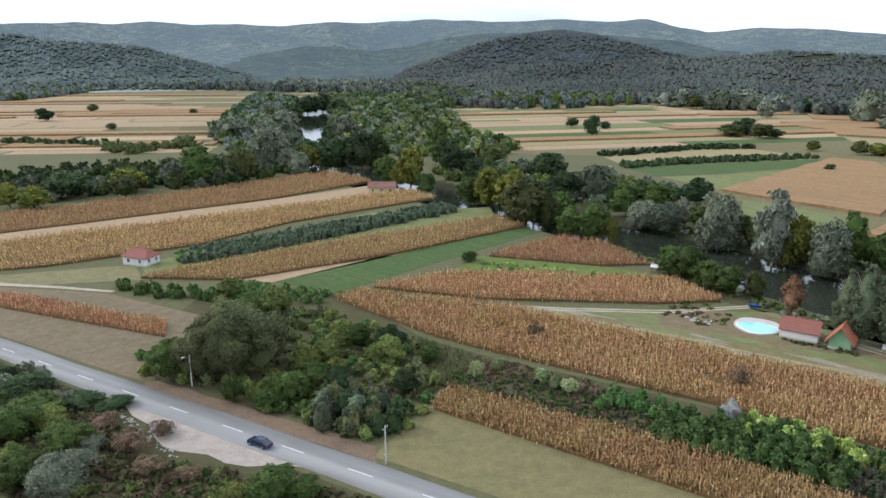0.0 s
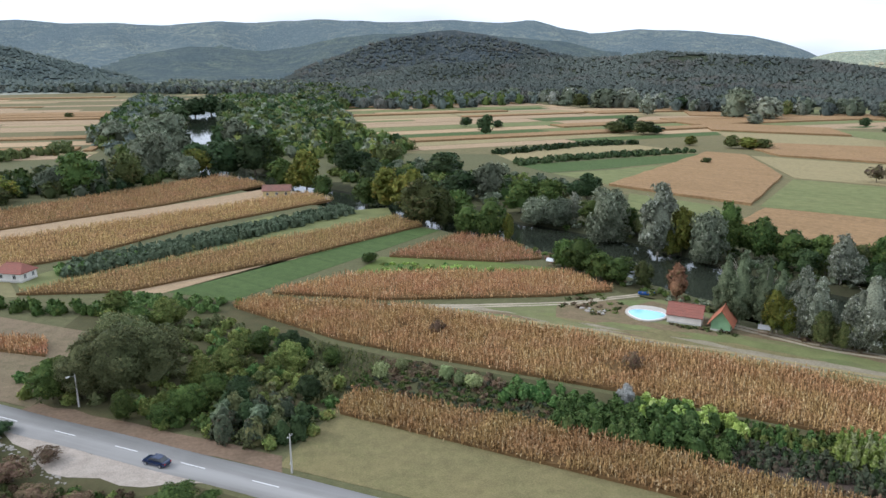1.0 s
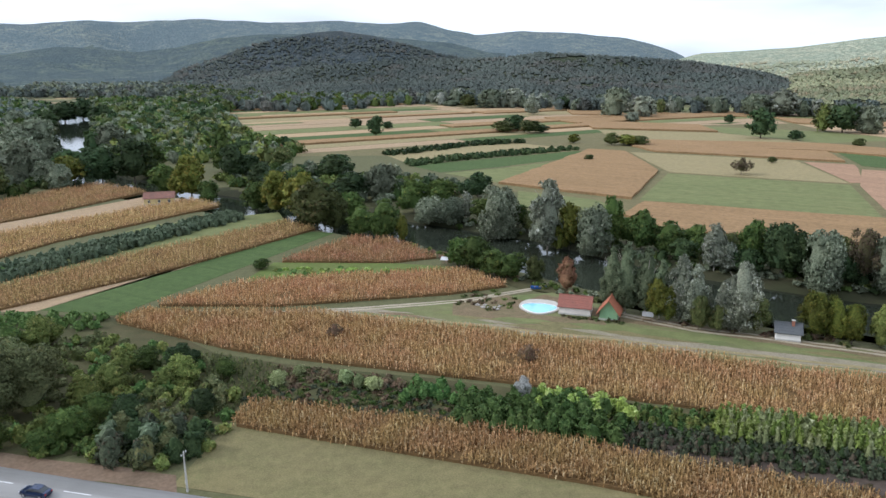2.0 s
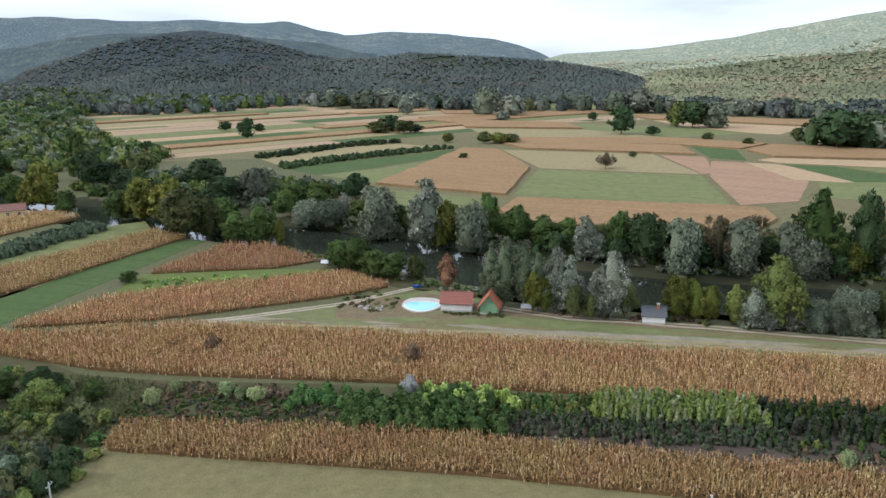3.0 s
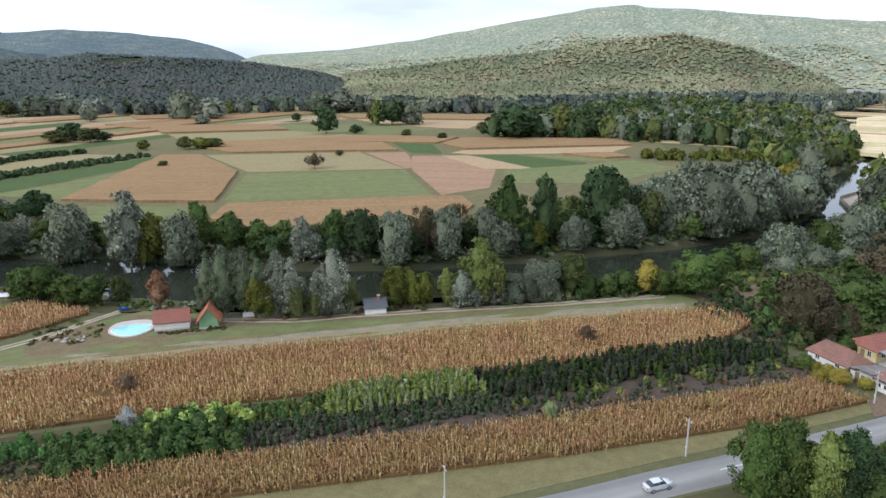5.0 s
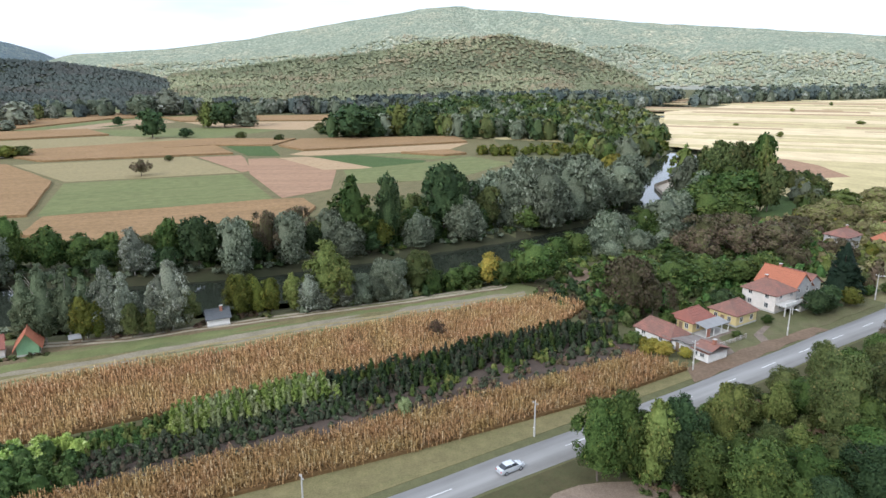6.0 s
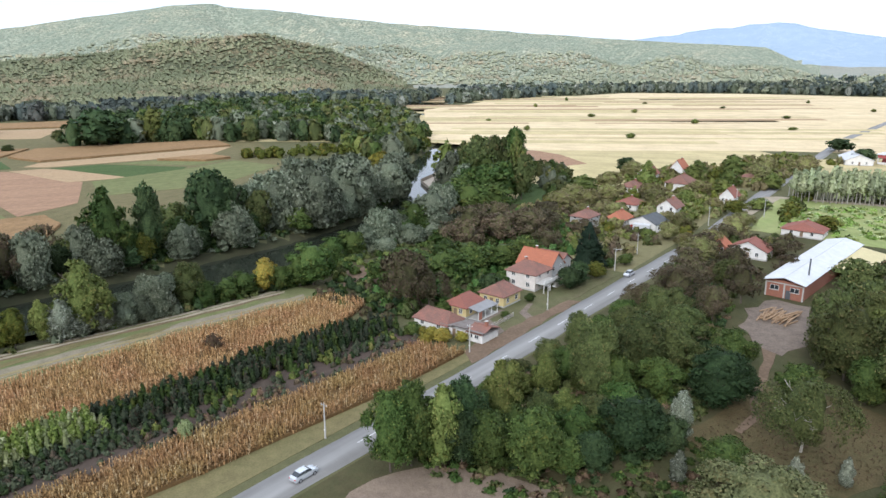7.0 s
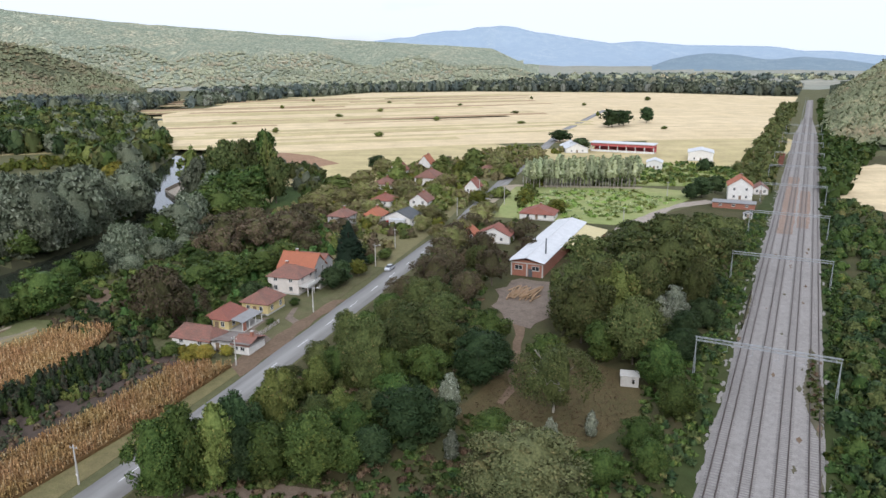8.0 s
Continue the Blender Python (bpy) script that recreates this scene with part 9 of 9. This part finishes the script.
for variant in range(3):
    slim = Crown("tall", 4.4, row_rng, 26, 0.42)
    cv, cn = slim.leaves(150, row_rng, 0.5)
    inner = slim.inside(7, 5, 0.4)
    lift = np.array((0, 0, 5.2))
    cv, cf, cn = joined((inner[0] * 1.9 + lift, inner[1], inner[2]), leaf_cards(cv * 1.9 + lift, cn, 1.1, row_rng))
    bm = bmesh.new()
    rod(bm, (0, 0, -0.3), (rng_pop.uniform(-0.3, 0.3), 0, 11), 0.2, 0.06, 6)
    tm = bpy.data.meshes.new("trunk")
    bmesh.ops.recalc_face_normals(bm, faces=bm.faces)
    bm.to_mesh(tm)
    bm.free()
    tm.materials.append(M_PALE_BARK)
    POP.append((tm, mesh_from("crown", cv, cf, M_LEAF["grove"], cn)))
for i in range(22):
    for j in range(4):
        t = (i + 0.5 * (j % 2)) / 22
        u, v = 326 + 19 * t + j * 4.2 + rng_pop.uniform(-0.7, 0.7), 72 - 50 * t + rng_pop.uniform(-0.7, 0.7)
        tm, cm = POP[(i + j) % 3]
        root = thing("poplar", "slim pale-trunked plantation poplar with a high crown", "poplar", "planted poplar grove", "", spot(u, v, 0, rng_pop.uniform(0, 360), (1, 1, rng_pop.uniform(0.85, 1.05))))
        part("trunk", tm, None, root)
        part("crown", cm, None, root)


# ---------- poles, fence, vehicles ----------
def power_pole(u, v, h, arm=True, lamp=False, label="pale concrete power pole by the road"):
    root = thing("power_pole", label, "power pole", "roadside poles", m=spot(u, v, 0, 0))
    bm = bmesh.new()
    rod(bm, (0, 0, -0.4), (0, 0, h), 0.17, 0.1, 8)
    part("pole", bm, M_CONCRETE, root)
    if arm:
        bm = bmesh.new()
        rod(bm, (0, -0.7, h - 0.35), (0, 0.7, h - 0.35), 0.05, 0.05, 5)
        part("crossarm", bm, M_GALV, root)
        for y in (-0.6, 0, 0.6):
            bm = bmesh.new()
            rod(bm, (0, y, h - 0.32 if y else h), (0, y, h - 0.1 if y else h + 0.2), 0.05, 0.04, 6)
            part("insulator", bm, M_FRAME, root)
    if lamp:
        bm = bmesh.new()
        rod(bm, (0, 0, h - 0.6), (0, -1.2, h - 0.1), 0.04, 0.04, 5)
        part("lamp_arm", bm, M_GALV, root)
        part("lamp_head", boxes((-0.12, 0.12, -1.75, -1.15, h - 0.18, h - 0.04)), M_FRAME, root)
    part("number_plate", boxes((-0.16, -0.13, -0.15, 0.15, 1.5, 1.75)), M_FRAME, root)


power_pole(-56, 79.9, 6.4)
power_pole(29.8, 81.2, 6.3)
power_pole(69.6, 80.5, 6.3)
power_pole(112.4, 83.1, 6.2)
power_pole(145, 83.6, 6.6, True, True, "pale concrete pole with a lamp before the houses")
power_pole(186, 85.5, 6.8, True, True, "pale concrete pole with a lamp before the houses")
power_pole(-103, 84, 6.5, False, True, "street lamp at the edge of the thicket")
power_pole(207, 88, 6.5)
for u, v in ((262, 21), (323, 8), (287, 72), (260, 84), (305, 88), (340, 76), (385, 40)):
    power_pole(u, v, 7.0, label="pale concrete pole in the village")

fence = thing("fence", "low wooden picket fence before the farm yard", "fence", FARM, m=spot(128, 87.4, 0, 2))
for k in range(9):
    part("post", boxes((-8 + 2 * k - 0.06, -8 + 2 * k + 0.06, -0.06, 0.06, -0.2, 1.15)), M_CONCRETE, fence)
for z in (0.35, 0.85):
    part("rail", boxes((-8, 8, -0.03, 0.03, z, z + 0.1)), M_WOOD, fence)
slat_bm = boxes((-0.04, 0.04, 0.03, 0.055, 0.1, 1.1))
slat_me = bpy.data.meshes.new("slat")
slat_bm.to_mesh(slat_me)
slat_bm.free()
slat_me.materials.append(M_FRAME)
for k in range(64):
    o = part("slat", slat_me, None, fence)
    o.location = (-7.9 + 0.25 * k, 0, 0)


def car_paint(name, col):
    m, n, l, b = material(name, 0.25, 0.3, 0.5)
    l.new(mixed(n, l, noise_of(n, l, 3.0, 3, 0.4, 0.7, None, 0, True), col, tuple(0.85 * q for q in col)), b.inputs["Base Color"])
    b.inputs["Coat Weight"].default_value = 0.6
    return m


M_TYRE = plain_mat("tyre_rubber", (0.025, 0.025, 0.025), (0.04, 0.04, 0.04), 4.0, 0.9, 0, 0)
M_RIM = plain_mat("alloy_rim", (0.5, 0.5, 0.52), (0.4, 0.4, 0.42), 4.0, 0.35, 0.8, 0)
M_LIGHT = plain_mat("headlight_glass", (0.75, 0.76, 0.78), (0.65, 0.66, 0.68), 5.0, 0.15, 0, 0)
M_TAIL = plain_mat("tail_light_red", (0.45, 0.03, 0.02), (0.35, 0.02, 0.02), 5.0, 0.2, 0, 0)


def loft(sections, closed=True):
    """A body lofted through cross sections: rows of (x, half width, bottom, top)."""
    bm = bmesh.new()
    prev = None
    for x, w, b, t in sections:
        m = b + (t - b) * 0.55
        cur = [bm.verts.new((x, y, z)) for y, z in ((-w * 0.9, b), (-w, b + 0.15 * (t - b)), (-w, m), (-w * 0.86, t), (w * 0.86, t), (w, m), (w, b + 0.15 * (t - b)), (w * 0.9, b))]
        if prev:
            for i in range(8):
                bm.faces.new((prev[i], prev[(i + 1) % 8], cur[(i + 1) % 8], cur[i]))
        else:
            bm.faces.new(cur)
        prev = cur
    bm.faces.new(prev[::-1])
    return bm


def car(u, v, turn, paint, label):
    root = thing("car", label, "car", "cars on the road", m=spot(u, v, 0.1, turn))
    part("body", loft([(-2.2, 0.72, 0.35, 0.85), (-2.05, 0.82, 0.25, 0.95), (-1.2, 0.87, 0.22, 1.0), (0.9, 0.87, 0.22, 0.98), (1.7, 0.84, 0.22, 0.88), (2.1, 0.76, 0.28, 0.74), (2.2, 0.64, 0.36, 0.62)]), paint, root, smooth=False)
    cabin = part("cabin", loft([(-1.75, 0.70, 0.93, 1.0), (-1.15, 0.70, 0.95, 1.40), (-0.3, 0.72, 0.96, 1.46), (0.35, 0.70, 0.96, 1.42), (1.1, 0.72, 0.92, 0.98)]), M_GLASS, root, "dark car windows")
    part("roof", loft([(-1.2, 0.60, 1.38, 1.44), (-0.3, 0.63, 1.43, 1.50), (0.38, 0.60, 1.40, 1.45)]), paint, root)
    for s in (-1, 1):
        part("pillar", boxes((-0.35, -0.25, s * 0.66 - 0.05, s * 0.66 + 0.05, 0.95, 1.44)), paint, cabin)
        part("headlight", boxes((2.06, 2.17, s * 0.55 - 0.14, s * 0.55 + 0.14, 0.58, 0.72)), M_LIGHT, root)
        part("tail_light", boxes((-2.22, -2.1, s * 0.6 - 0.12, s * 0.6 + 0.12, 0.62, 0.82)), M_TAIL, root)
        part("mirror", boxes((0.72, 0.9, s * 0.93 - 0.09, s * 0.93 + 0.09, 0.95, 1.08)), paint, root)
        for x in (-1.35, 1.35):
            bm = bmesh.new()
            rod(bm, (x, s * 0.70, 0.32), (x, s * 0.90, 0.32), 0.32, 0.32, 14)
            wheel = part("wheel", bm, M_TYRE, root)
            bm = bmesh.new()
            rod(bm, (x, s * 0.89, 0.32), (x, s * 0.915, 0.32), 0.2, 0.2, 10)
            part("rim", bm, M_RIM, wheel)
    part("bumper", boxes((2.12, 2.24, -0.6, 0.6, 0.3, 0.45)), paint, root)


car(-76.5, 74.3, 180, car_paint("dark_blue_paint", (0.012, 0.025, 0.07)), "dark blue hatchback driving on the road")
car(60, 74.6, 0, car_paint("silver_paint", (0.55, 0.57, 0.59)), "silver car driving on the road")
car(184, 80.2, 180, car_paint("light_grey_paint", (0.5, 0.51, 0.53)), "light grey car parked at the roadside")

truck = thing("truck", "white box truck with a red cab beside the barn", "truck", m=spot(234.5, 100, 0.05, 97))
M_RED_PAINT = car_paint("red_cab_paint", (0.45, 0.03, 0.03))
part("box", boxes((-4.2, 1.6, -1.15, 1.15, 0.9, 3.1)), M_SHEET, truck)
part("cab", loft([(1.75, 1.05, 0.5, 2.5), (2.6, 1.05, 0.5, 2.5), (3.3, 1.0, 0.5, 1.6)]), M_RED_PAINT, truck, "red cab")
part("windscreen", boxes((2.9, 2.98, -0.85, 0.85, 1.6, 2.2)), M_GLASS, truck)
part("chassis", boxes((-4.1, 3.0, -0.5, 0.5, 0.5, 0.9)), M_SHEET_DARK, truck)
for x in (-3.0, 2.4):
    for s in (-1, 1):
        bm = bmesh.new()
        rod(bm, (x, s * 0.8, 0.45), (x, s * 1.08, 0.45), 0.45, 0.45, 14)
        wheel = part("wheel", bm, M_TYRE, truck)
        bm = bmesh.new()
        rod(bm, (x, s * 1.07, 0.45), (x, s * 1.1, 0.45), 0.25, 0.25, 10)
        part("rim", bm, M_RIM, wheel)

# goods wagons on a siding by the station
M_WAGON = plain_mat("rusty_wagon_red", (0.22, 0.09, 0.06), (0.15, 0.075, 0.055), 0.8, 0.85, 0, 0.2)
for k in range(3):
    wagon = thing("goods_wagon", "rusty open goods wagon on the siding", "wagon", "wagons on the siding", "", spot(*on_rail(342 + 14.5 * k, 11.0), 0.3, RAIL_TURN))
    part("body", boxes((-6, 6, -1.35, -1.25, 1.1, 2.6), (-6, 6, 1.25, 1.35, 1.1, 2.6), (-6, -5.9, -1.25, 1.25, 1.1, 2.6), (5.9, 6, -1.25, 1.25, 1.1, 2.6), (-5.9, 5.9, -1.25, 1.25, 1.0, 1.15)), M_WAGON, wagon)
    part("underframe", boxes((-6.2, 6.2, -0.9, 0.9, 0.75, 1.0)), M_SHEET_DARK, wagon)
    for x in (-4.2, 4.2):
        for s in (-0.75, 0.75):
            bm = bmesh.new()
            rod(bm, (x, s - 0.07, 0.5), (x, s + 0.07, 0.5), 0.45, 0.45, 12)
            part("wheel", bm, M_STEEL, wagon)
